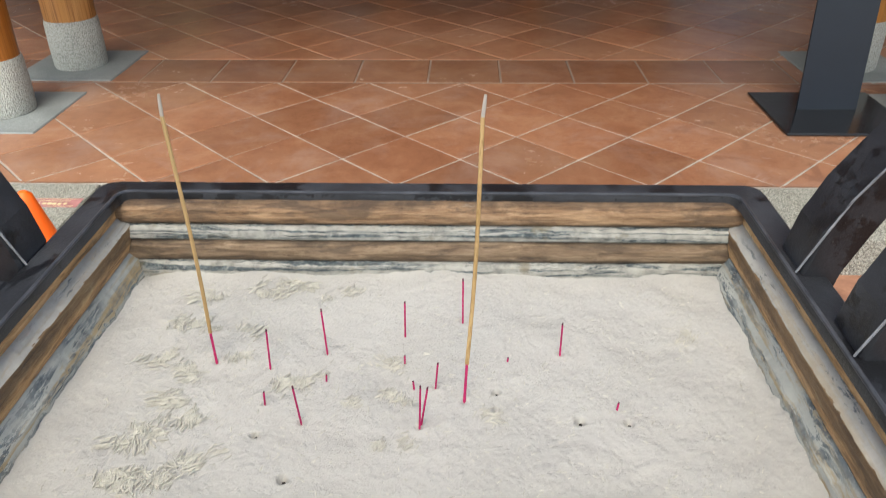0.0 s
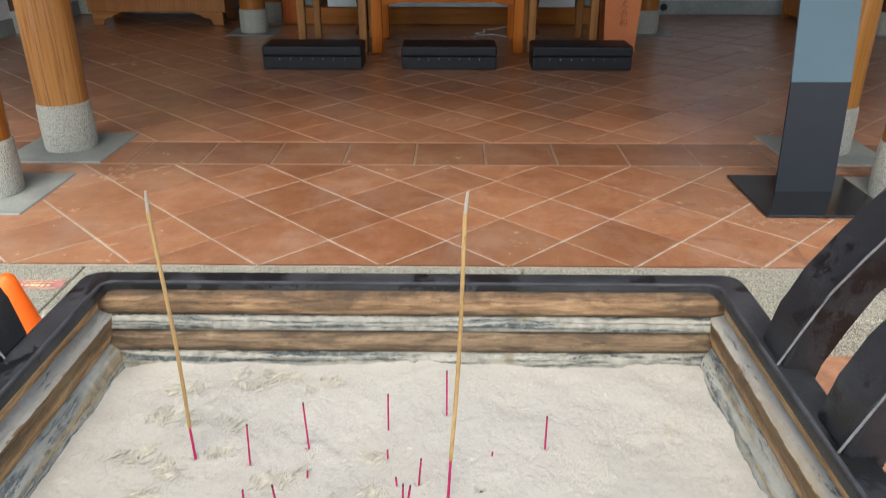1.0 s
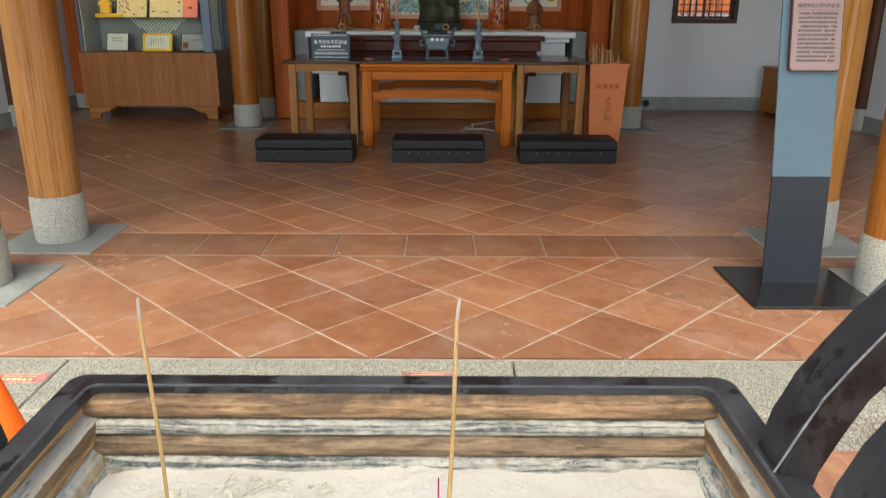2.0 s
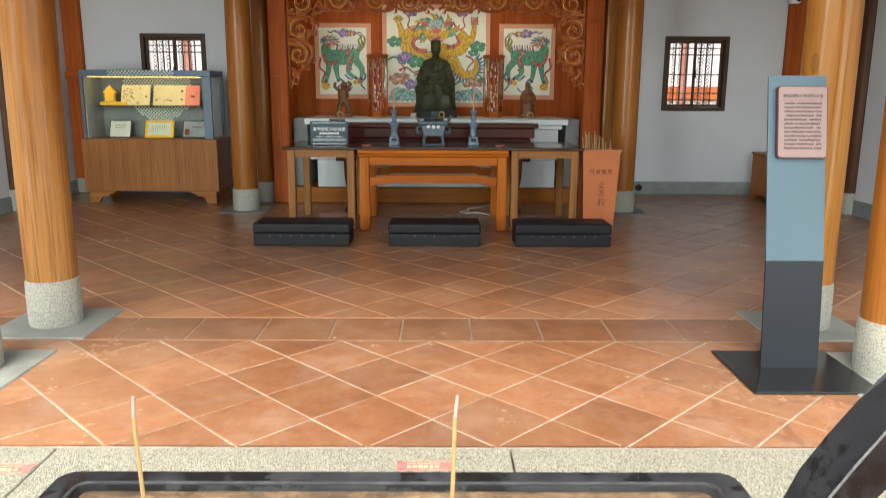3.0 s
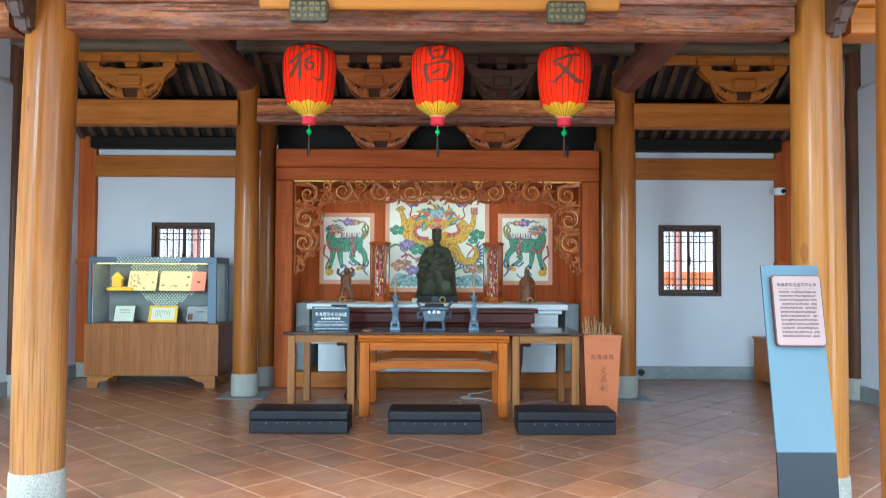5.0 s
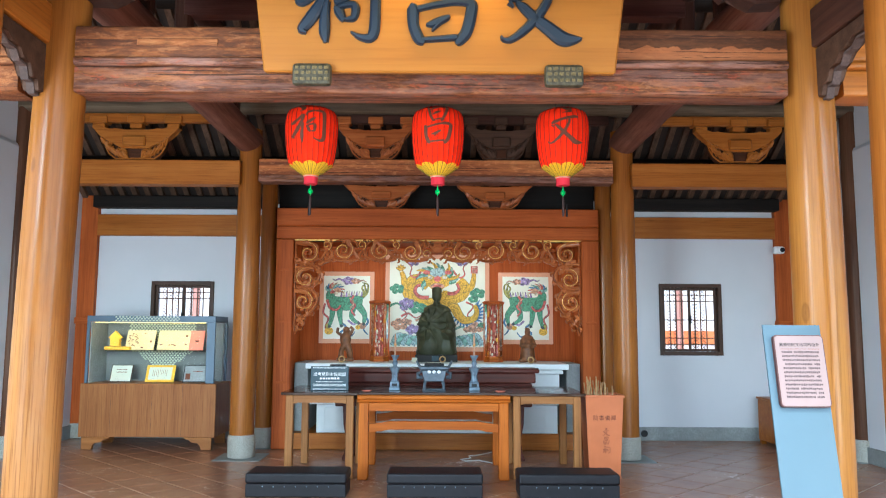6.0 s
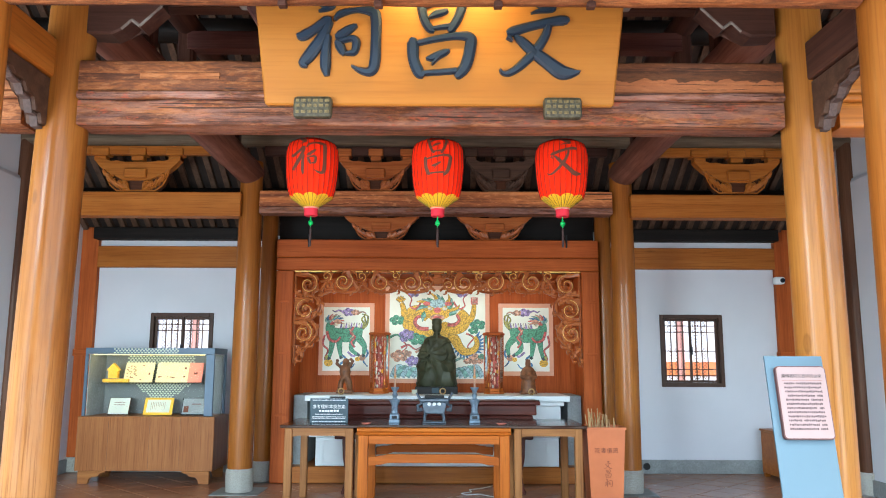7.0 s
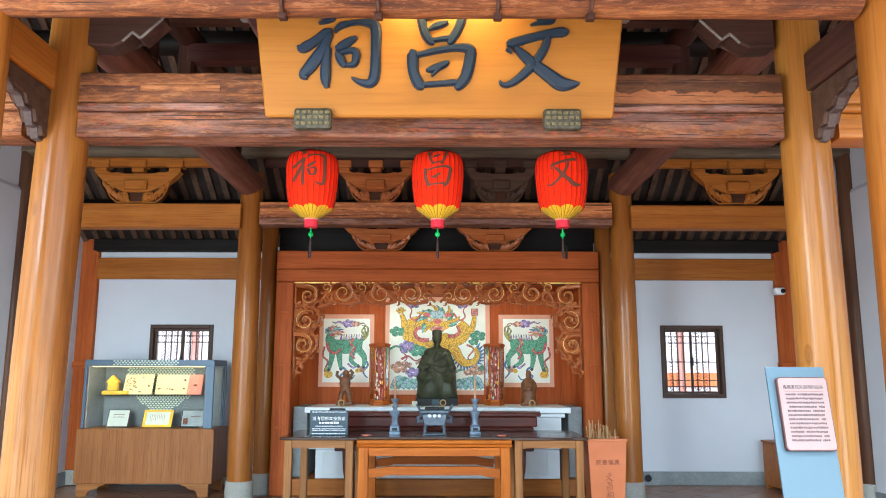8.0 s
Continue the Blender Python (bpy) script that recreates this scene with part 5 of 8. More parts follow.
# ---- shrine recess ----
SHRINE_Y = 9.6
shrine = thing("shrine", "brown wooden shrine frame with jambs and a deep head beam", "shrine", (0.02, SHRINE_Y, 0))
for s in (-1, 1):
    part("jamb", boxed(min(s * 1.815, s * 2.035), max(s * 1.815, s * 2.035), -0.06, 0.1, 0.005, 2.6, 0.01), M_SHR_Z, shrine)
    part("reveal", boxed(min(s * 1.9, s * 1.96), max(s * 1.9, s * 1.96), 0.104, 1.05, 0.005, 2.99), M_SHR_Z, shrine)
    for z in (0.8, 1.55, 2.2):
        part("panel_bead", boxed(min(s * 1.86, s * 1.99), max(s * 1.86, s * 1.99), -0.072, -0.062, z, z + 0.03, 0.003), M_SHR_X, shrine)
part("head_beam", boxed(-2.035, 2.035, -0.07, 0.1, 2.605, 2.765, 0.01), M_SHR_X, shrine)
part("upper_head_beam", boxed(-2.035, 2.035, -0.08, 0.1, 2.769, 2.997, 0.012), M_SHR_X, shrine)
part("back_panel", boxed(-1.9, 1.9, 1.02, 1.06, 0.005, 3.0), M_SHR_Z, shrine, "plain reddish-brown wooden back panel")
part("soffit", boxed(-1.9, 1.9, 0.104, 1.018, 2.62, 2.66), M_SHR_X, shrine)
for x in (-1.63, 0.0, 1.63):
    part("head_pin", tube(bmesh.new(), [(x, -0.09, 3.06), (x, -0.09, 2.9)], 0.012, 6), M_BLACK, shrine)

# light strip behind the carved canopy that washes the back panel and the paintings
strip = thing("shrine_light", "slim warm light strip mounted behind the carved canopy", "lamp", (0.02, SHRINE_Y + 0.2, 2.6))
part("housing", boxed(-1.7, 1.7, -0.03, 0.03, 0.0, 0.018, 0.004), M_BRASS, strip)
strip_data = bpy.data.lights.new("shrine_strip", "AREA")
strip_data.shape, strip_data.size, strip_data.size_y = "RECTANGLE", 3.3, 0.04
strip_data.energy, strip_data.color = 2.6, (1.0, 0.86, 0.66)
new("shrine_strip", strip_data).matrix_world = look((0.02, SHRINE_Y + 0.2, 2.59), (0.02, SHRINE_Y + 0.75, 1.6))

# openwork carved canopy under the head beam
canopy = thing("carved_canopy", "openwork carved scroll valance with gilded edges hanging in the shrine opening", "carving", (0.02, SHRINE_Y - 0.02, 0))
rng = random.Random(4)


def band(bm, pts, widths, y0, y1):
    """A flat carved band of varying width with real thickness."""
    n, rows = len(pts), []
    for i, (x, z) in enumerate(pts):
        ax, az = pts[max(0, i - 1)]
        bx, bz = pts[min(n - 1, i + 1)]
        d = math.hypot(bx - ax, bz - az) or 1
        nx, nz = -(bz - az) / d, (bx - ax) / d
        w = widths[i] / 2
        rows.append([bm.verts.new(p) for p in ((x - nx * w, y1, z - nz * w), (x - nx * w, y0 + 0.008, z - nz * w), (x - nx * w * 0.45, y0, z - nz * w * 0.45), (x + nx * w * 0.45, y0 + 0.004, z + nz * w * 0.45), (x + nx * w, y0 + 0.01, z + nz * w), (x + nx * w, y1, z + nz * w))])
    for p, q in zip(rows, rows[1:]):
        for k in range(6):
            bm.faces.new((p[k], p[(k + 1) % 6], q[(k + 1) % 6], q[k]))
    bm.faces.new(rows[0])
    bm.faces.new(rows[-1])


def leaf(bm, x, z, a, size, curl):
    """A curled carved leaf on the stem."""
    pts = []
    for i in range(8):
        f = i / 7
        b = a + curl * f * f
        pts.append((x + size * f * math.cos(b), z + size * f * math.sin(b)))
    band(bm, pts, [size * (0.1 + 0.5 * math.sin(math.pi * min(1, 0.25 + 0.75 * i / 7))) for i in range(8)], -0.034, 0.015)


def scroll_piece(cx, cz, r, turns, start, way, tail=None, gold=True):
    pts = spiral(cx, cz, r, turns, start, way, 24)
    if tail:
        pts = [tail] + pts
    n = len(pts)
    bm = bmesh.new()
    band(bm, pts, [r * (0.4 - 0.18 * i / n) for i in range(n)], -0.034, 0.025)
    ball(bm, (*pts[-1][:1], -0.02, pts[-1][1]), (r * 0.2, 0.026, r * 0.2), 8)
    for k in (2, 5, 8, 12):
        x, z = pts[k]
        a = math.atan2(z - cz, x - cx)
        leaf(bm, x, z, a - way * 0.9, r * rng.uniform(0.6, 0.9), -way * rng.uniform(0.8, 1.6))
    piece = part("scroll", bm, M_CARVE, canopy)
    if gold:
        bm = bmesh.new()
        for g in (1.12,):
            tube(bm, [(cx + (x - cx) * g, -0.031, cz + (z - cz) * g) for x, z in pts[2:]], 0.0038, 5)
        part("gilding", bm, M_GILT, piece, "thin gilded lines", smooth=True)


def stem(pts, w0, w1, fine=6):
    """A carved stem through a few turning points, thinning from w0 to w1."""
    out = []
    for i in range(len(pts) - 1):
        p0, p1, p2, p3 = (Vector(pts[max(0, min(len(pts) - 1, i + k))]) for k in (-1, 0, 1, 2))
        for k in range(fine):
            f = k / fine
            out.append(0.5 * (2 * p1 + (p2 - p0) * f + (2 * p0 - 5 * p1 + 4 * p2 - p3) * f * f + (3 * p1 - p0 - 3 * p2 + p3) * f ** 3))
    out = [(q.x, q.y) for q in out] + [pts[-1]]
    bm = bmesh.new()
    band(bm, out, [w0 + (w1 - w0) * i / (len(out) - 1) for i in range(len(out))], -0.03, 0.02)
    return part("stem", bm, M_CARVE, canopy)


for s in (-1, 1):
    # five scrolls run from the crest to the corner, small ones between them
    for k, (x, z, r, way) in enumerate(((0.33, 2.45, 0.118, 1), (0.72, 2.462, 0.112, -1), (1.19, 2.468, 0.116, 1))):
        scroll_piece(s * x, z, r, 1.45, math.pi / 2 + (0.4 if s * way > 0 else -0.4), s * way, (s * (x - 0.2), 2.36), True)
        stem([(s * (x - 0.2), 2.36), (s * (x - 0.1), 2.335), (s * (x + 0.06), 2.34), (s * (x + 0.19), 2.4), (s * (x + 0.2), 2.5), (s * (x + 0.13), 2.575)], 0.034, 0.018)
        stem([(s * (x - 0.18), 2.5), (s * (x - 0.14), 2.58), (s * x, 2.592), (s * (x + 0.1), 2.585)], 0.022, 0.014)
    for k, (x, z, r) in enumerate(((0.14, 2.42, 0.06), (0.53, 2.41, 0.055), (0.53, 2.535, 0.05), (0.95, 2.405, 0.06), (0.96, 2.53, 0.055), (1.39, 2.41, 0.07), (1.4, 2.53, 0.06), (0.16, 2.54, 0.045))):
        scroll_piece(s * x, z, r, 1.25, 1.57 * (1 if k % 2 else -1), s * (1 if k % 2 else -1), (s * (x + 0.08), z - 0.06), k % 2 == 0)
    # corner and the two open loops that hang down the jamb
    for dx, z, r, start, way in ((0.17, 2.43, 0.12, 1.9, 1), (0.14, 2.115, 0.115, 1.2, -1), (0.12, 1.82, 0.115, 1.5, 1)):
        scroll_piece(s * (1.8 - dx), z, r, 1.4, math.pi - start if s > 0 else start, s * way, (s * 1.79, z + 0.13), True)
    stem([(s * 1.79, 2.3), (s * 1.66, 2.3), (s * 1.52, 2.24), (s * 1.49, 2.12), (s * 1.58, 2.0), (s * 1.73, 1.965)], 0.036, 0.03)
    stem([(s * 1.78, 2.0), (s * 1.63, 1.985), (s * 1.525, 1.9), (s * 1.52, 1.79), (s * 1.6, 1.68), (s * 1.7, 1.585), (s * 1.755, 1.5), (s * 1.772, 1.41)], 0.042, 0.014)
    stem([(s * 1.795, 2.56), (s * 1.785, 2.3), (s * 1.795, 2.0), (s * 1.785, 1.7), (s * 1.792, 1.45)], 0.022, 0.014)
    stem([(s * 1.34, 2.35), (s * 1.44, 2.31), (s * 1.5, 2.36), (s * 1.58, 2.31)], 0.032, 0.02)

    def sprout(*where):
        bm = bmesh.new()
        leaf(bm, *where)
        part("leaf", bm, M_CARVE, canopy)
    for k, (dx, z, a, size) in enumerate(((0.3, 2.3, -0.5, 0.075), (0.33, 2.19, 0.3, 0.06), (0.3, 2.06, -0.4, 0.065), (0.22, 1.98, -1.0, 0.06), (0.29, 1.88, 0.5, 0.055), (0.29, 1.77, -0.2, 0.055), (0.2, 1.66, -0.7, 0.06), (0.11, 1.56, -0.6, 0.05), (0.07, 1.48, -0.9, 0.05), (0.2, 1.9, 2.2, 0.05), (0.16, 2.27, 2.4, 0.05), (0.09, 1.7, 1.2, 0.05))):
        sprout(s * (1.8 - dx), z, math.pi - a if s > 0 else a, size, s * 1.3 * (1 if k % 2 else -1))
    for k in range(30):
        z = 1.5 + 0.033 * k
        reach = 0.07 + 0.2 * min(1.0, (z - 1.4) / 0.45)
        sprout(s * (1.79 - reach * (0.15 + 0.85 * ((k * 0.618) % 1))), z, 0.9 * k, 0.06 + 0.02 * math.sin(k * 1.3), 1.6 * (1 if k % 2 else -1))
    for k in range(13):
        x = 0.1 + 0.1 * k
        sprout(s * x, 2.345 + 0.012 * math.sin(k * 1.7), -0.9 + 0.5 * (k % 3), 0.045, 1.5 * (1 if k % 2 else -1))
        sprout(s * (x + 0.04), 2.585, 2.6 - 0.8 * (k % 3), 0.04, 1.4 * (1 if k % 2 else -1))
bm = bmesh.new()
for s in (-1, 1):
    tube(bm, [(s * 0.03, -0.02, 2.35), (s * 0.09, -0.03, 2.4), (s * 0.05, -0.03, 2.47), (s * 0.1, -0.02, 2.53)], 0.018, 7)
box(bm, -0.05, 0.05, -0.045, 0.01, 2.43, 2.56, 0.008)
box(bm, -0.085, 0.085, -0.05, 0.01, 2.56, 2.585, 0.006)
box(bm, -0.07, 0.07, -0.05, 0.01, 2.5, 2.52, 0.006)
part("centre_crest", bm, M_CARVE, canopy, smooth=True)
part("top_rail", boxed(-1.81, 1.81, -0.02, 0.02, 2.585, 2.604, 0.004), M_GILT, canopy, "thin gilded rail")


# ---- paintings ----
def ribbon(bm, pts, widths, y):
    """A flat band of varying width in the picture plane."""
    left, right = [], []
    n = len(pts)
    for i, (x, z) in enumerate(pts):
        ax, az = pts[max(0, i - 1)]
        bx, bz = pts[min(n - 1, i + 1)]
        d = math.hypot(bx - ax, bz - az) or 1
        nx, nz = -(bz - az) / d, (bx - ax) / d
        w = widths[i] / 2
        left.append(bm.verts.new((x + nx * w, y, z + nz * w)))
        right.append(bm.verts.new((x - nx * w, y, z - nz * w)))
    for i in range(n - 1):
        bm.faces.new((left[i], left[i + 1], right[i + 1], right[i]))


def blob(bm, cx, cz, rx, rz, y, lobes=0, depth=0.2, n=36):
    bm.faces.new([bm.verts.new((cx + rx * (1 + depth * math.sin(lobes * a)) * math.cos(a), y, cz + rz * (1 + depth * math.sin(lobes * a)) * math.sin(a))) for a in [2 * math.pi * i / n for i in range(n)]])


def picture_paint(name, colour, scale=45.0):
    """Painted colour with a scale-like pattern."""
    n = Nodes(name)
    v = n.node("ShaderNodeTexVoronoi", Scale=scale)
    n.link(n.coords(), v.inputs["Vector"])
    n.colour(n.ramp(v.outputs["Distance"], [(0.2, colour), (0.55, tuple(c * 0.72 for c in colour)), (0.68, tuple(c * 0.42 for c in colour))]))
    n.bsdf.inputs["Roughness"].default_value = 0.5
    return n.mat


P_YEL = picture_paint("picture_yellow", (0.88, 0.54, 0.05), 52)
P_SKY = picture_paint("picture_sky_blue", (0.45, 0.66, 0.72), 40)
P_GRN = picture_paint("picture_green", (0.13, 0.44, 0.27), 60)
P_RED = picture_paint("picture_red", (0.72, 0.16, 0.15), 30)
P_PUR = picture_paint("picture_violet", (0.42, 0.32, 0.66), 25)
P_ORG = picture_paint("picture_orange", (0.76, 0.42, 0.28), 25)
P_BLU = picture_paint("picture_blue", (0.1, 0.28, 0.55), 30)
P_TEAL = picture_paint("picture_teal", (0.3, 0.6, 0.54), 20)


def painting(name, x0, x1, z0, z1, label):
    p = thing(name, label, "painting", ((x0 + x1) / 2, 10.59, z0), "shrine paintings")
    hw, h = (x1 - x0) / 2, z1 - z0
    part("border", boxed(-hw, hw, 0.0, 0.025, 0, h, 0.003), M_PICEDGE, p, "peach border")
    part("ground", boxed(-hw + 0.06, hw - 0.06, -0.0075, -0.002, 0.06, h - 0.06), M_PICBG, p, "pale painted ground")
    return p, hw, h


def limb(p, name, mat, pts, w0, w1, y, swell=0.0, line=0.007):
    """One painted form along a smooth line, with its dark outline just behind it."""
    out = []
    for i in range(len(pts) - 1):
        p0, p1, p2, p3 = (Vector(pts[max(0, min(len(pts) - 1, i + k))]) for k in (-1, 0, 1, 2))
        for k in range(7):
            f = k / 7
            out.append(0.5 * (2 * p1 + (p2 - p0) * f + (2 * p0 - 5 * p1 + 4 * p2 - p3) * f * f + (3 * p1 - p0 - 3 * p2 + p3) * f ** 3))
    out = [(q.x, q.y) for q in out] + [tuple(pts[-1])]
    n = len(out)
    widths = [max(0.003, w0 + (w1 - w0) * i / (n - 1) + swell * math.sin(math.pi * i / (n - 1))) for i in range(n)]
    bm = bmesh.new()
    ribbon(bm, out, widths, y)
    form = part(name, bm, mat, p)
    if line:
        bm = bmesh.new()
        ribbon(bm, out, [w + line for w in widths], y + 0.0002)
        part("outline", bm, P_LINE, form)


def billow(p, mat, cx, cz, r, y):
    """A small cloud: a ring of lobes with a curl in each."""
    for k in range(5):
        a = 0.5 + 1.26 * k
        x, z = cx + r * 0.75 * math.cos(a), cz + r * 0.45 * math.sin(a)
        bm = bmesh.new()
        blob(bm, x, z, r * 0.5, r * 0.42, y - 0.0001 * k)
        part("cloud", bm, mat, p)
        bm = bmesh.new()
        ribbon(bm, [(x + r * (0.36 - 0.06 * i) * math.cos(0.8 * i + k), z + r * (0.3 - 0.05 * i) * math.sin(0.8 * i + k)) for i in range(6)], [0.006] * 6, y - 0.0007)
        part("cloud_line", bm, P_LINE, p)


P_LINE = picture_paint("picture_line", (0.05, 0.09, 0.1), 20)
P_CREAM = picture_paint("picture_cream", (0.85, 0.8, 0.62), 20)
P_OLIVE = picture_paint("picture_olive", (0.42, 0.42, 0.1), 30)
for s in (-1, 1):
    p, hw, h = painting("side_painting", s * 1.242 - 0.38, s * 1.242 + 0.38, 1.282, 2.275, "framed picture of green and red swirling shapes on pale ground")
    y = -0.0115

    def at(*pts):
        return [(s * a, b) for a, b in pts]
    # loose ribbons behind
    for k, pts in enumerate((((0.3, 0.55), (0.32, 0.42), (0.25, 0.34), (0.29, 0.22), (0.22, 0.14)), ((-0.24, 0.4), (-0.3, 0.3), (-0.24, 0.2), (-0.3, 0.12)), ((0.1, 0.3), (0.0, 0.22), (0.08, 0.14), (-0.06, 0.1), (-0.12, 0.16)), ((-0.02, 0.32), (-0.1, 0.26), (-0.16, 0.3), (-0.22, 0.22)))):
        limb(p, "ribbon", (P_RED, P_BLU, P_BLU, P_PUR)[k], at(*pts), 0.022, 0.008, y + 0.001, 0.006, 0.005)
    # raised wisps at the far end
    for k in range(3):
        limb(p, "wisp", P_OLIVE, at((-0.2, 0.62), (-0.24 - 0.02 * k, 0.7), (-0.21 - 0.04 * k, 0.77 + 0.02 * k), (-0.27 + 0.03 * k, 0.84)), 0.04, 0.006, y + 0.0006 - 0.0003 * k, 0.0, 0.005)
    for k in range(9):
        x = 0.08 - 0.035 * k
        limb(p, "spike", P_CREAM if k % 2 else P_PUR, at((x, 0.62), (x - 0.012, 0.72)), 0.035, 0.004, y + 0.0004 - 0.00003 * k, 0.0, 0.005)
    # the green body and what it stands on
    limb(p, "green_band", P_GRN, at((-0.16, 0.52), (-0.25, 0.4), (-0.24, 0.28)), 0.1, 0.035, y - 0.0002)
    limb(p, "green_band", P_GRN, at((-0.1, 0.5), (-0.07, 0.36), (-0.16, 0.28)), 0.08, 0.032, y - 0.0003)
    limb(p, "green_band", P_GRN, at((0.21, 0.6), (0.14, 0.56), (0.0, 0.545), (-0.12, 0.57), (-0.22, 0.56)), 0.13, 0.14, y - 0.0008, 0.05)
    limb(p, "green_band", P_GRN, at((0.1, 0.5), (0.09, 0.37), (0.07, 0.25)), 0.09, 0.035, y - 0.0012)
    limb(p, "green_band", P_GRN, at((0.19, 0.52), (0.2, 0.38), (0.23, 0.24)), 0.09, 0.035, y - 0.0014)
    for x, z in ((-0.24, 0.26), (-0.17, 0.27), (0.07, 0.235), (0.235, 0.225)):
        limb(p, "dark_foot", P_LINE, at((x - 0.012, z + 0.02), (x + 0.012, z - 0.01)), 0.05, 0.03, y - 0.0018, 0.0, 0.0)
    # bright head end: layered tufts
    limb(p, "green_band", P_GRN, at((0.2, 0.56), (0.23, 0.66), (0.18, 0.73)), 0.13, 0.1, y - 0.0022)
    for k in range(8):
        a = 0.3 + 0.42 * k
        limb(p, "tuft", (P_TEAL, P_BLU, P_RED, P_ORG)[k % 4], at((0.2 + 0.04 * math.cos(a), 0.72 + 0.03 * math.sin(a)), (0.19 + 0.1 * math.cos(a), 0.725 + 0.075 * math.sin(a)), (0.17 + 0.14 * math.cos(a + 0.3), 0.74 + 0.1 * math.sin(a + 0.3))), 0.045, 0.005, y - 0.0026 - 0.0003 * k, 0.0, 0.005)
    for k, (x, z, r, m) in enumerate(((0.13, 0.735, 0.05, P_ORG), (0.2, 0.71, 0.035, P_RED), (0.15, 0.69, 0.03, P_CREAM), (0.24, 0.735, 0.03, P_TEAL))):
        bm = bmesh.new()
        blob(bm, s * x, z, r, r * 0.7, y - 0.0054 - 0.0002 * k, 5, 0.12)
        part("bright_spot", bm, m, p)
    # red sash over the body
    limb(p, "red_ribbon", P_RED, at((0.27, 0.6), (0.23, 0.49), (0.14, 0.46), (0.08, 0.52)), 0.035, 0.026, y - 0.0062)
    limb(p, "red_ribbon", P_RED, at((-0.1, 0.66), (-0.06, 0.58), (-0.12, 0.52), (-0.07, 0.45), (-0.12, 0.38)), 0.03, 0.02, y - 0.0064)
    limb(p, "orange_ribbon", P_ORG, at((-0.04, 0.63), (-0.1, 0.55), (-0.05, 0.49)), 0.022, 0.01, y - 0.0067)
    for k, (x, z, r, m) in enumerate(((0.24, 0.17, 0.06, P_YEL), (0.25, 0.24, 0.04, P_OLIVE), (-0.22, 0.24, 0.05, P_ORG), (-0.16, 0.22, 0.035, P_YEL))):
        bm = bmesh.new()
        blob(bm, s * x, z, r, r * 0.85, y - 0.0004 + 0.0011 - 0.0002 * k)
        part("round_fruit", bm, m, p)
    billow(p, P_PUR, s * -0.02, 0.865, 0.07, y - 0.001)
    billow(p, P_ORG, s * -0.12, 0.86, 0.05, y - 0.002)
    limb(p, "wisp", P_PUR, at((0.04, 0.86), (0.11, 0.89), (0.16, 0.87), (0.2, 0.89)), 0.022, 0.004, y - 0.0004)
    limb(p, "wisp", P_ORG, at((-0.16, 0.85), (-0.22, 0.87), (-0.27, 0.845)), 0.02, 0.004, y - 0.0005)

p, hw, h = painting("centre_painting", -0.71, 0.74, 1.178, 2.52, "large framed picture of golden coils and bright clouds")
y = -0.0115
# waves along the foot
for s in (-1, 1):
    for k in range(8):
        x0 = 0.62 - 0.07 * k
        limb(p, "teal_wave", P_TEAL if k % 2 else P_SKY, [(s * x0, 0.08), (s * (x0 - 0.05), 0.2 - 0.012 * k), (s * (x0 - 0.12), 0.23 - 0.014 * k), (s * (x0 - 0.15), 0.17 - 0.01 * k)], 0.06, 0.012, y + 0.0014 - 0.0003 * k, 0.02, 0.006)
# blue fins behind the coils
for k in range(16):
    a = 3.4 + 3.5 * k / 15
    limb(p, "blue_fin", P_BLU, [(0.42 + 0.15 * math.cos(a), 0.545 + 0.15 * math.sin(a)), (0.42 + 0.245 * math.cos(a + 0.18), 0.545 + 0.235 * math.sin(a + 0.18))], 0.05, 0.004, y + 0.0012 - 0.00002 * k, 0.0, 0.0)
for k in range(11):
    a = 1.9 + 0.3 * k
    limb(p, "blue_fin", P_BLU, [(-0.26 + 0.17 * math.cos(a), 0.86 + 0.15 * math.sin(a)), (-0.26 + 0.235 * math.cos(a + 0.15), 0.86 + 0.215 * math.sin(a + 0.15))], 0.055, 0.004, y + 0.0012 - 0.00002 * k, 0.0, 0.0)
# golden coils
limb(p, "golden_coil", P_YEL, [(0.03, 0.78), (0.14, 0.68), (0.24, 0.6), (0.3, 0.5), (0.38, 0.43), (0.5, 0.45), (0.55, 0.54), (0.52, 0.64)], 0.17, 0.05, y - 0.0004)
limb(p, "golden_coil", P_YEL, [(-0.02, 0.68), (-0.16, 0.66), (-0.32, 0.72), (-0.4, 0.84), (-0.34, 0.96), (-0.22, 0.98), (-0.12, 0.9)], 0.12, 0.14, y - 0.0006, 0.05)
limb(p, "red_belly", P_RED, [(-0.12, 0.74), (-0.24, 0.75), (-0.31, 0.82), (-0.28, 0.9), (-0.2, 0.91)], 0.05, 0.035, y - 0.0012)
limb(p, "golden_coil", P_YEL, [(0.08, 0.78), (0.2, 0.74), (0.33, 0.78), (0.38, 0.88), (0.3, 0.98)], 0.13, 0.12, y - 0.0007, 0.04)
limb(p, "red_belly", P_RED, [(0.14, 0.8), (0.24, 0.8), (0.3, 0.86), (0.27, 0.94)], 0.045, 0.03, y - 0.0013)
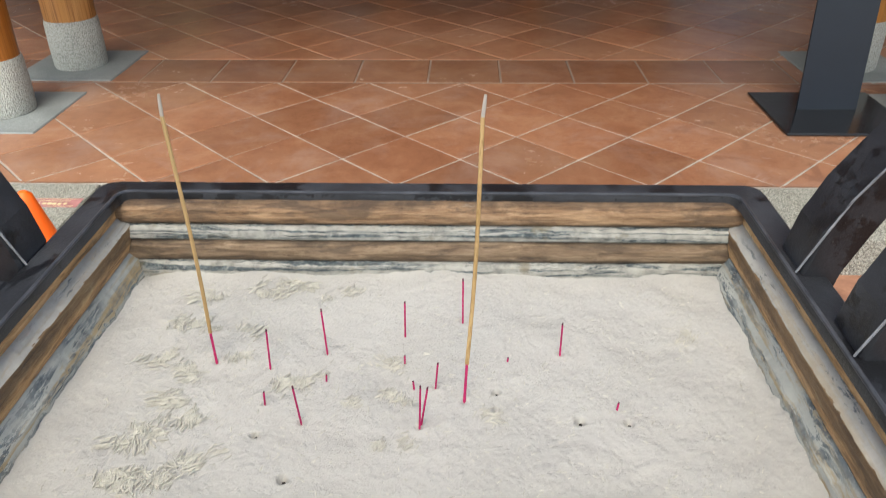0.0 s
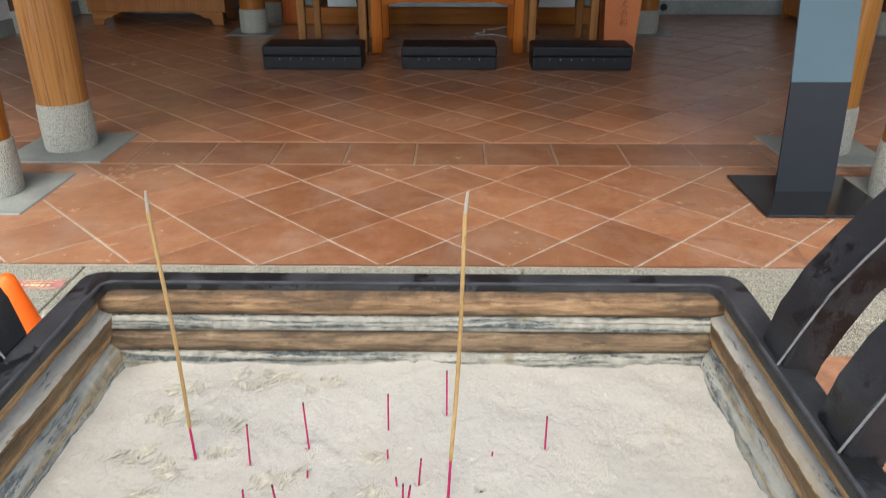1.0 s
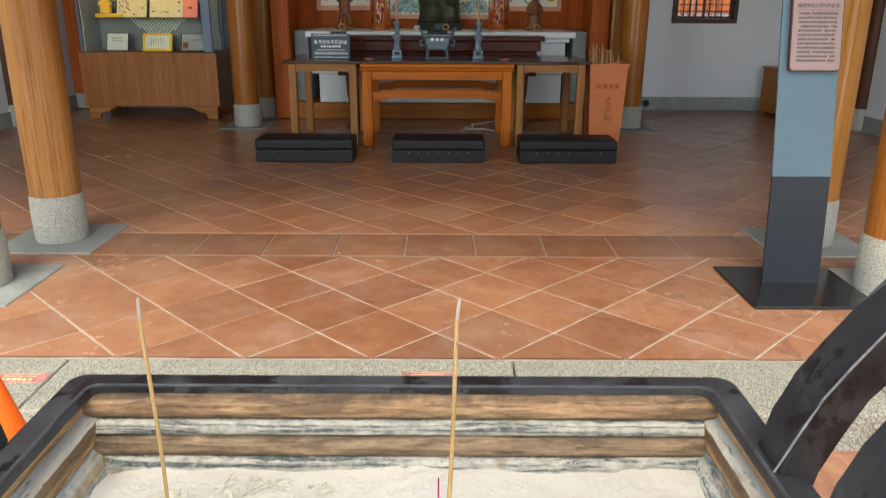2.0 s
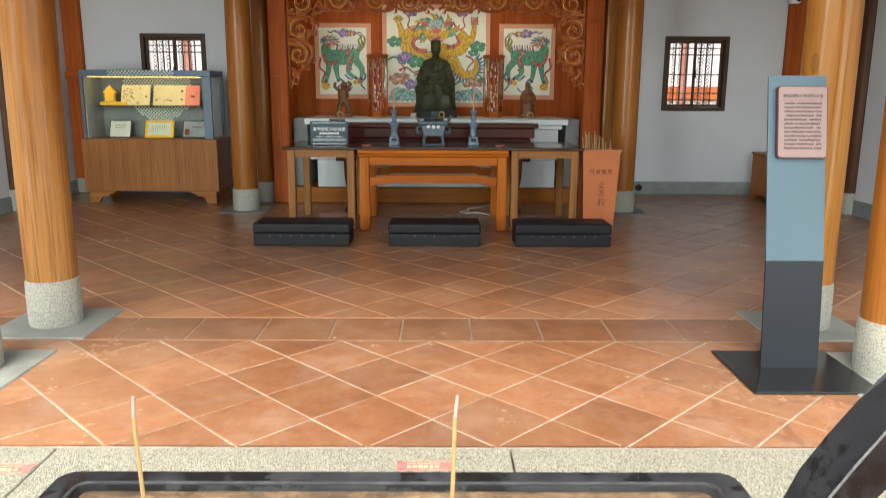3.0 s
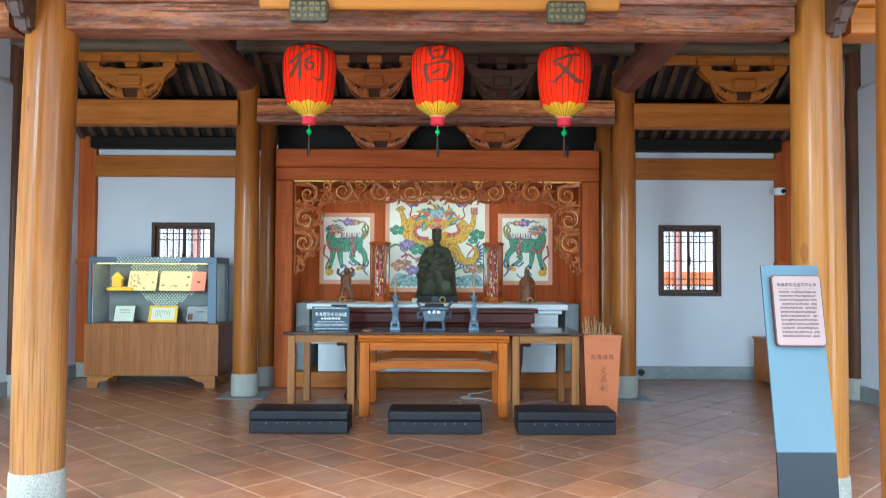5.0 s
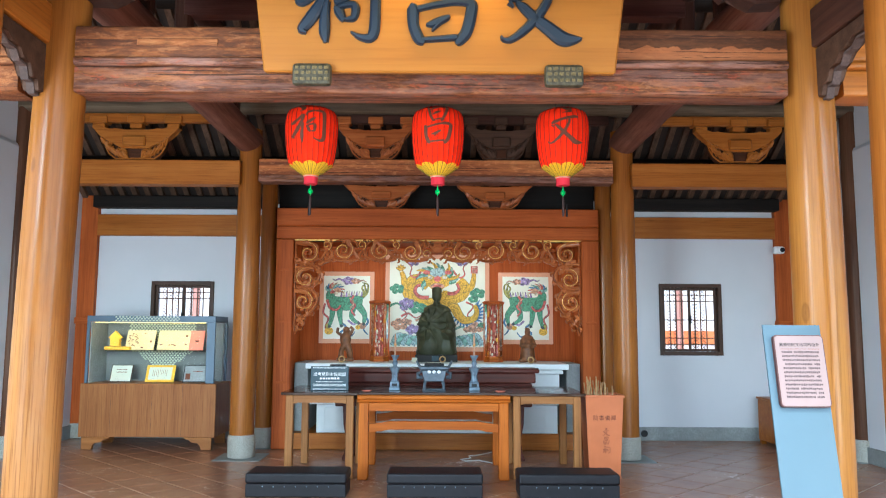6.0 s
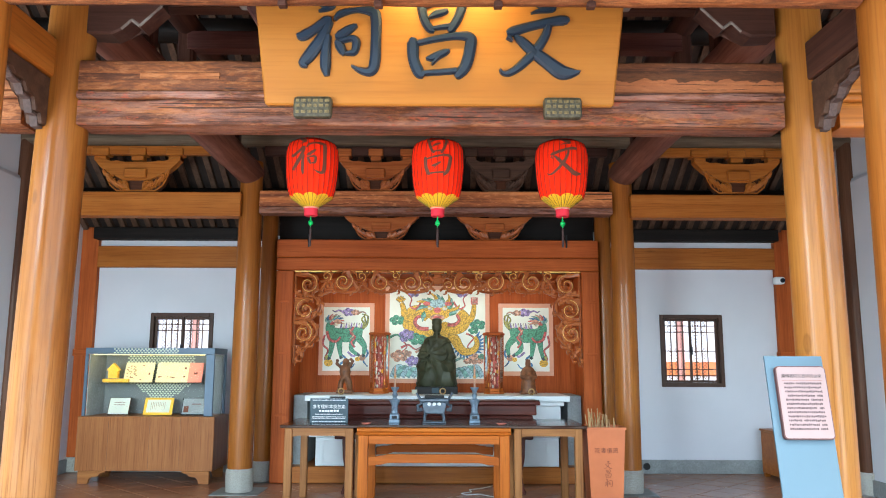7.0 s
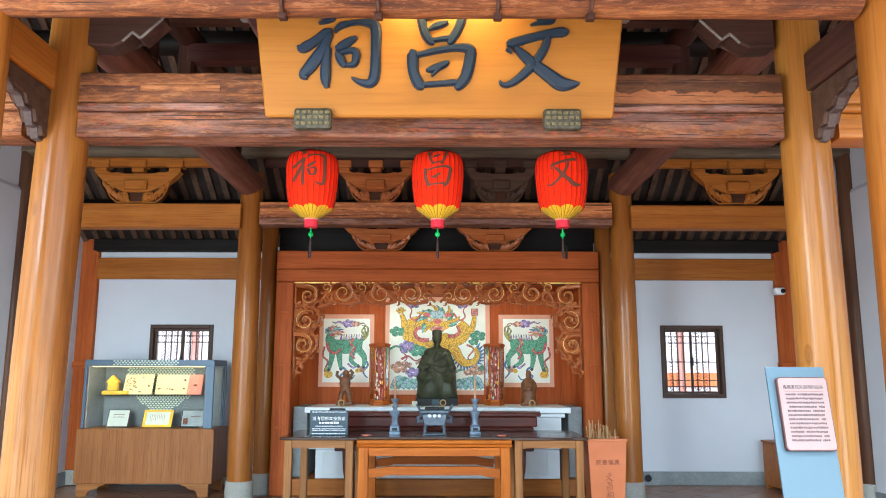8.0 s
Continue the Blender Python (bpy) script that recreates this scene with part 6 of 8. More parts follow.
# raised ends with a disc and a seal
limb(p, "golden_coil", P_YEL, [(-0.36, 0.88), (-0.45, 0.92), (-0.47, 1.02), (-0.5, 1.1)], 0.1, 0.055, y - 0.0016)
limb(p, "golden_coil", P_YEL, [(0.34, 0.86), (0.46, 0.88), (0.5, 0.98), (0.51, 1.08)], 0.1, 0.05, y - 0.0016)
for k in range(5):
    a = 0.5 + 0.55 * k
    limb(p, "claw", P_YEL, [(-0.51, 1.12), (-0.51 + 0.075 * math.cos(a), 1.125 + 0.075 * math.sin(a))], 0.045, 0.012, y - 0.002 - 0.0003 * k)
bm = bmesh.new()
box(bm, 0.465, 0.56, y - 0.0034, y - 0.0028, 1.08, 1.18)
seal = part("red_seal", bm, P_RED, p, "red square seal")
for z in (1.1, 1.13, 1.16):
    part("seal_line", boxed(0.48, 0.545, y - 0.0042, y - 0.0036, z - 0.006, z + 0.006), P_CREAM, seal)
# crest of tufts round the middle
for k in range(17):
    a = -0.5 + 4.15 * k / 16
    long = 0.2 + 0.03 * (k % 3)
    limb(p, "green_tuft", (P_GRN, P_TEAL, P_YEL)[k % 3], [(0.12 * math.cos(a), 1.0 + 0.08 * math.sin(a)), (long * math.cos(a + 0.1), 1.0 + long * 0.7 * math.sin(a + 0.1)), ((long + 0.07) * math.cos(a + 0.3), 1.0 + (long + 0.07) * 0.75 * math.sin(a + 0.3))], 0.07, 0.005, y - 0.004 - 0.00025 * k)
for k, (bx, bz, rx, rz, m) in enumerate(((0, 0.97, 0.17, 0.12, P_YEL), (0, 1.09, 0.12, 0.06, P_SKY), (-0.15, 1.09, 0.05, 0.03, P_RED), (0.15, 1.09, 0.05, 0.03, P_RED), (0.0, 1.0, 0.05, 0.04, P_RED), (-0.1, 1.02, 0.035, 0.024, P_CREAM), (0.1, 1.02, 0.035, 0.024, P_CREAM), (0, 0.9, 0.1, 0.04, P_ORG), (0, 0.9, 0.06, 0.02, P_RED))):
    bm = bmesh.new()
    blob(bm, bx, bz, rx, rz, y - 0.0095 - 0.0003 * k, 9, 0.06)
    part("bright_patch", bm, m, p)
for s in (-1, 1):
    limb(p, "red_ribbon", P_RED, [(s * 0.22, 1.12), (s * 0.3, 1.02), (s * 0.38, 1.06), (s * 0.36, 1.16), (s * 0.44, 1.24)], 0.024, 0.006, y - 0.0036, 0.0, 0.005)
    limb(p, "red_ribbon", P_RED, [(s * 0.4, 0.68), (s * 0.5, 0.62), (s * 0.42, 0.5), (s * 0.5, 0.42)], 0.022, 0.008, y + 0.0016, 0.0, 0.005)
    billow(p, P_PUR, s * 0.34, 1.24, 0.075, y + 0.0006)
for mat, spots in ((P_GRN, ((-0.56, 0.86, 0.085), (-0.28, 0.6, 0.1), (-0.16, 0.58, 0.07), (0.56, 0.8, 0.09), (0.5, 0.72, 0.06), (0.62, 0.36, 0.05))), (P_PUR, ((-0.42, 0.66, 0.09), (-0.34, 0.3, 0.085), (-0.46, 0.6, 0.05))), (P_ORG, ((-0.52, 0.37, 0.1), (-0.42, 0.4, 0.06), (0.54, 0.33, 0.09), (0.42, 0.3, 0.05)))):
    for bx, bz, r in spots:
        billow(p, mat, bx, bz, r, y - 0.0028)
for k, (bx, bz, m) in enumerate(((-0.66, 0.62, P_GRN), (-0.5, 0.48, P_RED), (-0.3, 0.42, P_ORG), (0.24, 0.3, P_TEAL))):
    limb(p, "trailing_wisp", m, [(bx, bz), (bx + 0.1, bz + 0.04), (bx + 0.2, bz - 0.02), (bx + 0.3, bz + 0.03)], 0.03, 0.005, y - 0.0022, 0.0, 0.005)


# ---- white altar ----
altar = thing("white_altar", "white painted altar with moulded edges on a wooden plinth", "altar", (0.025, SHRINE_Y, 0))
part("top_slab", boxed(-1.63, 1.63, -0.09, 0.95, 0.985, 1.055, 0.008), M_WHITE, altar)
part("upper_moulding", boxed(-1.565, 1.565, -0.05, 0.95, 0.93, 0.982, 0.015, 2), M_WHITE, altar)
part("waist", boxed(-1.52, 1.52, -0.02, 0.95, 0.62, 0.927, 0.006), M_WHITE, altar)
part("lower_moulding", boxed(-1.6, 1.6, -0.06, 0.95, 0.55, 0.617, 0.015, 2), M_WHITE, altar)
part("body", boxed(-1.49, 1.49, -0.03, 0.95, 0.205, 0.547, 0.006), M_WHITE, altar)
part("plinth", boxed(-1.78, 1.78, -0.04, 0.95, 0.004, 0.2, 0.006), M_PINE_X, altar, "pine plinth")
for x in (-1.25, -0.85, 0.9, 1.2):
    part("panel", boxed(x - 0.14, x + 0.14, -0.036, -0.031, 0.25, 0.51, 0.003), M_WHITE, altar)
for s in (-1, 1):
    part("side_ledge", boxed(min(s * 1.635, s * 1.81), max(s * 1.635, s * 1.81), 0.15, 0.95, 0.2, 1.05, 0.005), M_SKIRT, altar, "grey recessed side ledge")
part("name_strip", boxed(0.95, 1.25, -0.1, -0.093, 0.965, 1.01, 0.002), M_SIGN, altar, "small dark label strip")


def fused(bm, voxel, smooth=6):
    """Melts overlapping forms into one skin."""
    me = bpy.data.meshes.new("form")
    bm.to_mesh(me)
    bm.free()
    ob = bpy.data.objects.new("form", me)
    scene.collection.objects.link(ob)
    mod = ob.modifiers.new("melt", "REMESH")
    mod.mode, mod.voxel_size = "VOXEL", voxel
    soft = ob.modifiers.new("soften", "SMOOTH")
    soft.factor, soft.iterations = 0.5, smooth
    bpy.context.view_layer.update()
    done = bpy.data.meshes.new_from_object(ob.evaluated_get(bpy.context.evaluated_depsgraph_get()))
    bpy.data.objects.remove(ob)
    out = bmesh.new()
    out.from_mesh(done)
    return out


# seated statue
bm = bmesh.new()
lathe(bm, [(0.262, 0.0), (0.266, 0.06), (0.264, 0.18), (0.262, 0.27), (0.246, 0.36), (0.216, 0.44), (0.19, 0.52), (0.175, 0.585), (0.15, 0.628), (0.1, 0.652), (0.05, 0.668), (0.04, 0.72)], 40)
for v in bm.verts:
    v.co.y *= 0.62
ball(bm, (0, -0.03, 0.775), (0.067, 0.074, 0.086), 18)
lathe(bm, [(0.064, 0.815), (0.068, 0.83), (0.065, 0.868), (0.06, 0.886), (0.03, 0.892)], 18, cy=-0.02)
ball(bm, (0, -0.085, 0.772), (0.012, 0.015, 0.022), 8)
tube(bm, [(0, -0.075, 0.71), (0, -0.088, 0.68), (0, -0.1, 0.63)], [0.024, 0.018, 0.008], 10)
for s in (-1, 1):
    ball(bm, (s * 0.14, -0.1, 0.255), (0.118, 0.12, 0.1), 18)
    ball(bm, (s * 0.13, -0.1, 0.1), (0.125, 0.105, 0.2), 18)
    ball(bm, (s * 0.118, -0.02, 0.56), (0.068, 0.085, 0.08), 14)
    tube(bm, [(s * 0.145, -0.05, 0.53), (s * 0.195, -0.1, 0.39), (s * 0.16, -0.16, 0.31)], [0.06, 0.062, 0.05], 12)
ball(bm, (0, -0.11, 0.15), (0.15, 0.1, 0.22), 16)
tube(bm, [(-0.2, -0.06, 0.44), (-0.17, -0.14, 0.4), (-0.1, -0.185, 0.405)], [0.05, 0.045, 0.03], 10)
bm = fused(bm, 0.007, 4)
bm.normal_update()
for v in bm.verts:
    x, y, z = v.co
    if y < 0.06 and z < 0.6:
        dx, dz = x + 0.11, z - 0.42
        r, a = math.hypot(dx, dz), math.atan2(dz, dx)
        grow = min(1.0, max(0.0, (r - 0.04) / 0.12))
        fold = 1 - abs(math.sin(a * 5.5 + 2.2 * r + 0.5 * math.sin(r * 17)))
        v.co += v.normal * (0.02 * fold * fold - 0.006) * grow
    if 0.4 < z < 0.66 and y < 0:
        v.co += v.normal * 0.0025 * math.sin((x * 0.7 + z) * 60 + 3 * x)
statue = tagged(part("seated_statue", bm, M_BRONZE, smooth=True, at=(0.01, 10.2, 1.15)), "dark greenish bronze robed statue seated on the altar", "statue")
base = thing("statue_base", "black stone block under the statue", "pedestal", (0.01, 10.2, 1.055))
part("block", boxed(-0.275, 0.275, -0.22, 0.2, 0, 0.095, 0.006), M_BLACK, base)
part("nameplate", boxed(-0.06, 0.03, -0.226, -0.221, 0.015, 0.08, 0.001), M_SIGN, base)


def figurine(x, tall, kind, label):
    bm = bmesh.new()
    if kind == 0:
        tube(bm, [(-0.06, 0, 0), (-0.05, 0, 0.12), (0.0, 0, 0.2)], [0.04, 0.035, 0.05], 8)
        tube(bm, [(0.07, 0, 0), (0.06, -0.01, 0.1), (0.02, 0, 0.2)], [0.035, 0.045, 0.05], 8)
        ball(bm, (0.0, 0, 0.26), (0.075, 0.055, 0.1), 12)
        ball(bm, (0.01, -0.01, 0.385), (0.045, 0.045, 0.05), 12)
        tube(bm, [(-0.06, 0, 0.32), (-0.11, 0, 0.36), (-0.1, 0, 0.42)], 0.022, 8)
        tube(bm, [(0.06, 0, 0.32), (0.1, 0, 0.4), (0.06, 0, 0.43)], 0.022, 8)
    else:
        lathe(bm, [(0.1, 0), (0.095, 0.1), (0.08, 0.22), (0.06, 0.3)], 14)
        ball(bm, (0, 0, 0.28), (0.085, 0.06, 0.06), 12)
        ball(bm, (0, 0, 0.36), (0.036, 0.038, 0.045), 12)
        tube(bm, [(0, 0, 0.37), (0, 0, 0.43)], [0.04, 0.028], 8)
        tube(bm, [(-0.07, 0, 0.27), (-0.09, -0.04, 0.2), (0, -0.08, 0.2)], 0.03, 8)
        tube(bm, [(0.07, 0, 0.27), (0.09, -0.04, 0.2), (0, -0.08, 0.2)], 0.03, 8)
    box(bm, -0.11, 0.11, -0.07, 0.07, -0.02, 0.02)
    tagged(part("figurine", fused(bm, 0.008, 2), M_FIGURE, smooth=True, at=(x, 10.1, 1.077)), label, "figurine")
    ring = thing("woven_ring", "small pale woven ring leaning before a figurine", "ring", (x, 9.75, 1.056), "woven rings")
    bm = tube(bmesh.new(), [(0.035 * math.cos(a), 0, 0.042 + 0.035 * math.sin(a)) for a in [0.42 * i for i in range(16)]], 0.008, 6)
    part("hoop", bm, M_STICK, ring, smooth=True)


figurine(-1.19, 0.45, 0, "carved brown wooden figurine with raised arms on the altar")
figurine(1.21, 0.45, 1, "carved brown wooden figurine standing on the altar")
card = thing("paper_card", "small white card standing on the altar", "card", (-0.27, 9.85, 1.056))
part("card", boxed(-0.035, 0.035, -0.004, 0.004, 0, 0.06), M_PAPERW, card)
ring = thing("woven_ring", "small pale woven ring leaning on the statue base", "ring", (0.09, 9.85, 1.056), "woven rings")
part("hoop", tube(bmesh.new(), [(0.035 * math.cos(a), 0, 0.042 + 0.035 * math.sin(a)) for a in [0.42 * i for i in range(16)]], 0.008, 6), M_STICK, ring, smooth=True)


def incense_tower(x):
    """A colourful spiralling column in a hexagonal glass case."""
    t = thing("glass_case_pillar", "hexagonal wooden case with glass round a bright ornamental pillar", "ornament case", (x, 10.15, 1.056), "ornament cases")
    part("foot", lathe(bmesh.new(), [(0.13, 0), (0.13, 0.03), (0.115, 0.04), (0.115, 0.07)], 6), M_TABLE, t)
    part("roof", lathe(bmesh.new(), [(0.14, 0.76), (0.148, 0.785), (0.12, 0.8)], 6), M_SHR_X, t)
    for k in range(6):
        a = math.pi / 3 * k
        part("post", tube(bmesh.new(), [(0.125 * math.cos(a), 0.125 * math.sin(a), 0.06), (0.125 * math.cos(a), 0.125 * math.sin(a), 0.77)], 0.008, 5), M_SHR_Z, t)
    bm = lathe(bmesh.new(), [(0.117, 0.07), (0.117, 0.76)], 6, cap=False)
    part("glass", bm, M_GLASS, t).visible_shadow = False
    part("core", lathe(bmesh.new(), [(0.05, 0.07), (0.05, 0.68), (0.03, 0.74)], 14), M_CORE, t, "dark red core")
    for k, m in enumerate((P_ORG, M_PAPERW, M_YELLOW, P_RED, M_PICEDGE)):
        r = random.Random(k + 5)
        bm = bmesh.new()
        for j in range(26):
            a, z = r.uniform(0, 6.28), r.uniform(0.09, 0.72)
            ball(bm, (0.058 * math.cos(a), 0.058 * math.sin(a), z), (r.uniform(0.006, 0.016), r.uniform(0.008, 0.018), r.uniform(0.012, 0.04)), 6)
        part("ornament", bm, m, t, "clustered bright ornaments", smooth=True)


incense_tower(-0.745)
incense_tower(0.765)


# ---- long dark red altar table ----
t = thing("altar_table", "long dark red lacquered altar table with moulded apron", "table", (-0.01, 8.95, 0))
part("top", boxed(-1.2, 1.2, -0.2, 0.25, 0.985, 1.03, 0.01), M_RED, t)
part("frieze", boxed(-1.16, 1.16, -0.17, 0.22, 0.87, 0.982, 0.012, 2), M_RED, t)
part("apron", boxed(-1.12, 1.12, -0.16, 0.2, 0.6, 0.866, 0.01), M_RED, t)
part("lower_rail", boxed(-1.12, 1.12, -0.18, 0.22, 0.74, 0.78, 0.012, 2), M_RED, t)
for sx in (-1, 1):
    for y in (-0.13, 0.18):
        out = [(0, 0.62), (0.1, 0.62), (0.09, 0.4), (0.05, 0.22), (0.07, 0.08), (0.1, 0.03), (0.1, 0.0), (-0.02, 0.0), (-0.02, 0.06), (-0.01, 0.3)]
        part("leg", prism(bmesh.new(), [(sx * (0.93 + a), z + 0.004) for a, z in out], "y", y - 0.04, y + 0.04, 0.006), M_RED, t)


# ---- offering tables ----
t = thing("offering_table", "orange-brown varnished wooden offering table with moulded edge", "table", (0.0, 8.12, 0))
part("tabletop", boxed(-0.745, 0.745, -0.475, 0.475, 0.826, 0.85, 0.004), M_TOP, t, "dark glossy top")
prof = [(-0.475, 0.824), (-0.49, 0.815), (-0.488, 0.79), (-0.47, 0.775), (-0.482, 0.757), (-0.465, 0.75), (0.465, 0.75), (0.482, 0.757), (0.47, 0.775), (0.488, 0.79), (0.49, 0.815), (0.475, 0.824)]
part("edge_moulding", prism(bmesh.new(), prof, "x", -0.755, 0.755), M_TABLE, t)
out = [(-0.64, 0.748), (0.64, 0.748), (0.64, 0.66), (0.62, 0.672), (-0.62, 0.672), (-0.64, 0.66)]
for y in (-0.47, 0.43):
    part("apron", prism(bmesh.new(), out, "y", y, y + 0.04, 0.004), M_TABLE, t)
    so = [(-0.64, 0.575), (-0.5, 0.575), (-0.44, 0.567), (0.44, 0.567), (0.5, 0.575), (0.64, 0.575), (0.64, 0.5), (0.53, 0.49), (0.46, 0.505), (-0.46, 0.505), (-0.53, 0.49), (-0.64, 0.5)]
    so = [(-0.64, 0.545), (-0.52, 0.55), (-0.45, 0.57), (0.45, 0.57), (0.52, 0.55), (0.64, 0.545), (0.64, 0.46), (0.52, 0.47), (0.45, 0.492), (-0.45, 0.492), (-0.52, 0.47), (-0.64, 0.46)]
    part("stretcher", prism(bmesh.new(), so, "y", y, y + 0.04, 0.004), M_TABLE, t)
for sx in (-1, 1):
    for y in (-0.425, 0.425):
        lo = [(0.0, 0.748), (0.1, 0.748), (0.1, 0.12), (0.105, 0.09), (0.105, 0.0), (0.01, 0.0), (0.0, 0.03), (0.0, 0.1), (0.008, 0.13), (0.008, 0.6)]
        part("leg", prism(bmesh.new(), [(sx * (0.64 + a), z + 0.003) for a, z in lo], "y", y - 0.05, y + 0.05, 0.008), M_TABLE_Z, t)
    part("side_apron", boxed(min(sx * 0.69, sx * 0.73), max(sx * 0.69, sx * 0.73), -0.37, 0.37, 0.66, 0.748), M_TABLE, t)


def side_table(x):
    t = thing("side_table", "plain brown wooden side table with a dark glossy top", "table", (x, 8.12, 0), "side tables")
    part("tabletop", boxed(-0.385, 0.385, -0.44, 0.55, 0.815, 0.843, 0.005), M_TOP, t, "dark glossy top")
    for y in (-0.415, 0.48):
        out = [(-0.34, 0.813), (0.34, 0.813), (0.34, 0.73), (0.25, 0.73), (0.22, 0.742), (-0.22, 0.742), (-0.25, 0.73), (-0.34, 0.73)]
        part("apron", prism(bmesh.new(), out, "y", y, y + 0.03, 0.003), M_SIDE_X, t)
        for sx in (-1, 1):
            part("leg", boxed(min(sx * 0.262, sx * 0.338), max(sx * 0.262, sx * 0.338), y - 0.012, y + 0.058, 0.003, 0.812, 0.006), M_SIDE_Z, t)
    for sx in (-1, 1):
        part("side_apron", boxed(min(sx * 0.29, sx * 0.32), max(sx * 0.29, sx * 0.32), -0.355, 0.467, 0.735, 0.812), M_SIDE_X, t)


side_table(-1.134)
side_table(1.127)


# ---- things on the tables ----
def candlestick(x):
    t = thing("candlestick", "stepped pewter candlestick with a thin ornate candle", "candlestick", (x, 7.95, 0.851), "candlesticks")
    bm = bmesh.new()
    box(bm, -0.055, 0.055, -0.055, 0.055, 0, 0.03, 0.004)
    box(bm, -0.048, 0.048, -0.048, 0.048, 0.03, 0.085, 0.006)
    lathe(bm, [(0.046, 0.085), (0.036, 0.1), (0.031, 0.13), (0.034, 0.145), (0.03, 0.155), (0.04, 0.19), (0.055, 0.218), (0.057, 0.23), (0.03, 0.236), (0.019, 0.252), (0.031, 0.276), (0.019, 0.298), (0.022, 0.312), (0.04, 0.342), (0.044, 0.356)], 8)
    part("stand", bm, M_PEWTER, t)
    part("foot_panel", boxed(-0.026, 0.026, -0.0505, -0.0485, 0.04, 0.07), M_BLACK, t, "dark inset")
    part("candle", tube(bmesh.new(), [(0, 0, 0.35), (0, 0, 0.43)], 0.01, 8), M_CANDLE, t, "rose slim candle")
    part("candle_ornament", lathe(bmesh.new(), [(0.009, 0.43), (0.013, 0.46), (0.009, 0.5), (0.012, 0.53), (0.003, 0.58)], 8), M_CANDLE, t, "rose and gold ornament")
    part("gold_band", lathe(bmesh.new(), [(0.0145, 0.455), (0.0145, 0.47)], 8), M_GOLD, t)


candlestick(-0.405)
candlestick(0.412)

t = thing("small_censer", "pewter square censer with curling handles on four legs", "censer", (0.0, 7.95, 0.851))
bm = bmesh.new()
vs = [(-0.1, 0.09), (0.1, 0.09), (0.115, 0.16), (0.13, 0.21), (-0.13, 0.21), (-0.115, 0.16)]
prism(bm, vs, "y", -0.085, 0.085, 0.01)
part("bowl", bm, M_PEWTER_DARK, t)
part("rim", boxed(-0.145, 0.145, -0.1, 0.1, 0.212, 0.245, 0.008), M_PEWTER_DARK, t)
part("lid", boxed(-0.1, 0.1, -0.06, 0.06, 0.246, 0.272, 0.006), M_BLACK, t)
for x in (-0.05, 0.0, 0.05):
    part("boss", ball(bmesh.new(), (x, -0.1, 0.19), (0.02, 0.012, 0.018), 8), M_CHALK, t, "pale round boss")
for sx in (-1, 1):
    part("handle", tube(bmesh.new(), [(sx * 0.12, 0, 0.13), (sx * 0.165, 0, 0.13), (sx * 0.17, 0, 0.17), (sx * 0.13, 0, 0.19), (sx * 0.15, 0, 0.24), (sx * 0.185, 0, 0.3)], [0.018, 0.026, 0.018, 0.016, 0.014, 0.011], 8), M_PEWTER_DARK, t, smooth=True)
    for y in (-0.06, 0.06):
        part("leg", tube(bmesh.new(), [(sx * 0.085, y, 0.1), (sx * 0.1, y, 0.05), (sx * 0.095, y, 0.0)], [0.022, 0.014, 0.018], 8), M_PEWTER_DARK, t)
part("base_plate", boxed(-0.12, 0.12, -0.08, 0.08, 0.0, 0.016, 0.004), M_PEWTER_DARK, t)

t = thing("notice_stand", "dark teal notice board with white writing on the side table", "sign", (-1.075, 7.95, 0.844))
part("board", boxed(-0.195, 0.195, -0.012, 0.012, 0.0, 0.245, 0.004), M_SIGN, t)
part("top_clip", boxed(0.0, 0.16, 0.0, 0.04, 0.246, 0.265, 0.003), M_BLACK, t)
part("foot", boxed(-0.15, 0.15, 0.014, 0.09, 0.0, 0.02, 0.004), M_BLACK, t)
part("writing", letters("准考證影本投放處", 0.042, 0.0008), M_CHALK, t, "white heading", at=(0, -0.0135, 0.165))
wr = random.Random(3)
for z, w, h in ((0.122, 0.1, 0.011), (0.088, 0.14, 0.004), (0.229, 0.17, 0.005), (0.062, 0.17, 0.004), (0.048, 0.17, 0.004), (0.014, 0.17, 0.005)):
    x = -w
    while x < w:
        step = wr.uniform(1.4, 3.0) * h
        part("writing_bar", boxed(x, min(w, x + step), -0.0142, -0.0126, z - h * wr.uniform(0.6, 1), z + h * wr.uniform(0.6, 1)), M_CHALK, t, "row of small white writing")
        x += step + h * 0.7
for x in (-0.67, 0.665):
    dish = thing("offering_dish", "small coral dish on the offering table", "dish", (x, 7.7, 0.851), "offering dishes")
    part("dish", lathe(bmesh.new(), [(0.03, 0), (0.05, 0.012), (0.052, 0.016), (0.03, 0.01)], 16), M_PAPERR, dish, smooth=True)

# ---- coral incense bin ----
t = thing("incense_bin", "tall coral painted box for incense with handwritten brown characters", "bin", (1.712, 7.92, 0))
bm = bmesh.new()
bot, top = [(-0.155, -0.13), (0.155, -0.13), (0.155, 0.13), (-0.155, 0.13)], [(-0.19, -0.16), (0.19, -0.16), (0.19, 0.16), (-0.19, 0.16)]
lo = [bm.verts.new((x, y, 0.03)) for x, y in bot]
hi = [bm.verts.new((x, y, 0.81)) for x, y in top]
ins = [bm.verts.new((x * 0.92, y * 0.92, 0.81)) for x, y in top]
inb = [bm.verts.new((x * 0.92, y * 0.92, 0.55)) for x, y in bot]
bm.faces.new(lo)
for i in range(4):
    j = (i + 1) % 4
    bm.faces.new((lo[i], lo[j], hi[j], hi[i]))
    bm.faces.new((hi[i], hi[j], ins[j], ins[i]))
    bm.faces.new((ins[i], ins[j], inb[j], inb[i]))
bm.faces.new(inb)
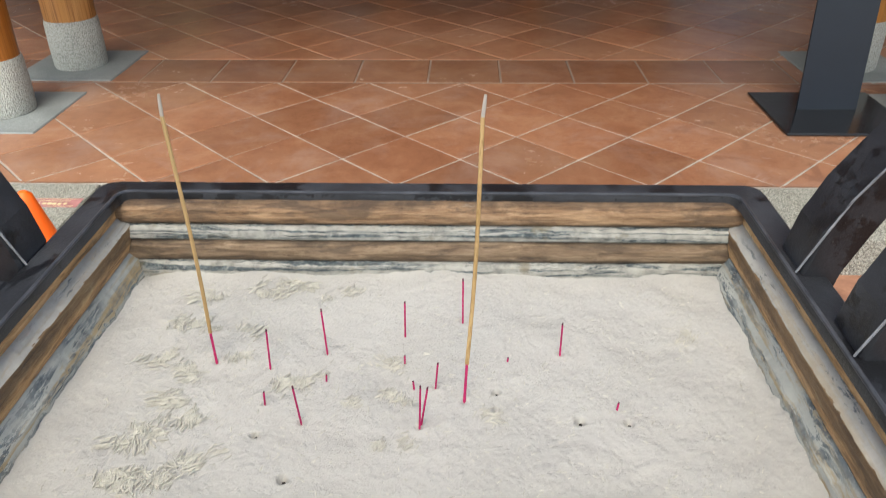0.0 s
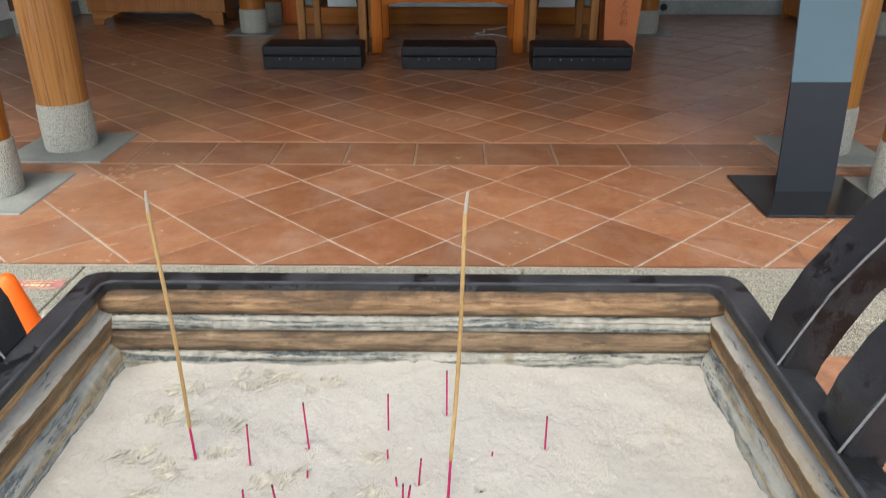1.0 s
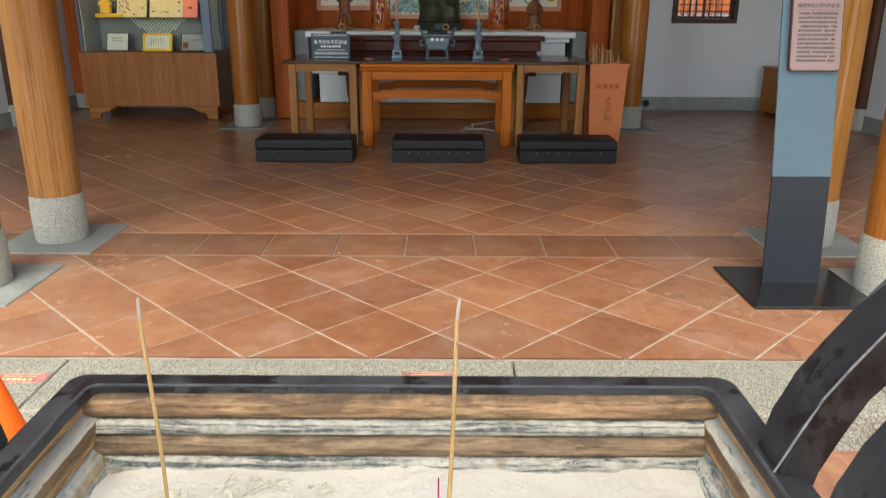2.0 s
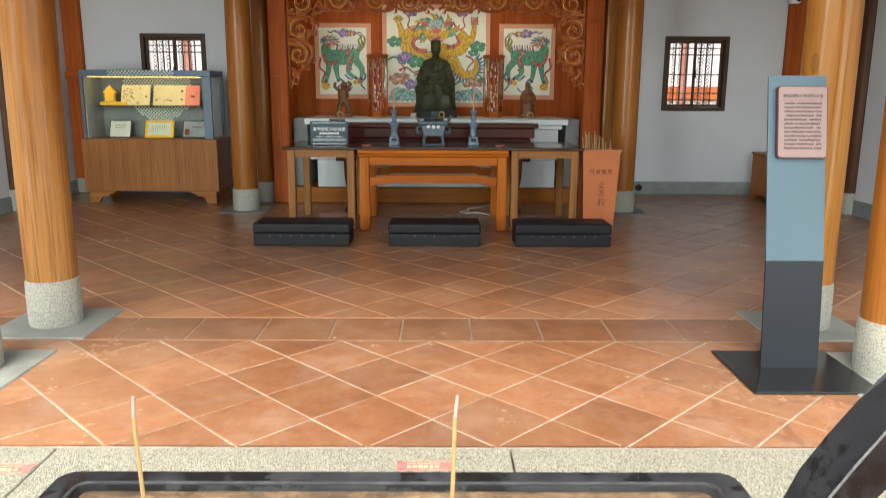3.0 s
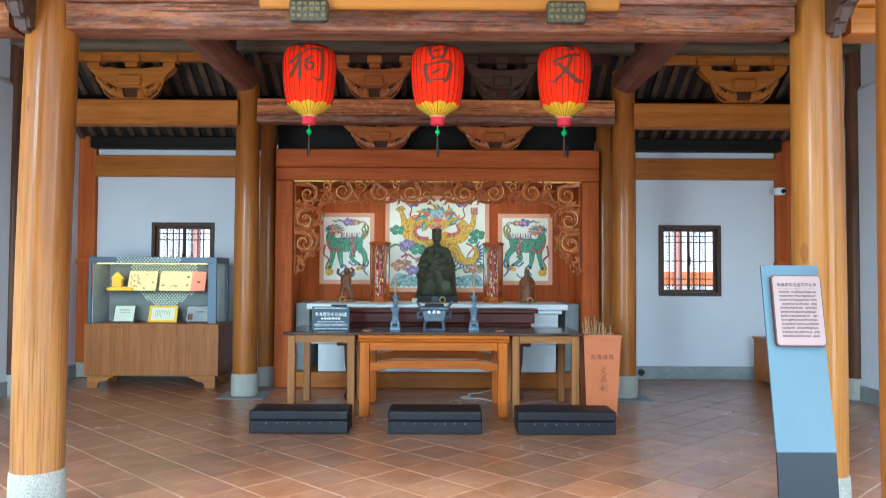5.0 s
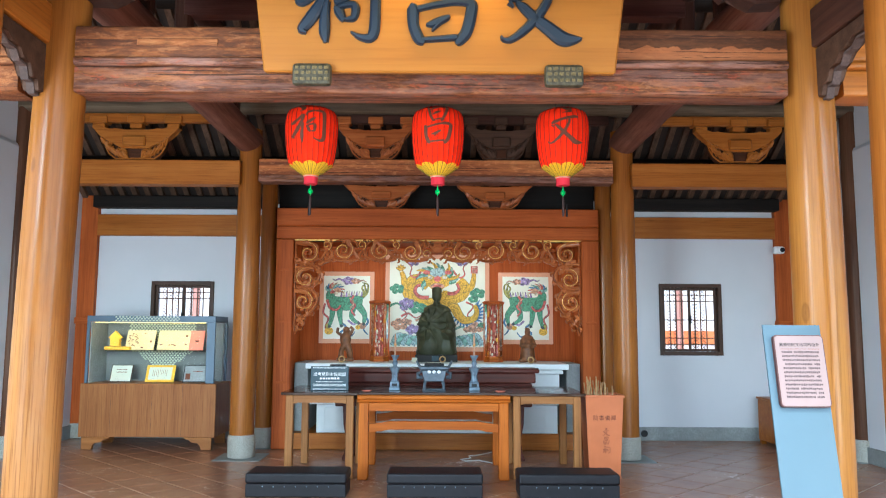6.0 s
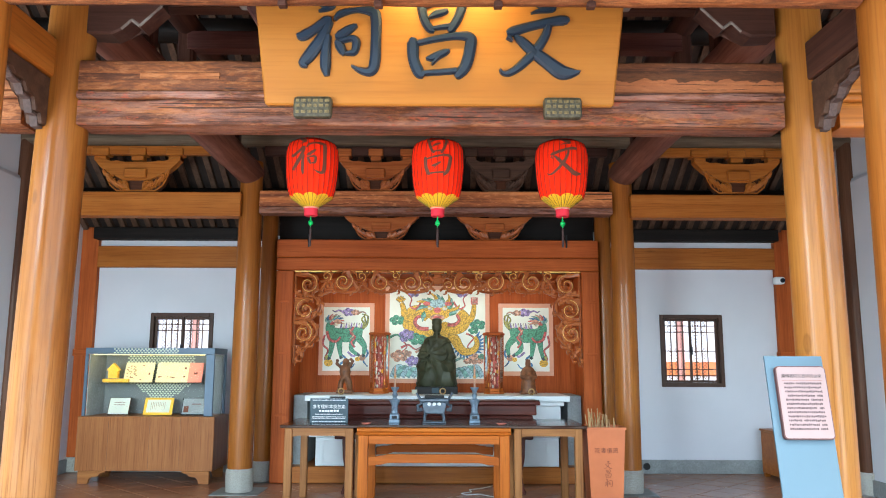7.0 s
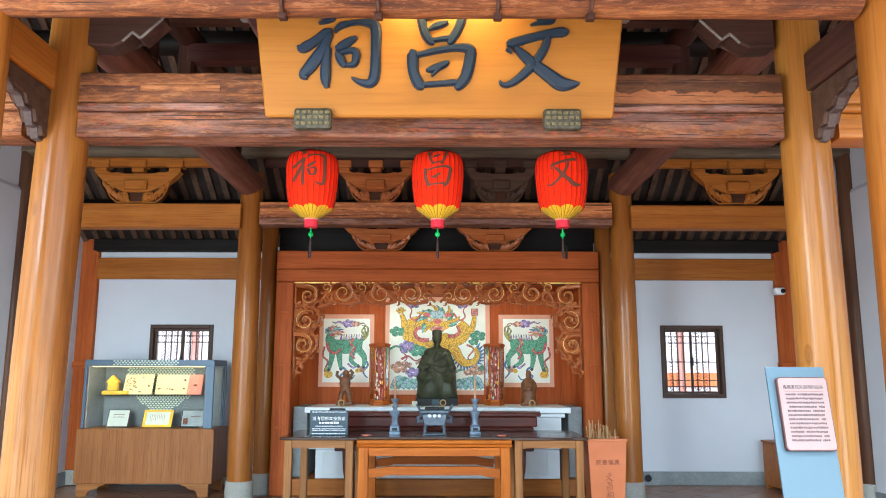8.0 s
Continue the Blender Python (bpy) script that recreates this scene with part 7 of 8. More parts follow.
part("box", bm, M_PEACH, t)
bm = bmesh.new()
for a in ((-0.2, 0.2, -0.172, -0.161), (-0.2, 0.2, 0.161, 0.172), (-0.2, -0.191, -0.161, 0.161), (0.191, 0.2, -0.161, 0.161)):
    box(bm, *a, 0.8, 0.825, 0.002)
part("rim", bm, M_PEACH, t)
for a in (-0.14, 0.14):
    for b in (-0.115, 0.115):
        part("foot", boxed(a - 0.022, a + 0.022, b - 0.02, b + 0.02, 0.002, 0.03, 0.004), M_PEACH, t)
lean = math.atan2(0.03, 0.78)
for text, x in (("院", -0.09), ("書", -0.03), ("儀", 0.03), ("鳳", 0.09)):
    ch = part("character", letters(text, 0.055, 0.0006), M_INKBROWN, t, "brushed brown character", at=(x, -0.1535, 0.6))
    ch.rotation_euler = (lean, 0, 0)
for strokes, z in ((WRITING_CHAR, 0.46), (BRIGHT_CHAR, 0.375), (SHRINE_CHAR, 0.285)):
    fine = [[(a * 0.165, b * 0.165, w * 0.1) for a, b, w in q] for q in strokes]
    ch = part("character", brush(bmesh.new(), fine, 0.0, -0.0006, 0.0006), M_INKBROWN, t, "brushed brown character", at=(0.015, -0.1315 - (z - 0.03) / 0.78 * 0.03, z))
    ch.rotation_euler = (lean, 0, 0)
r = random.Random(9)
for i in range(26):
    x, y = r.uniform(-0.15, 0.1), r.uniform(-0.09, 0.09)
    bm = tube(bmesh.new(), [(x, y, 0.56), (x + r.uniform(-0.05, 0.03), y + r.uniform(-0.03, 0.03), 0.88 + r.uniform(0, 0.12))], 0.006, 5)
    part("incense_bundle", bm, M_TWIG, t)
part("incense_bundle", tube(bmesh.new(), [(0.08, 0, 0.6), (0.12, -0.02, 0.87)], 0.007, 5), M_TWIG, t)

# ---- kneeling benches ----
for x in (-1.2, 0.02, 1.203):
    t = thing("kneeling_bench", "low black padded kneeling bench", "bench", (x, 7.03, 0), "kneeling benches")
    w = 0.42 if x < 1 and x > -1 else 0.44
    part("base", boxed(-w, w, -0.165, 0.19, 0.003, 0.115, 0.008, 2), M_KNEEL, t)
    part("pad", boxed(-w - 0.004, w + 0.004, -0.17, 0.195, 0.117, 0.21, 0.02, 3), M_KNEEL, t)
    for k in range(7):
        part("stud", ball(bmesh.new(), (-w + 0.15 + k * (2 * w - 0.3) / 6, -0.166, 0.095), (0.006, 0.004, 0.006), 6), M_PEWTER, t)

# cable on the floor
pts = [(0.64, 8.5, 0.5), (0.66, 8.55, 0.2), (0.66, 8.6, 0.01), (0.5, 8.8, 0.008), (0.35, 8.75, 0.008), (0.3, 8.85, 0.008), (0.42, 8.95, 0.008), (0.4, 9.1, 0.008), (0.55, 9.2, 0.008), (0.7, 9.4, 0.008)]
cable = tagged(part("power_cable", tube(bmesh.new(), pts, 0.006, 6), M_CABLE, smooth=True), "thin white power cable lying on the floor", "cable")


# ---- display cabinet ----
cx, cy = -3.51, 9.47
t = thing("display_cabinet", "walnut cabinet with a lit glass showcase on top", "cabinet", (cx, cy, 0))
part("body", boxed(-0.83, 0.83, -0.02, 0.62, 0.155, 0.795, 0.005), M_CAB, t, "walnut veneer base")
for x in (-0.45, 0.05, 0.42):
    part("panel_joint", boxed(x - 0.001, x + 0.001, -0.0218, -0.0203, 0.17, 0.78), M_FRAME, t)
out = [(-0.79, 0.153), (-0.79, 0.003), (-0.665, 0.003), (-0.655, 0.06), (-0.63, 0.085), (-0.55, 0.09), (-0.52, 0.125), (-0.47, 0.13), (-0.455, 0.153)]
for y in (-0.012, 0.57):
    for s in (-1, 1):
        part("foot", prism(bmesh.new(), [(-s * a, b) for a, b in out], "y", y, y + 0.045, 0.004), M_CAB_X, t)
z0, z1 = 0.8, 1.625
for a, b, c, d, e, f in ((-0.8, 0.79, 0.0, 0.56, z1 - 0.075, z1), (-0.8, -0.765, 0.0, 0.03, z0, z1 - 0.076), (0.685, 0.79, 0.0, 0.03, z0, z1 - 0.076), (-0.8, -0.765, 0.53, 0.56, z0, z1 - 0.076), (0.755, 0.79, 0.53, 0.56, z0, z1 - 0.076)):
    part("case_frame", boxed(a, b, c, d, e, f, 0.004), M_PEWT_DARK, t, "grey metal frame")
part("case_back", boxed(-0.763, 0.753, 0.5, 0.515, z0, z1 - 0.08), M_CASEBACK, t)
part("shelf", boxed(-0.76, 0.65, 0.1, 0.49, 1.185, 1.197), M_GLASS, t)
part("front_glass", boxed(-0.76, 0.68, 0.012, 0.018, z0 + 0.002, z1 - 0.08), M_GLASS, t).visible_shadow = False
part("side_glass", boxed(0.77, 0.776, 0.035, 0.525, z0 + 0.002, z1 - 0.08), M_GLASS, t).visible_shadow = False
part("led_strip", boxed(-0.72, 0.65, 0.05, 0.058, z1 - 0.088, z1 - 0.077), M_LED, t, "warm light strip")
part("side_lining", boxed(-0.762, -0.752, 0.034, 0.498, z0, z1 - 0.08), M_SKIRT, t, "pale inner side panel")
led_data = bpy.data.lights.new("case_light", "AREA")
led_data.shape, led_data.size, led_data.size_y = "RECTANGLE", 1.3, 0.02
led_data.energy, led_data.color = 0.55, (1.0, 0.7, 0.24)
new("case_light", led_data).matrix_world = look((cx - 0.04, cy + 0.062, z1 - 0.095), (cx - 0.04, cy + 0.32, 1.15))
# the stepped lattice pattern on the case back, ending in a point
bm = bmesh.new()
for i in range(-13, 14):
    for j in range(26):
        x, z = -0.06 + i * 0.042 + (0.021 if j % 2 else 0), 0.96 + j * 0.0235
        if abs(x + 0.06 - 0.05) < 0.09 + j * 0.03 and -0.47 < x < 0.4 and z < z1 - 0.1:
            box(bm, x - 0.012, x + 0.012, 0.49, 0.498, z - 0.0075, z + 0.0075)
part("lattice_pattern", bm, M_DOTS, t, "pale perforated lattice pattern")
bm = bmesh.new()
for i in range(19):
    for j in range(3):
        x = -0.44 + i * 0.042 + 0.021 * (j % 2)
        box(bm, x - 0.011, x + 0.011, -0.004, -0.001, z1 - 0.066 + 0.022 * j, z1 - 0.052 + 0.022 * j)
part("lattice_pattern", bm, M_DOTS, t, "pale perforated lattice pattern")


def leaning(name, x, z, w, h, mat, label, category, y=0.2, lean=20, marks=None, frame_mat=None, edge=0.035):
    ob = thing(name, label, category, (cx + x, cy + y, z))
    bm = boxed(-w / 2, w / 2, -0.006, 0.006, 0, h, 0.002)
    p = part("sheet", bm, frame_mat or mat, ob)
    p.rotation_euler = (radians(-lean), 0, 0)
    if frame_mat:
        part("print", boxed(-w / 2 + edge, w / 2 - edge, -0.0085, -0.0065, edge * 0.85, h - edge * 0.85), mat, p)
    for (a, b, c, d) in marks or ():
        part("print_bar", boxed(-w / 2 + a * w, -w / 2 + b * w, -0.0105, -0.009, c * h, d * h), M_INKBROWN, p, "row of small writing")
    return ob


wr = random.Random(6)


def print_marks(n, x0, x1, z0, z1):
    """Small scattered blocks of print."""
    return [(a, a + wr.uniform(0.02, 0.07), b, b + wr.uniform(0.015, 0.05)) for a, b in ((wr.uniform(x0, x1), wr.uniform(z0, z1)) for _ in range(n))]


leaning("open_book", -0.22, 1.199, 0.36, 0.26, M_PAPER, "open cream book page with dark print", "book", marks=print_marks(34, 0.06, 0.4, 0.15, 0.85) + [(0.55, 0.63, 0.1, 0.15), (0.84, 0.9, 0.38, 0.48), (0.6, 0.66, 0.82, 0.86)])
leaning("open_book", 0.2, 1.199, 0.4, 0.26, M_PAPER, "open cream book page with dark print", "book", marks=print_marks(14, 0.04, 0.55, 0.2, 0.28) + [(0.86, 0.92, 0.25, 0.33), (0.86, 0.93, 0.66, 0.76)])
leaning("red_booklet", 0.49, 1.199, 0.18, 0.26, M_PAPERR, "coral booklet leaning on the glass shelf", "book", marks=((0.4, 0.65, 0.4, 0.5),))
leaning("certificate", -0.44, 0.802, 0.27, 0.22, M_PAPERW, "pale framed certificate leaning in the case", "certificate", frame_mat=M_FRAME, edge=0.01, marks=((0.25, 0.75, 0.7, 0.73), (0.25, 0.75, 0.55, 0.58)))
leaning("certificate", 0.05, 0.802, 0.36, 0.22, M_PAPERW, "certificate in a yellow frame leaning in the case", "certificate", frame_mat=M_YELLOW, marks=[(0.24 + 0.06 * k, 0.25 + 0.06 * k, 0.3 + 0.2 * wr.random(), 0.72) for k in range(9)])
leaning("certificate", 0.49, 0.802, 0.3, 0.22, M_SKIRT, "grey framed document leaning in the case", "certificate", frame_mat=M_BLACK, edge=0.012, marks=((0.1, 0.3, 0.15, 0.5), (0.4, 0.8, 0.6, 0.64)))
tw = thing("yellow_ornament", "small yellow house-shaped wooden ornament on a stand", "ornament", (cx - 0.52, cy + 0.2, 1.199))
part("house", prism(bmesh.new(), [(-0.06, 0.05), (0.06, 0.05), (0.05, 0.15), (0.085, 0.15), (0, 0.24), (-0.085, 0.15), (-0.05, 0.15)], "y", -0.03, 0.03, 0.006), M_YELLOW, tw)
part("stand", boxed(-0.12, 0.2, -0.05, 0.05, 0.0, 0.045, 0.006), M_YELLOW, tw)

# ---- right bay: low chest and security camera ----
t = thing("low_chest", "low pine chest standing against the side wall", "chest", (4.6, 9.9, 0))
part("body", boxed(-0.3, 0.3, -0.35, 0.4, 0.05, 0.58, 0.008), M_CHEST, t)
part("lid", boxed(-0.315, 0.315, -0.365, 0.415, 0.583, 0.61, 0.006), M_CHEST, t)
for a in (-0.26, 0.26):
    for b in (-0.31, 0.36):
        part("foot", boxed(a - 0.03, a + 0.03, b - 0.03, b + 0.03, 0.002, 0.05), M_CHEST, t)
t = thing("security_camera", "small white security camera on the corner post", "camera", (4.68, 10.38, 2.58))
part("body", boxed(-0.07, 0.07, -0.1, 0.0, -0.05, 0.05, 0.025, 3), M_CHALK, t, smooth=True)
part("lens", lathe(bmesh.new(), [(0.032, 0), (0.032, 0.012), (0.02, 0.016)], 16), M_LENS, t, at=(0.03, -0.1, 0)).rotation_euler = (radians(90), 0, 0)
part("mount", boxed(-0.02, 0.02, -0.001, 0.028, -0.02, 0.02), M_CHALK, t)
t = thing("round_pipe_end", "small dark round pipe end at the wall base", "pipe", (2.6, 10.47, 0.14))
part("pipe", tube(bmesh.new(), [(0, -0.06, 0), (0, 0.0, 0)], 0.06, 16), M_BLACK, t)


# ---- information stand ----
t = thing("information_stand", "tall bent metal information stand, slate below and pale blue above", "sign stand", (1.877, 0, 0))
part("base_plate", boxed(-0.312, 0.312, 3.43, 4.02, 0.002, 0.014, 0.003), M_PLATE, t, "black steel base plate")
low = [(3.757, 0.014), (3.813, 0.5675), (3.826, 0.5675), (3.772, 0.014)]
part("lower_post", prism(bmesh.new(), low, "x", -0.148, 0.148, 0.001), M_POST, t, "dark slate lower half")
up = [(3.813, 0.569), (3.985, 1.494), (3.998, 1.494), (3.826, 0.569)]
part("upper_panel", prism(bmesh.new(), up, "x", -0.148, 0.148, 0.001), M_SKYBLUE, t, "pale blue upper half")
lean = math.atan2(0.172, 0.925)


def rounded(w, h, r, n=5):
    out = []
    for ox, oz, a0 in ((w - r, h - r, 0), (-w + r, h - r, 90), (-w + r, -h + r, 180), (w - r, -h + r, 270)):
        for i in range(n + 1):
            a = radians(a0 + 90 * i / n)
            out.append((ox + r * math.cos(a), oz + r * math.sin(a)))
    return out


plate = part("text_plate", prism(bmesh.new(), rounded(0.127, 0.182, 0.018), "y", -0.012, 0.012, 0.002), M_PINKEDGE, t, "rounded pink panel with dark edge", at=(0.016, 3.941 - 0.012, 1.262))
plate.rotation_euler = (-lean, 0, 0)
part("face", prism(bmesh.new(), rounded(0.122, 0.177, 0.016), "y", -0.0145, -0.0125, 0.0), M_PINK, plate, "pale pink printed face")
part("heading", letters("鳳儀書院文昌祠的由來", 0.0205, 0.0003), M_INK, plate, "dark heading", at=(0, -0.0152, 0.132))
part("rule", boxed(-0.1, 0.1, -0.0158, -0.0148, 0.109, 0.1105), M_INKBROWN, plate)
r = random.Random(2)
for k in range(12):
    z = 0.094 - k * 0.0205
    x = -0.094
    while x < 0.09:
        w = r.uniform(0.005, 0.0105)
        if r.random() > 0.03:
            part("print_bar", boxed(x, min(x + w, 0.096), -0.0158, -0.0148, z - 0.0058 * r.uniform(0.6, 1), z + 0.0058 * r.uniform(0.6, 1)), M_PRINT, plate)
        x += w + 0.0019


# ---- orange cone on the courtyard ----
t = thing("traffic_cone", "bright orange plastic traffic cone standing in the courtyard", "cone", (-1.225, 2.02, -0.152))
part("cone", lathe(bmesh.new(), [(0.13, 0.03), (0.125, 0.05), (0.03, 0.5), (0.024, 0.53), (0.012, 0.542)], 24), M_CONE, t, smooth=True)
part("foot", boxed(-0.17, 0.17, -0.17, 0.17, 0.002, 0.03, 0.012, 2), M_CONE, t)
t.rotation_euler = (0, radians(-3), 0)


# ---- incense burner ----
BX, BY, BW, BD = 0.011, 0.58, 0.392, 0.283
EAR_Y = 0.625


def ring(inset, z, r=0.02, n=4):
    """A rounded rectangle of the burner's plan, drawn in by inset."""
    w, d, out = BW - inset, BD - inset, []
    for sx, sy, a0 in ((1, 1, 0), (-1, 1, 90), (-1, -1, 180), (1, -1, 270)):
        for i in range(n + 1):
            a = radians(a0 + 90 * i / n)
            out.append((BX + sx * (w - r) + r * math.cos(a), BY + sy * (d - r) + r * math.sin(a), z))
    return out


def loft(rings, cap_low=False, cap_high=False):
    bm = bmesh.new()
    vs = [[bm.verts.new(p) for p in q] for q in rings]
    n = len(vs[0])
    for a, b in zip(vs, vs[1:]):
        for i in range(n):
            bm.faces.new((a[i], a[(i + 1) % n], b[(i + 1) % n], b[i]))
    if cap_low:
        bm.faces.new(vs[0])
    if cap_high:
        bm.faces.new(vs[-1])
    return bm


burner = thing("incense_burner", "black cast metal rectangular incense burner with upright curved handles", "incense burner")
bm = loft([ring(0.008, 0.945), ring(0.0, 0.95), ring(-0.001, 0.978), ring(0.006, 0.9855), ring(0.034, 0.9865), ring(0.0365, 0.989), ring(0.0385, 0.9885), ring(0.0402, 0.984, 0.014), ring(0.0402, 0.977, 0.014)])
part("rim", bm, M_IRON, burner, "dull black rim", smooth=True)
bead = ring(0.0375, 0.9885, 0.014, 6)
part("rim_bead", tube(bmesh.new(), bead + bead[:2], 0.0022, 8), M_BEAD, burner, "thin bead on the inner edge, greyer than the rim", smooth=True)
bm = loft([ring(0.06, 0.62), ring(0.045, 0.66), ring(0.03, 0.75), ring(0.02, 0.9), ring(0.008, 0.9445)], cap_low=True)
part("body", bm, M_IRON, burner, smooth=True)
for sx in (-1, 1):
    for sy in (-1, 1):
        x, y = BX + sx * (BW - 0.1), BY + sy * (BD - 0.09)
        part("leg", tube(bmesh.new(), [(x, y, 0.66), (x + sx * 0.03, y + sy * 0.02, 0.45), (x + sx * 0.01, y, 0.15), (x + sx * 0.03, y + sy * 0.02, -0.15)], [0.07, 0.055, 0.038, 0.055], 14), M_IRON, burner, smooth=True)


def ear(sx):
    """One upright handle: two curved legs that flare outward and meet in an arch."""
    bm = bmesh.new()
    path = [(0.384, 0.93), (0.383, 0.97), (0.374, 0.988), (0.379, 1.03), (0.395, 1.066), (0.417, 1.10), (0.442, 1.135), (0.47, 1.165), (0.492, 1.2), (0.503, 1.24), (0.505, 1.27)]
    outer = [(0.398, 0.93), (0.402, 0.97), (0.409, 0.99), (0.427, 1.03), (0.45, 1.066), (0.476, 1.098), (0.502, 1.13), (0.522, 1.155), (0.537, 1.19), (0.547, 1.24), (0.549, 1.28)]
    path = [(a + 0.006 * min(1, max(0, (z - 0.99) / 0.06)), z) for a, z in path]
    outer = [(a - 0.007 * min(1, max(0, (z - 0.99) / 0.06)), z) for a, z in outer]
    for y0, y1 in ((EAR_Y + 0.035, EAR_Y + 0.09), (EAR_Y - 0.09, EAR_Y - 0.035)):
        prism(bm, [(sx * a, z) for a, z in path] + [(sx * a, z) for a, z in reversed(outer)], "y", y0, y1, 0.003)
    a = [(sx * px, pz) for px, pz in path[-2:]]
    b = [(sx * px, pz) for px, pz in reversed(outer[-2:])]
    prism(bm, a + b, "y", EAR_Y - 0.034, EAR_Y + 0.034)
    return part("handle", bm, M_IRON, burner, "curved flat black handle")


ear(1)
ear(-1)
# light grey lines paint the highlight along the handles' inner edges
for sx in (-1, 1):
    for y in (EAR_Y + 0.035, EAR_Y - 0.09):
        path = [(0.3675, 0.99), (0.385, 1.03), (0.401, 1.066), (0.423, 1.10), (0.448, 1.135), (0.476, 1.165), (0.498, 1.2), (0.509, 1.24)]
        part("worn_edge", tube(bmesh.new(), [(sx * (a + 0.0008), y + 0.001, z) for a, z in path], 0.0012, 6), M_EDGE_GLINT, burner, "light grey line painting the highlight on the handle edge", smooth=True)
for sx in (-1, 1):
    a, b = sorted((sx * 0.384, sx * 0.405))
    part("handle_sill", boxed(a, b, EAR_Y - 0.034, EAR_Y + 0.034, 0.935, 0.976, 0.006), M_IRON, burner)

# wooden liner inside the rim: two bands with dusty ledges
IX, Y0, Y1 = 0.351, BY - 0.237, BY + 0.237


def liner(name, front, mx, my, rough=0.0008, flank=None):
    """A moulding swept along the four inner sides; the profile gives (inset, height)."""
    for side in range(4):
        along_x = side < 2
        s = 1 if side % 2 == 0 else -1
        n = 240 if along_x else 170
        profile = front if along_x or not flank else flank
        bm, rows = bmesh.new(), []
        for i in range(n + 1):
            f = i / n
            row = []
            for inset, z in profile:
                if along_x:
                    x, y = BX + (IX + 0.012) * (2 * f - 1), BY + s * (0.237 - inset)
                else:
                    x, y = BX + s * (IX - inset), BY + (0.245 if flank else 0.237 - inset) * (2 * f - 1)
                w = rough * (noise.noise(Vector((x * 60, y * 60, z * 90))) + noise.noise(Vector((x * 14, y * 14, z * 300))) + 0.6 * noise.noise(Vector((x * 170, y * 170, z * 400))))
                row.append(bm.verts.new((x - (0 if along_x else s * w), y - (s * w if along_x else 0), z + 0.7 * w)))
            rows.append(row)
        for p, q in zip(rows, rows[1:]):
            for k in range(len(profile) - 1):
                bm.faces.new((p[k], p[k + 1], q[k + 1], q[k]))
        part(name, bm, mx if along_x else my, burner, smooth=True)


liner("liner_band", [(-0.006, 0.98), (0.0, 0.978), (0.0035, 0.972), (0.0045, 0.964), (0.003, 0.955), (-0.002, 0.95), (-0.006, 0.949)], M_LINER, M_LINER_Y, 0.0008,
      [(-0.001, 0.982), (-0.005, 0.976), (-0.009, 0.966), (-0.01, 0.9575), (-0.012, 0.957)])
liner("ledge", [(-0.006, 0.951), (0.0, 0.9495), (0.006, 0.947), (0.0085, 0.942), (0.0085, 0.936), (0.004, 0.932)], M_LEDGE, M_DUSTY_LEDGE, 0.0018,
      [(-0.012, 0.9582), (-0.0095, 0.9575), (-0.005, 0.9545), (0.0, 0.951), (0.004, 0.9485), (0.002, 0.946)])
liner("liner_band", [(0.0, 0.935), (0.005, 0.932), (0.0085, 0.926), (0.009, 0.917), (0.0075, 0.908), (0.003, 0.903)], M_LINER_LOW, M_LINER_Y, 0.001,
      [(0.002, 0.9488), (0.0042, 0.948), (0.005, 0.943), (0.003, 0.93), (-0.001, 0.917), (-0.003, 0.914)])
liner("ledge", [(0.0, 0.907), (0.006, 0.904), (0.012, 0.9), (0.014, 0.895), (0.014, 0.885), (0.01, 0.86)], M_LEDGE, M_LEDGE_Y, 0.0024,
      [(-0.003, 0.916), (-0.001, 0.9155), (0.004, 0.908), (0.0095, 0.9), (0.012, 0.893), (0.014, 0.86)])

# ash bed
SX0, SX1, SY0, SY1 = BX - IX + 0.008, BX + IX - 0.008, Y0 + 0.009, Y1 - 0.009


FEET = ((0.057, 0.59), (-0.193, 0.642), (-0.137, 0.634), (-0.084, 0.662), (-0.091, 0.559), (0.017, 0.554), (0.029, 0.61), (0.055, 0.712), (0.155, 0.666), (-0.13, 0.581))


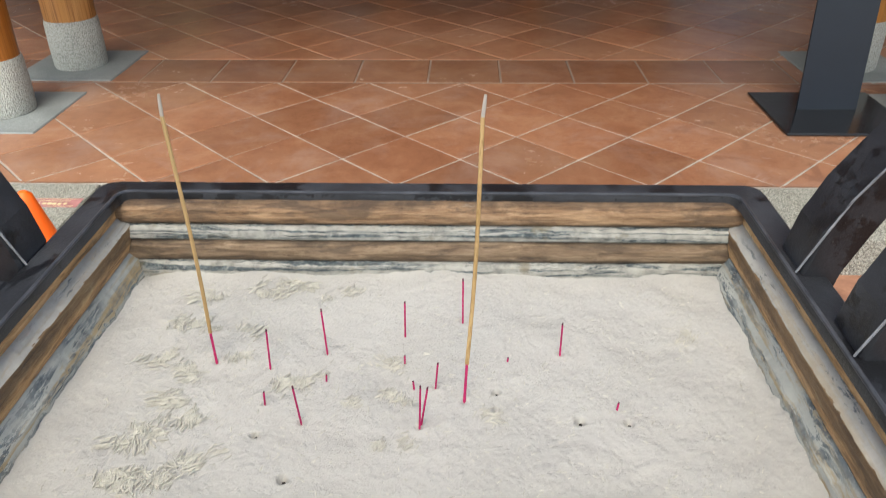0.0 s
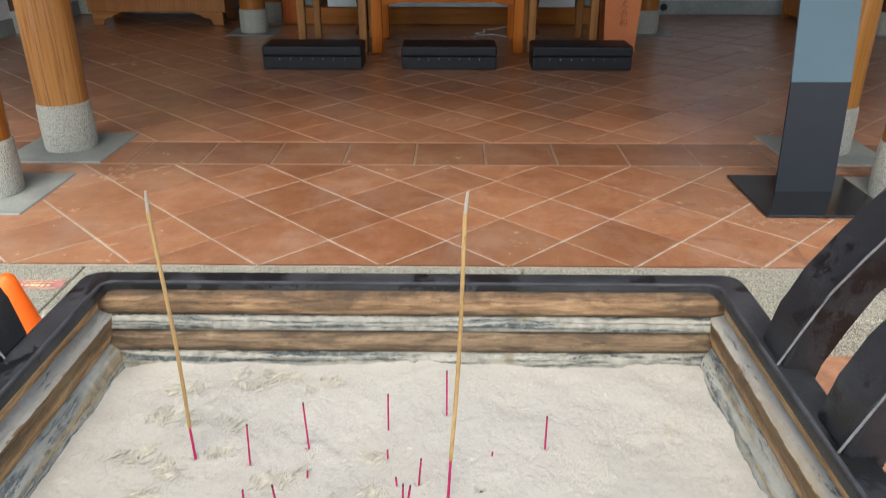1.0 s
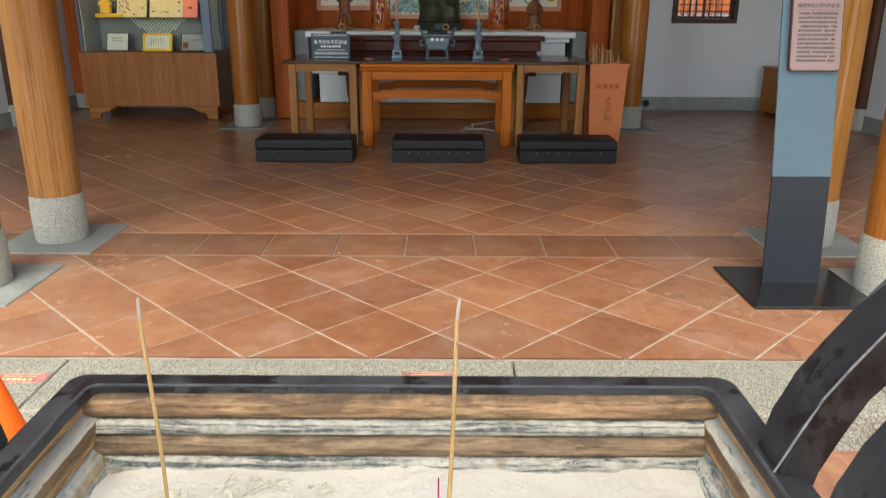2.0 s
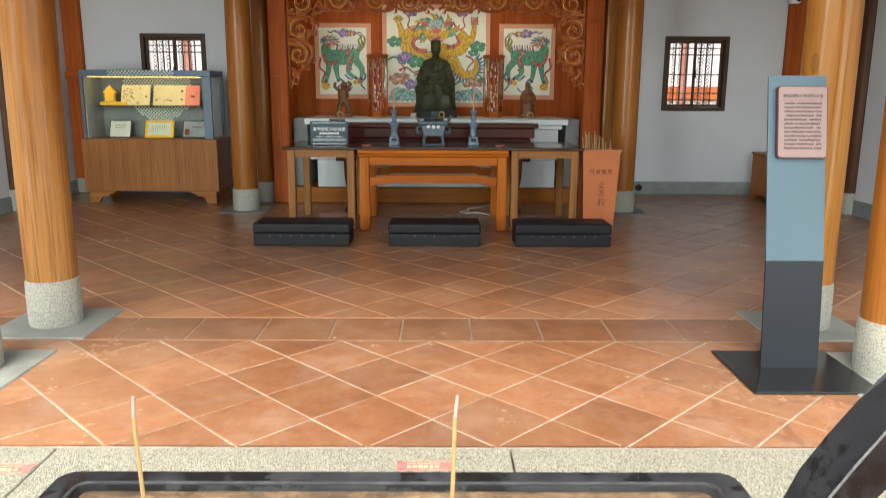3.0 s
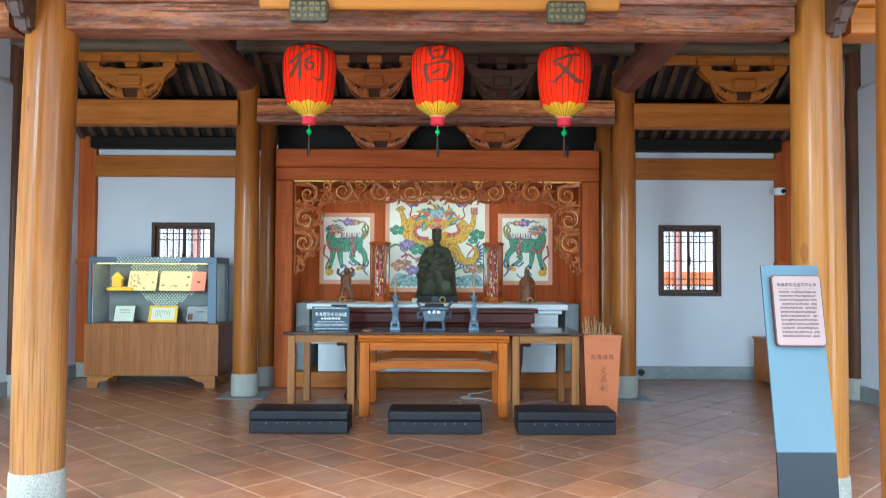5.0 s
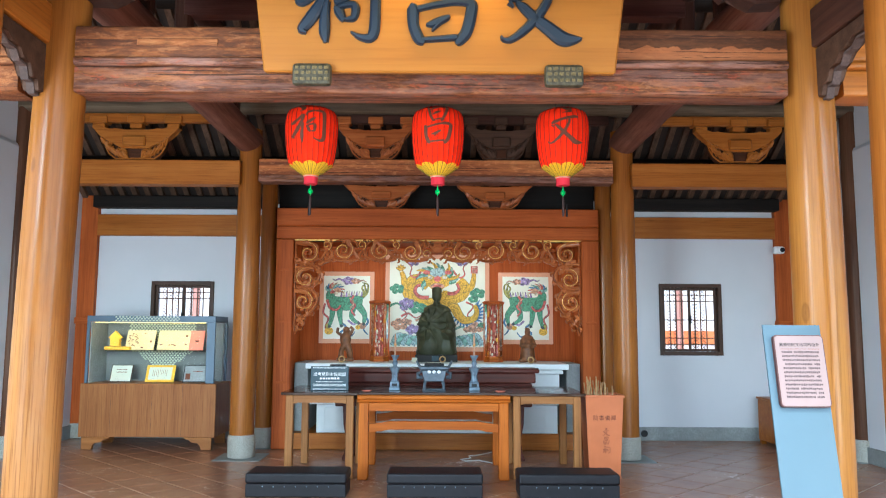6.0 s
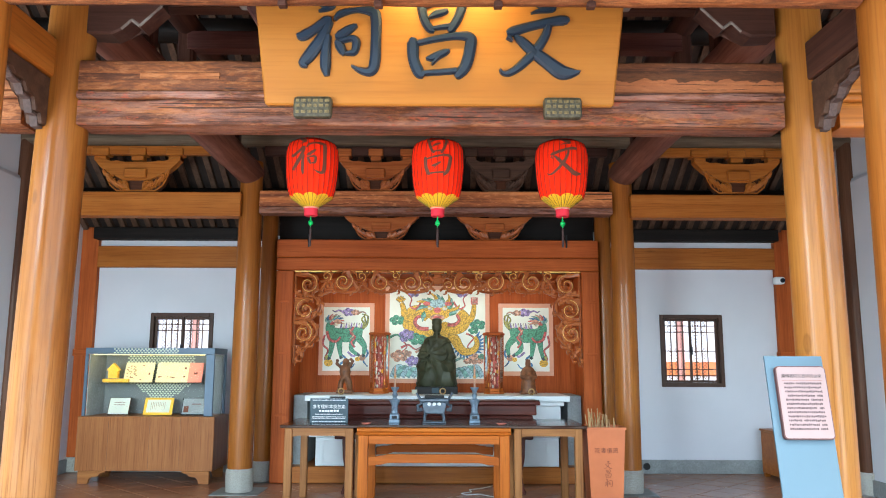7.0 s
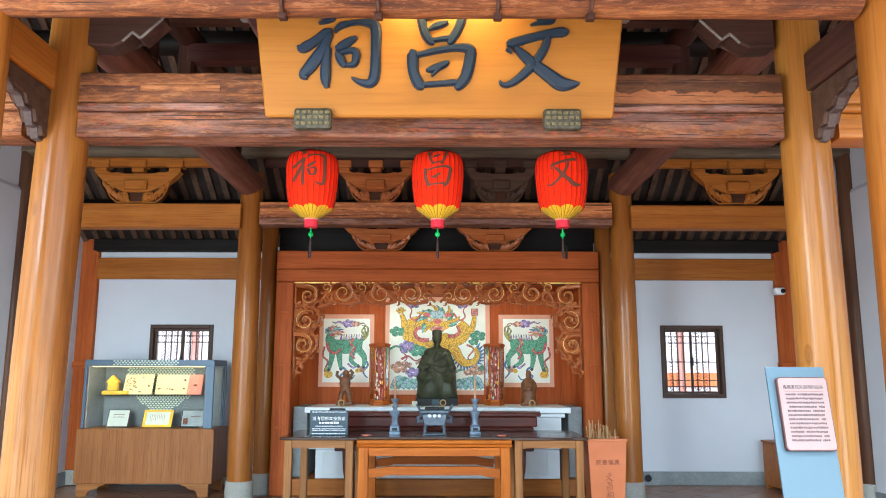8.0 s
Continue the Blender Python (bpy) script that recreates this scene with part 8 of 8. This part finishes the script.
def ash_height(x, y):
    d = min(x - SX0, SX1 - x, SY1 - y, y - SY0)
    edge = math.exp(-max(d, 0) / 0.025)
    p = Vector((x, y, 0))
    h = 0.8872 + 0.0075 * noise.noise(p * 7.0) + 0.0042 * noise.noise(p * 19.0) + 0.0011 * noise.noise(p * 60.0) + 0.00055 * noise.noise(p * 190.0) + 0.0012 * max(0.0, noise.noise(p * 120.0) - 0.3) - 0.001 * max(0.0, noise.noise(p * 95.0 + Vector((3, 1, 0))) - 0.35)
    h += 0.008 * edge * (0.6 + 0.8 * noise.noise(p * 16.0 + Vector((5, 5, 0))))
    h += 0.0022 * max(0.0, noise.noise(Vector((x * 26 + y * 14, y * 60 - x * 30, 2.0)))) ** 1.5
    ridge = abs(math.sin((x - 0.55 * y) * 60 + 3 * noise.noise(p * 9)))
    h -= 0.0009 * (1 - ridge) ** 3 * max(0.0, noise.noise(p * 5.0) + 0.3)
    for hx, hy, r in ((0.164, 0.569, 0.0034), (0.208, 0.567, 0.0026), (0.088, 0.604, 0.0026), (0.088, 0.578, 0.0024), (-0.13, 0.543, 0.0026), (-0.094, 0.491, 0.003), (0.248, 0.672, 0.009), (0.27, 0.676, 0.009), (0.291, 0.677, 0.005)):
        q = ((x - hx) ** 2 + (y - hy) ** 2) / (r * r)
        if q < 9:
            h -= (0.016 if r < 0.0048 else 0.0035) * math.exp(-q * 0.9)
    for hx, hy in FEET:
        q = ((x - hx) ** 2 + (y - hy) ** 2) / 0.0042 ** 2
        if q < 9:
            h += 0.0035 * math.exp(-q * 0.45) - 0.006 * math.exp(-q * 1.3)
    return h


NX, NY = 640, 420
verts, faces = [], []
for j in range(NY):
    for i in range(NX):
        x, y = SX0 + (SX1 - SX0) * i / (NX - 1), SY0 + (SY1 - SY0) * j / (NY - 1)
        verts.append((x, y, ash_height(x, y)))
for j in range(NY - 1):
    for i in range(NX - 1):
        k = j * NX + i
        faces.append((k, k + 1, k + NX + 1, k + NX))
me = bpy.data.meshes.new("ash_bed")
me.from_pydata(verts, [], faces)
for f in me.polygons:
    f.use_smooth = True
me.materials.append(M_ASH)
tagged(new("ash_bed", me), "pale grey incense ash filling the burner, raked and pitted", "ash", kind="stuff")

# fallen ash crumbs, in drifts
rng = random.Random(12)
bm = bmesh.new()


def crumb(x, y, a, length, lift):
    z = ash_height(x, y) + lift
    dx, dy = math.cos(a) * length / 2, math.sin(a) * length / 2
    tilt_z = rng.uniform(-0.0006, 0.0006)
    bow = rng.uniform(-0.0005, 0.0005)
    r = rng.uniform(0.00056, 0.00072) if length > 0.004 else rng.uniform(0.0004, 0.0007)
    tube(bm, [(x - dx, y - dy, z - tilt_z), (x - dy * bow * 200, y + dx * bow * 200, z + 0.0002), (x + dx, y + dy, z + tilt_z)], [r * 0.92, r, r * 0.9], 6)


DRIFTS = ((-0.148, 0.772, 0.034, 110), (-0.234, 0.748, 0.022, 55), (-0.235, 0.703, 0.02, 75), (-0.25, 0.649, 0.016, 45), (-0.215, 0.624, 0.015, 50), (-0.226, 0.585, 0.016, 60), (-0.211, 0.553, 0.022, 95), (-0.184, 0.503, 0.018, 60), (-0.222, 0.485, 0.024, 130), (-0.109, 0.613, 0.016, 85), (-0.072, 0.768, 0.01, 14), (-0.005, 0.595, 0.012, 45), (0.0, 0.535, 0.012, 25), (-0.019, 0.654, 0.012, 25), (-0.045, 0.587, 0.008, 14), (-0.171, 0.649, 0.008, 16), (0.282, 0.69, 0.012, 18), (-0.174, 0.694, 0.016, 24), (0.09, 0.574, 0.014, 14), (-0.24, 0.53, 0.02, 50))
for dx0, dy0, spread, count in DRIFTS:
    # heaps are longer than wide and lie aslant, the sticks lying more or less one way in each clump
    slant = 0.3 + 0.5 * math.sin(dx0 * 90)
    for k in range(max(3, count // 6)):
        u, a = math.sqrt(rng.random()) * rng.choice((1.0, 1.1, 1.6)), rng.uniform(0, 6.28)
        ux, uy = u * spread * math.cos(a), u * spread * 0.5 * math.sin(a)
        cx0, cy0, way = dx0 + ux - 0.3 * uy, dy0 + uy + slant * ux, rng.gauss(1.05, 0.75)
        for i in range(rng.randint(7, 13)):
            off, step = rng.gauss(0, 0.0032), rng.gauss(0, 0.0045)
            x, y = cx0 - math.sin(way) * step + math.cos(way) * off, cy0 + math.cos(way) * step + math.sin(way) * off
            if SX0 + 0.01 < x < SX1 - 0.01 and SY0 + 0.01 < y < SY1 - 0.01:
                crumb(x, y, way + rng.gauss(0, 0.32), rng.uniform(0.006, 0.0105), rng.uniform(0.0005, 0.0026))
for k in range(1900):
    x, y = rng.uniform(SX0 + 0.025, SX1 - 0.025), rng.uniform(SY0 + 0.025, SY1 - 0.025)
    if noise.noise(Vector((x * 22, y * 22, 4.0))) > -0.25:
        crumb(x, y, rng.gauss(0.6, 0.8), rng.choice((0.0015, 0.0022, 0.003, 0.0045, 0.007)) * rng.uniform(0.8, 1.3), rng.uniform(-0.0006, 0.0001))
tagged(part("ash_crumbs", bm, M_CRUMB), "small broken sticks of burnt ash lying in drifts", "ash crumbs", kind="stuff")

# long burning sticks and short burnt stubs
for base_p, tip_p in (((0.057, 0.59), (0.073, 0.663, 1.162)), ((-0.193, 0.642), (-0.197, 0.644, 1.168))):
    b = Vector((*base_p, ash_height(*base_p) - 0.004))
    e = Vector(tip_p)
    t = thing("incense_stick", "tall lit incense stick with a pale ash tip and magenta foot", "incense stick", group="tall incense sticks")
    part("foot", tube(bmesh.new(), [b, b.lerp(e, 0.165)], 0.0013, 8), M_MAGENTA, t, "magenta dyed bamboo")
    bow = [b.lerp(e, 0.15 + 0.785 * i / 8) + Vector((0.0015 * math.sin(i * 0.5), 0, 0)) for i in range(9)]
    part("paste", tube(bmesh.new(), bow, 0.0019, 8), M_STICK, t, "tan incense paste", smooth=True)
    part("ash_tip", tube(bmesh.new(), [bow[-1], bow[-1].lerp(e, 0.5), e], [0.0017, 0.0017, 0.0013], 8), M_ASHTIP, t, "pale ash tip", smooth=True)
STUBS = ((-0.137, 0.634, -0.135, 0.936), (-0.084, 0.662, -0.086, 0.941), (-0.006, 0.692, -0.005, 0.93), (0.055, 0.712, 0.055, 0.946), (0.155, 0.666, 0.155, 0.924), (-0.13, 0.581, -0.129, 0.904), (-0.091, 0.559, -0.095, 0.93), (0.017, 0.554, 0.019, 0.937), (0.018, 0.558, 0.025, 0.932), (0.029, 0.61, 0.032, 0.917), (0.009, 0.608, 0.008, 0.896), (-0.078, 0.617, -0.077, 0.895), (-0.003, 0.648, -0.003, 0.895), (0.1, 0.65, 0.101, 0.892), (0.199, 0.583, 0.2, 0.895))
for x, y, tx, tz in STUBS:
    t = thing("incense_stub", "short magenta stub of a burnt incense stick", "incense stub", group="incense stubs")
    b, e = Vector((x, y, ash_height(x, y) - 0.004)), Vector((tx, y, tz))
    part("stub", tube(bmesh.new(), [b, b.lerp(e, 0.95)], 0.00095, 7), M_MAGENTA, t)
    part("burnt_end", tube(bmesh.new(), [b.lerp(e, 0.945), e], 0.0009, 7), M_CINDER, t, "charred end")


# black ends of burnt-down sticks, added in the small pits to paint their shade
for x, y in ((0.164, 0.569), (0.208, 0.567), (0.088, 0.604), (0.088, 0.578), (-0.13, 0.543), (-0.094, 0.491)):
    t = thing("incense_stub", "incense end sunk in a small ash pit, black to stand for the hole's shade", "incense stub", group="burnt down incense ends")
    z = ash_height(x, y)
    part("burnt_end", tube(bmesh.new(), [(x, y, z - 0.002), (x + 0.0004, y, z + 0.011)], [0.0013, 0.0017], 8), M_PIT_DARK, t, "black end giving the pit its dark")


# ---- kerb ----
kerb = thing("kerb", "long grey granite kerb at the edge of the hall floor", "kerb", kind="structure")
xs = [-5.2, -3.9, -2.7, -1.475, 0.35, 1.75, 3.1, 4.4, 5.2]
for a, b in zip(xs, xs[1:]):
    part("kerb_stone", boxed(a + 0.003, b - 0.003, 2.46, 2.882, -0.3, -0.001, 0.01, 2), M_KERB, kerb, at=None)
for x, y in ((-1.59, 2.7), (0.004, 2.73)):
    st = thing("floor_marking", "faded dark red sticker with pale writing on the kerb", "sticker", (x, y, 0.0), "kerb stickers")
    part("sticker", boxed(-0.105, 0.105, -0.038, 0.038, 0.0, 0.0015, 0.0), M_STICKER, st)
    part("border_line", boxed(-0.085, 0.085, 0.03, 0.032, 0.0016, 0.0022), M_PAPER, st)
    part("border_line", boxed(-0.02, 0.09, -0.032, -0.03, 0.0016, 0.0022), M_PAPER, st)
    wr = random.Random(8)
    for row, h, n in ((-0.01, 0.011, 6), (0.014, 0.003, 16)):
        for k in range(n):
            w = 0.13 / n
            a = -0.065 + k * w
            part("writing_bar", boxed(a, a + w * wr.uniform(0.55, 0.85), row - h * wr.uniform(0.6, 1), row + h * wr.uniform(0.6, 1), 0.0016, 0.0022), M_PAPER, st, "faded pale writing")

# ---- tiled floor ----
D = 0.527
P = D / math.sqrt(2)
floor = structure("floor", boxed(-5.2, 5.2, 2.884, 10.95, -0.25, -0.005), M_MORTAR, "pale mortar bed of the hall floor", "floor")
part("border_bed", boxed(-5.19, 5.19, 4.2, 4.652, -0.2, -0.0035), M_GROUT, floor, "grey-brown grout under the border row")


def clip(poly, axis, value, keep_above):
    out = []
    for i, p in enumerate(poly):
        q = poly[(i + 1) % len(poly)]
        a, b = (p[axis] - value) * (1 if keep_above else -1), (q[axis] - value) * (1 if keep_above else -1)
        if a >= 0:
            out.append(p)
        if a * b < 0:
            f = a / (a - b)
            out.append((p[0] + f * (q[0] - p[0]), p[1] + f * (q[1] - p[1])))
    return out


def area(poly):
    return abs(sum(a[0] * b[1] - b[0] * a[1] for a, b in zip(poly, poly[1:] + poly[:1]))) / 2


def shrink(poly, gap):
    """Draws a convex outline in by gap on every side."""
    cx_, cy_ = sum(p[0] for p in poly) / len(poly), sum(p[1] for p in poly) / len(poly)
    lines = []
    for p, q in zip(poly, poly[1:] + poly[:1]):
        d = math.hypot(q[0] - p[0], q[1] - p[1])
        if d < 1e-5:
            continue
        nx, ny = -(q[1] - p[1]) / d, (q[0] - p[0]) / d
        if nx * (cx_ - p[0]) + ny * (cy_ - p[1]) < 0:
            nx, ny = -nx, -ny
        lines.append((nx, ny, nx * p[0] + ny * p[1] + gap))
    out = []
    for (a, b, c), (d, e, f) in zip(lines[-1:] + lines[:-1], lines):
        det = a * e - b * d
        if abs(det) > 1e-6:
            out.append(((c * e - b * f) / det, (a * f - c * d) / det))
    return out


def slab(bm, poly, top, chamfer=0.004):
    inner = shrink(poly, chamfer)
    if len(inner) != len(poly):
        inner = poly
    lo = [bm.verts.new((x, y, -0.02)) for x, y in poly]
    mid = [bm.verts.new((x, y, top - chamfer * 0.6)) for x, y in poly]
    hi = [bm.verts.new((x, y, top)) for x, y in inner]
    n = len(poly)
    for a, b in ((lo, mid), (mid, hi)):
        for i in range(n):
            bm.faces.new((a[i], a[(i + 1) % n], b[(i + 1) % n], b[i]))
    bm.faces.new(hi)


def square(cx_, cy_):
    return [(cx_ + D / 2, cy_), (cx_, cy_ + D / 2), (cx_ - D / 2, cy_), (cx_, cy_ - D / 2)]


def tile_mesh(poly, material=None):
    bm = bmesh.new()
    slab(bm, poly, 0.0)
    bmesh.ops.recalc_face_normals(bm, faces=bm.faces)
    me_ = bpy.data.meshes.new("floor_tile")
    bm.to_mesh(me_)
    bm.free()
    me_.materials.append(material or M_TILE)
    return me_


whole = tile_mesh(shrink(square(0, 0), 0.0048))
whole_inside = tile_mesh(shrink(square(0, 0), 0.0048), M_TILE_IN)
rest, rest_front = bmesh.new(), bmesh.new()
placed = 0
rng = random.Random(21)


def lay(poly, centre, full):
    global placed
    lift = rng.uniform(-0.0012, 0.0008)
    near = abs(centre[0]) < 3.4 and centre[1] < 7.0 and placed < 290
    if near:
        if full:
            ob = new("floor_tile", whole if centre[1] < 4.5 else whole_inside)
        else:
            ob = new("floor_tile", tile_mesh([(x - centre[0], y - centre[1]) for x, y in shrink(poly, 0.0055)], M_TILE_BORDER if 4.3 < centre[1] < 4.55 and len(poly) == 4 and not full and abs(poly[0][1] - poly[1][1]) < 1e-6 else (M_TILE if centre[1] < 4.5 else M_TILE_IN)))
        ob.location = (centre[0], centre[1], lift)
        ob.rotation_euler = (radians(rng.uniform(-0.12, 0.12)), radians(rng.uniform(-0.12, 0.12)), radians(rng.uniform(-0.4, 0.4)))
        ob.parent = floor
        placed += 1
    else:
        slab(rest if centre[1] > 4.6 else rest_front, shrink(poly, 0.0055), lift)


for x0, y0, ya, yb in ((0.03, 4.207, 2.888, 4.205), (-0.215, 4.643, 4.647, 10.6)):
    rows = []
    for j in range(-40, 40):
        for i in range(-24, 24):
            cxx, cyy = x0 + (i + 0.5 * (j % 2)) * D, y0 + j * D / 2
            # tile centres lie midway between the corner rows
            cxx += D / 2
            if abs(cxx) > 5.3 or cyy < ya - D / 2 or cyy > yb + D / 2:
                continue
            poly = square(cxx, cyy)
            for axis, v, up_ in ((1, ya, True), (1, yb, False), (0, -4.94, True), (0, 4.94, False)):
                if poly:
                    poly = clip(poly, axis, v, up_)
            if len(poly) > 2 and area(poly) > 0.004:
                rows.append((cyy, poly, (cxx, cyy), area(poly) > D * D / 2 - 1e-4))
    rows.sort(key=lambda q: q[0])
    for _, poly, c, full in rows:
        lay(poly, c, full)
x = -0.165 - 0.415 * 12
while x < 4.9:
    lay([(max(x, -4.94), 4.211), (min(x + 0.415, 4.94), 4.211), (min(x + 0.415, 4.94), 4.641), (max(x, -4.94), 4.641)], (x + 0.2075, 4.426), False)
    x += 0.415
tagged(part("floor_tiles", rest, M_TILE_IN, floor), kind="stuff")
tagged(part("floor_tiles", rest_front, M_TILE, floor), kind="stuff")
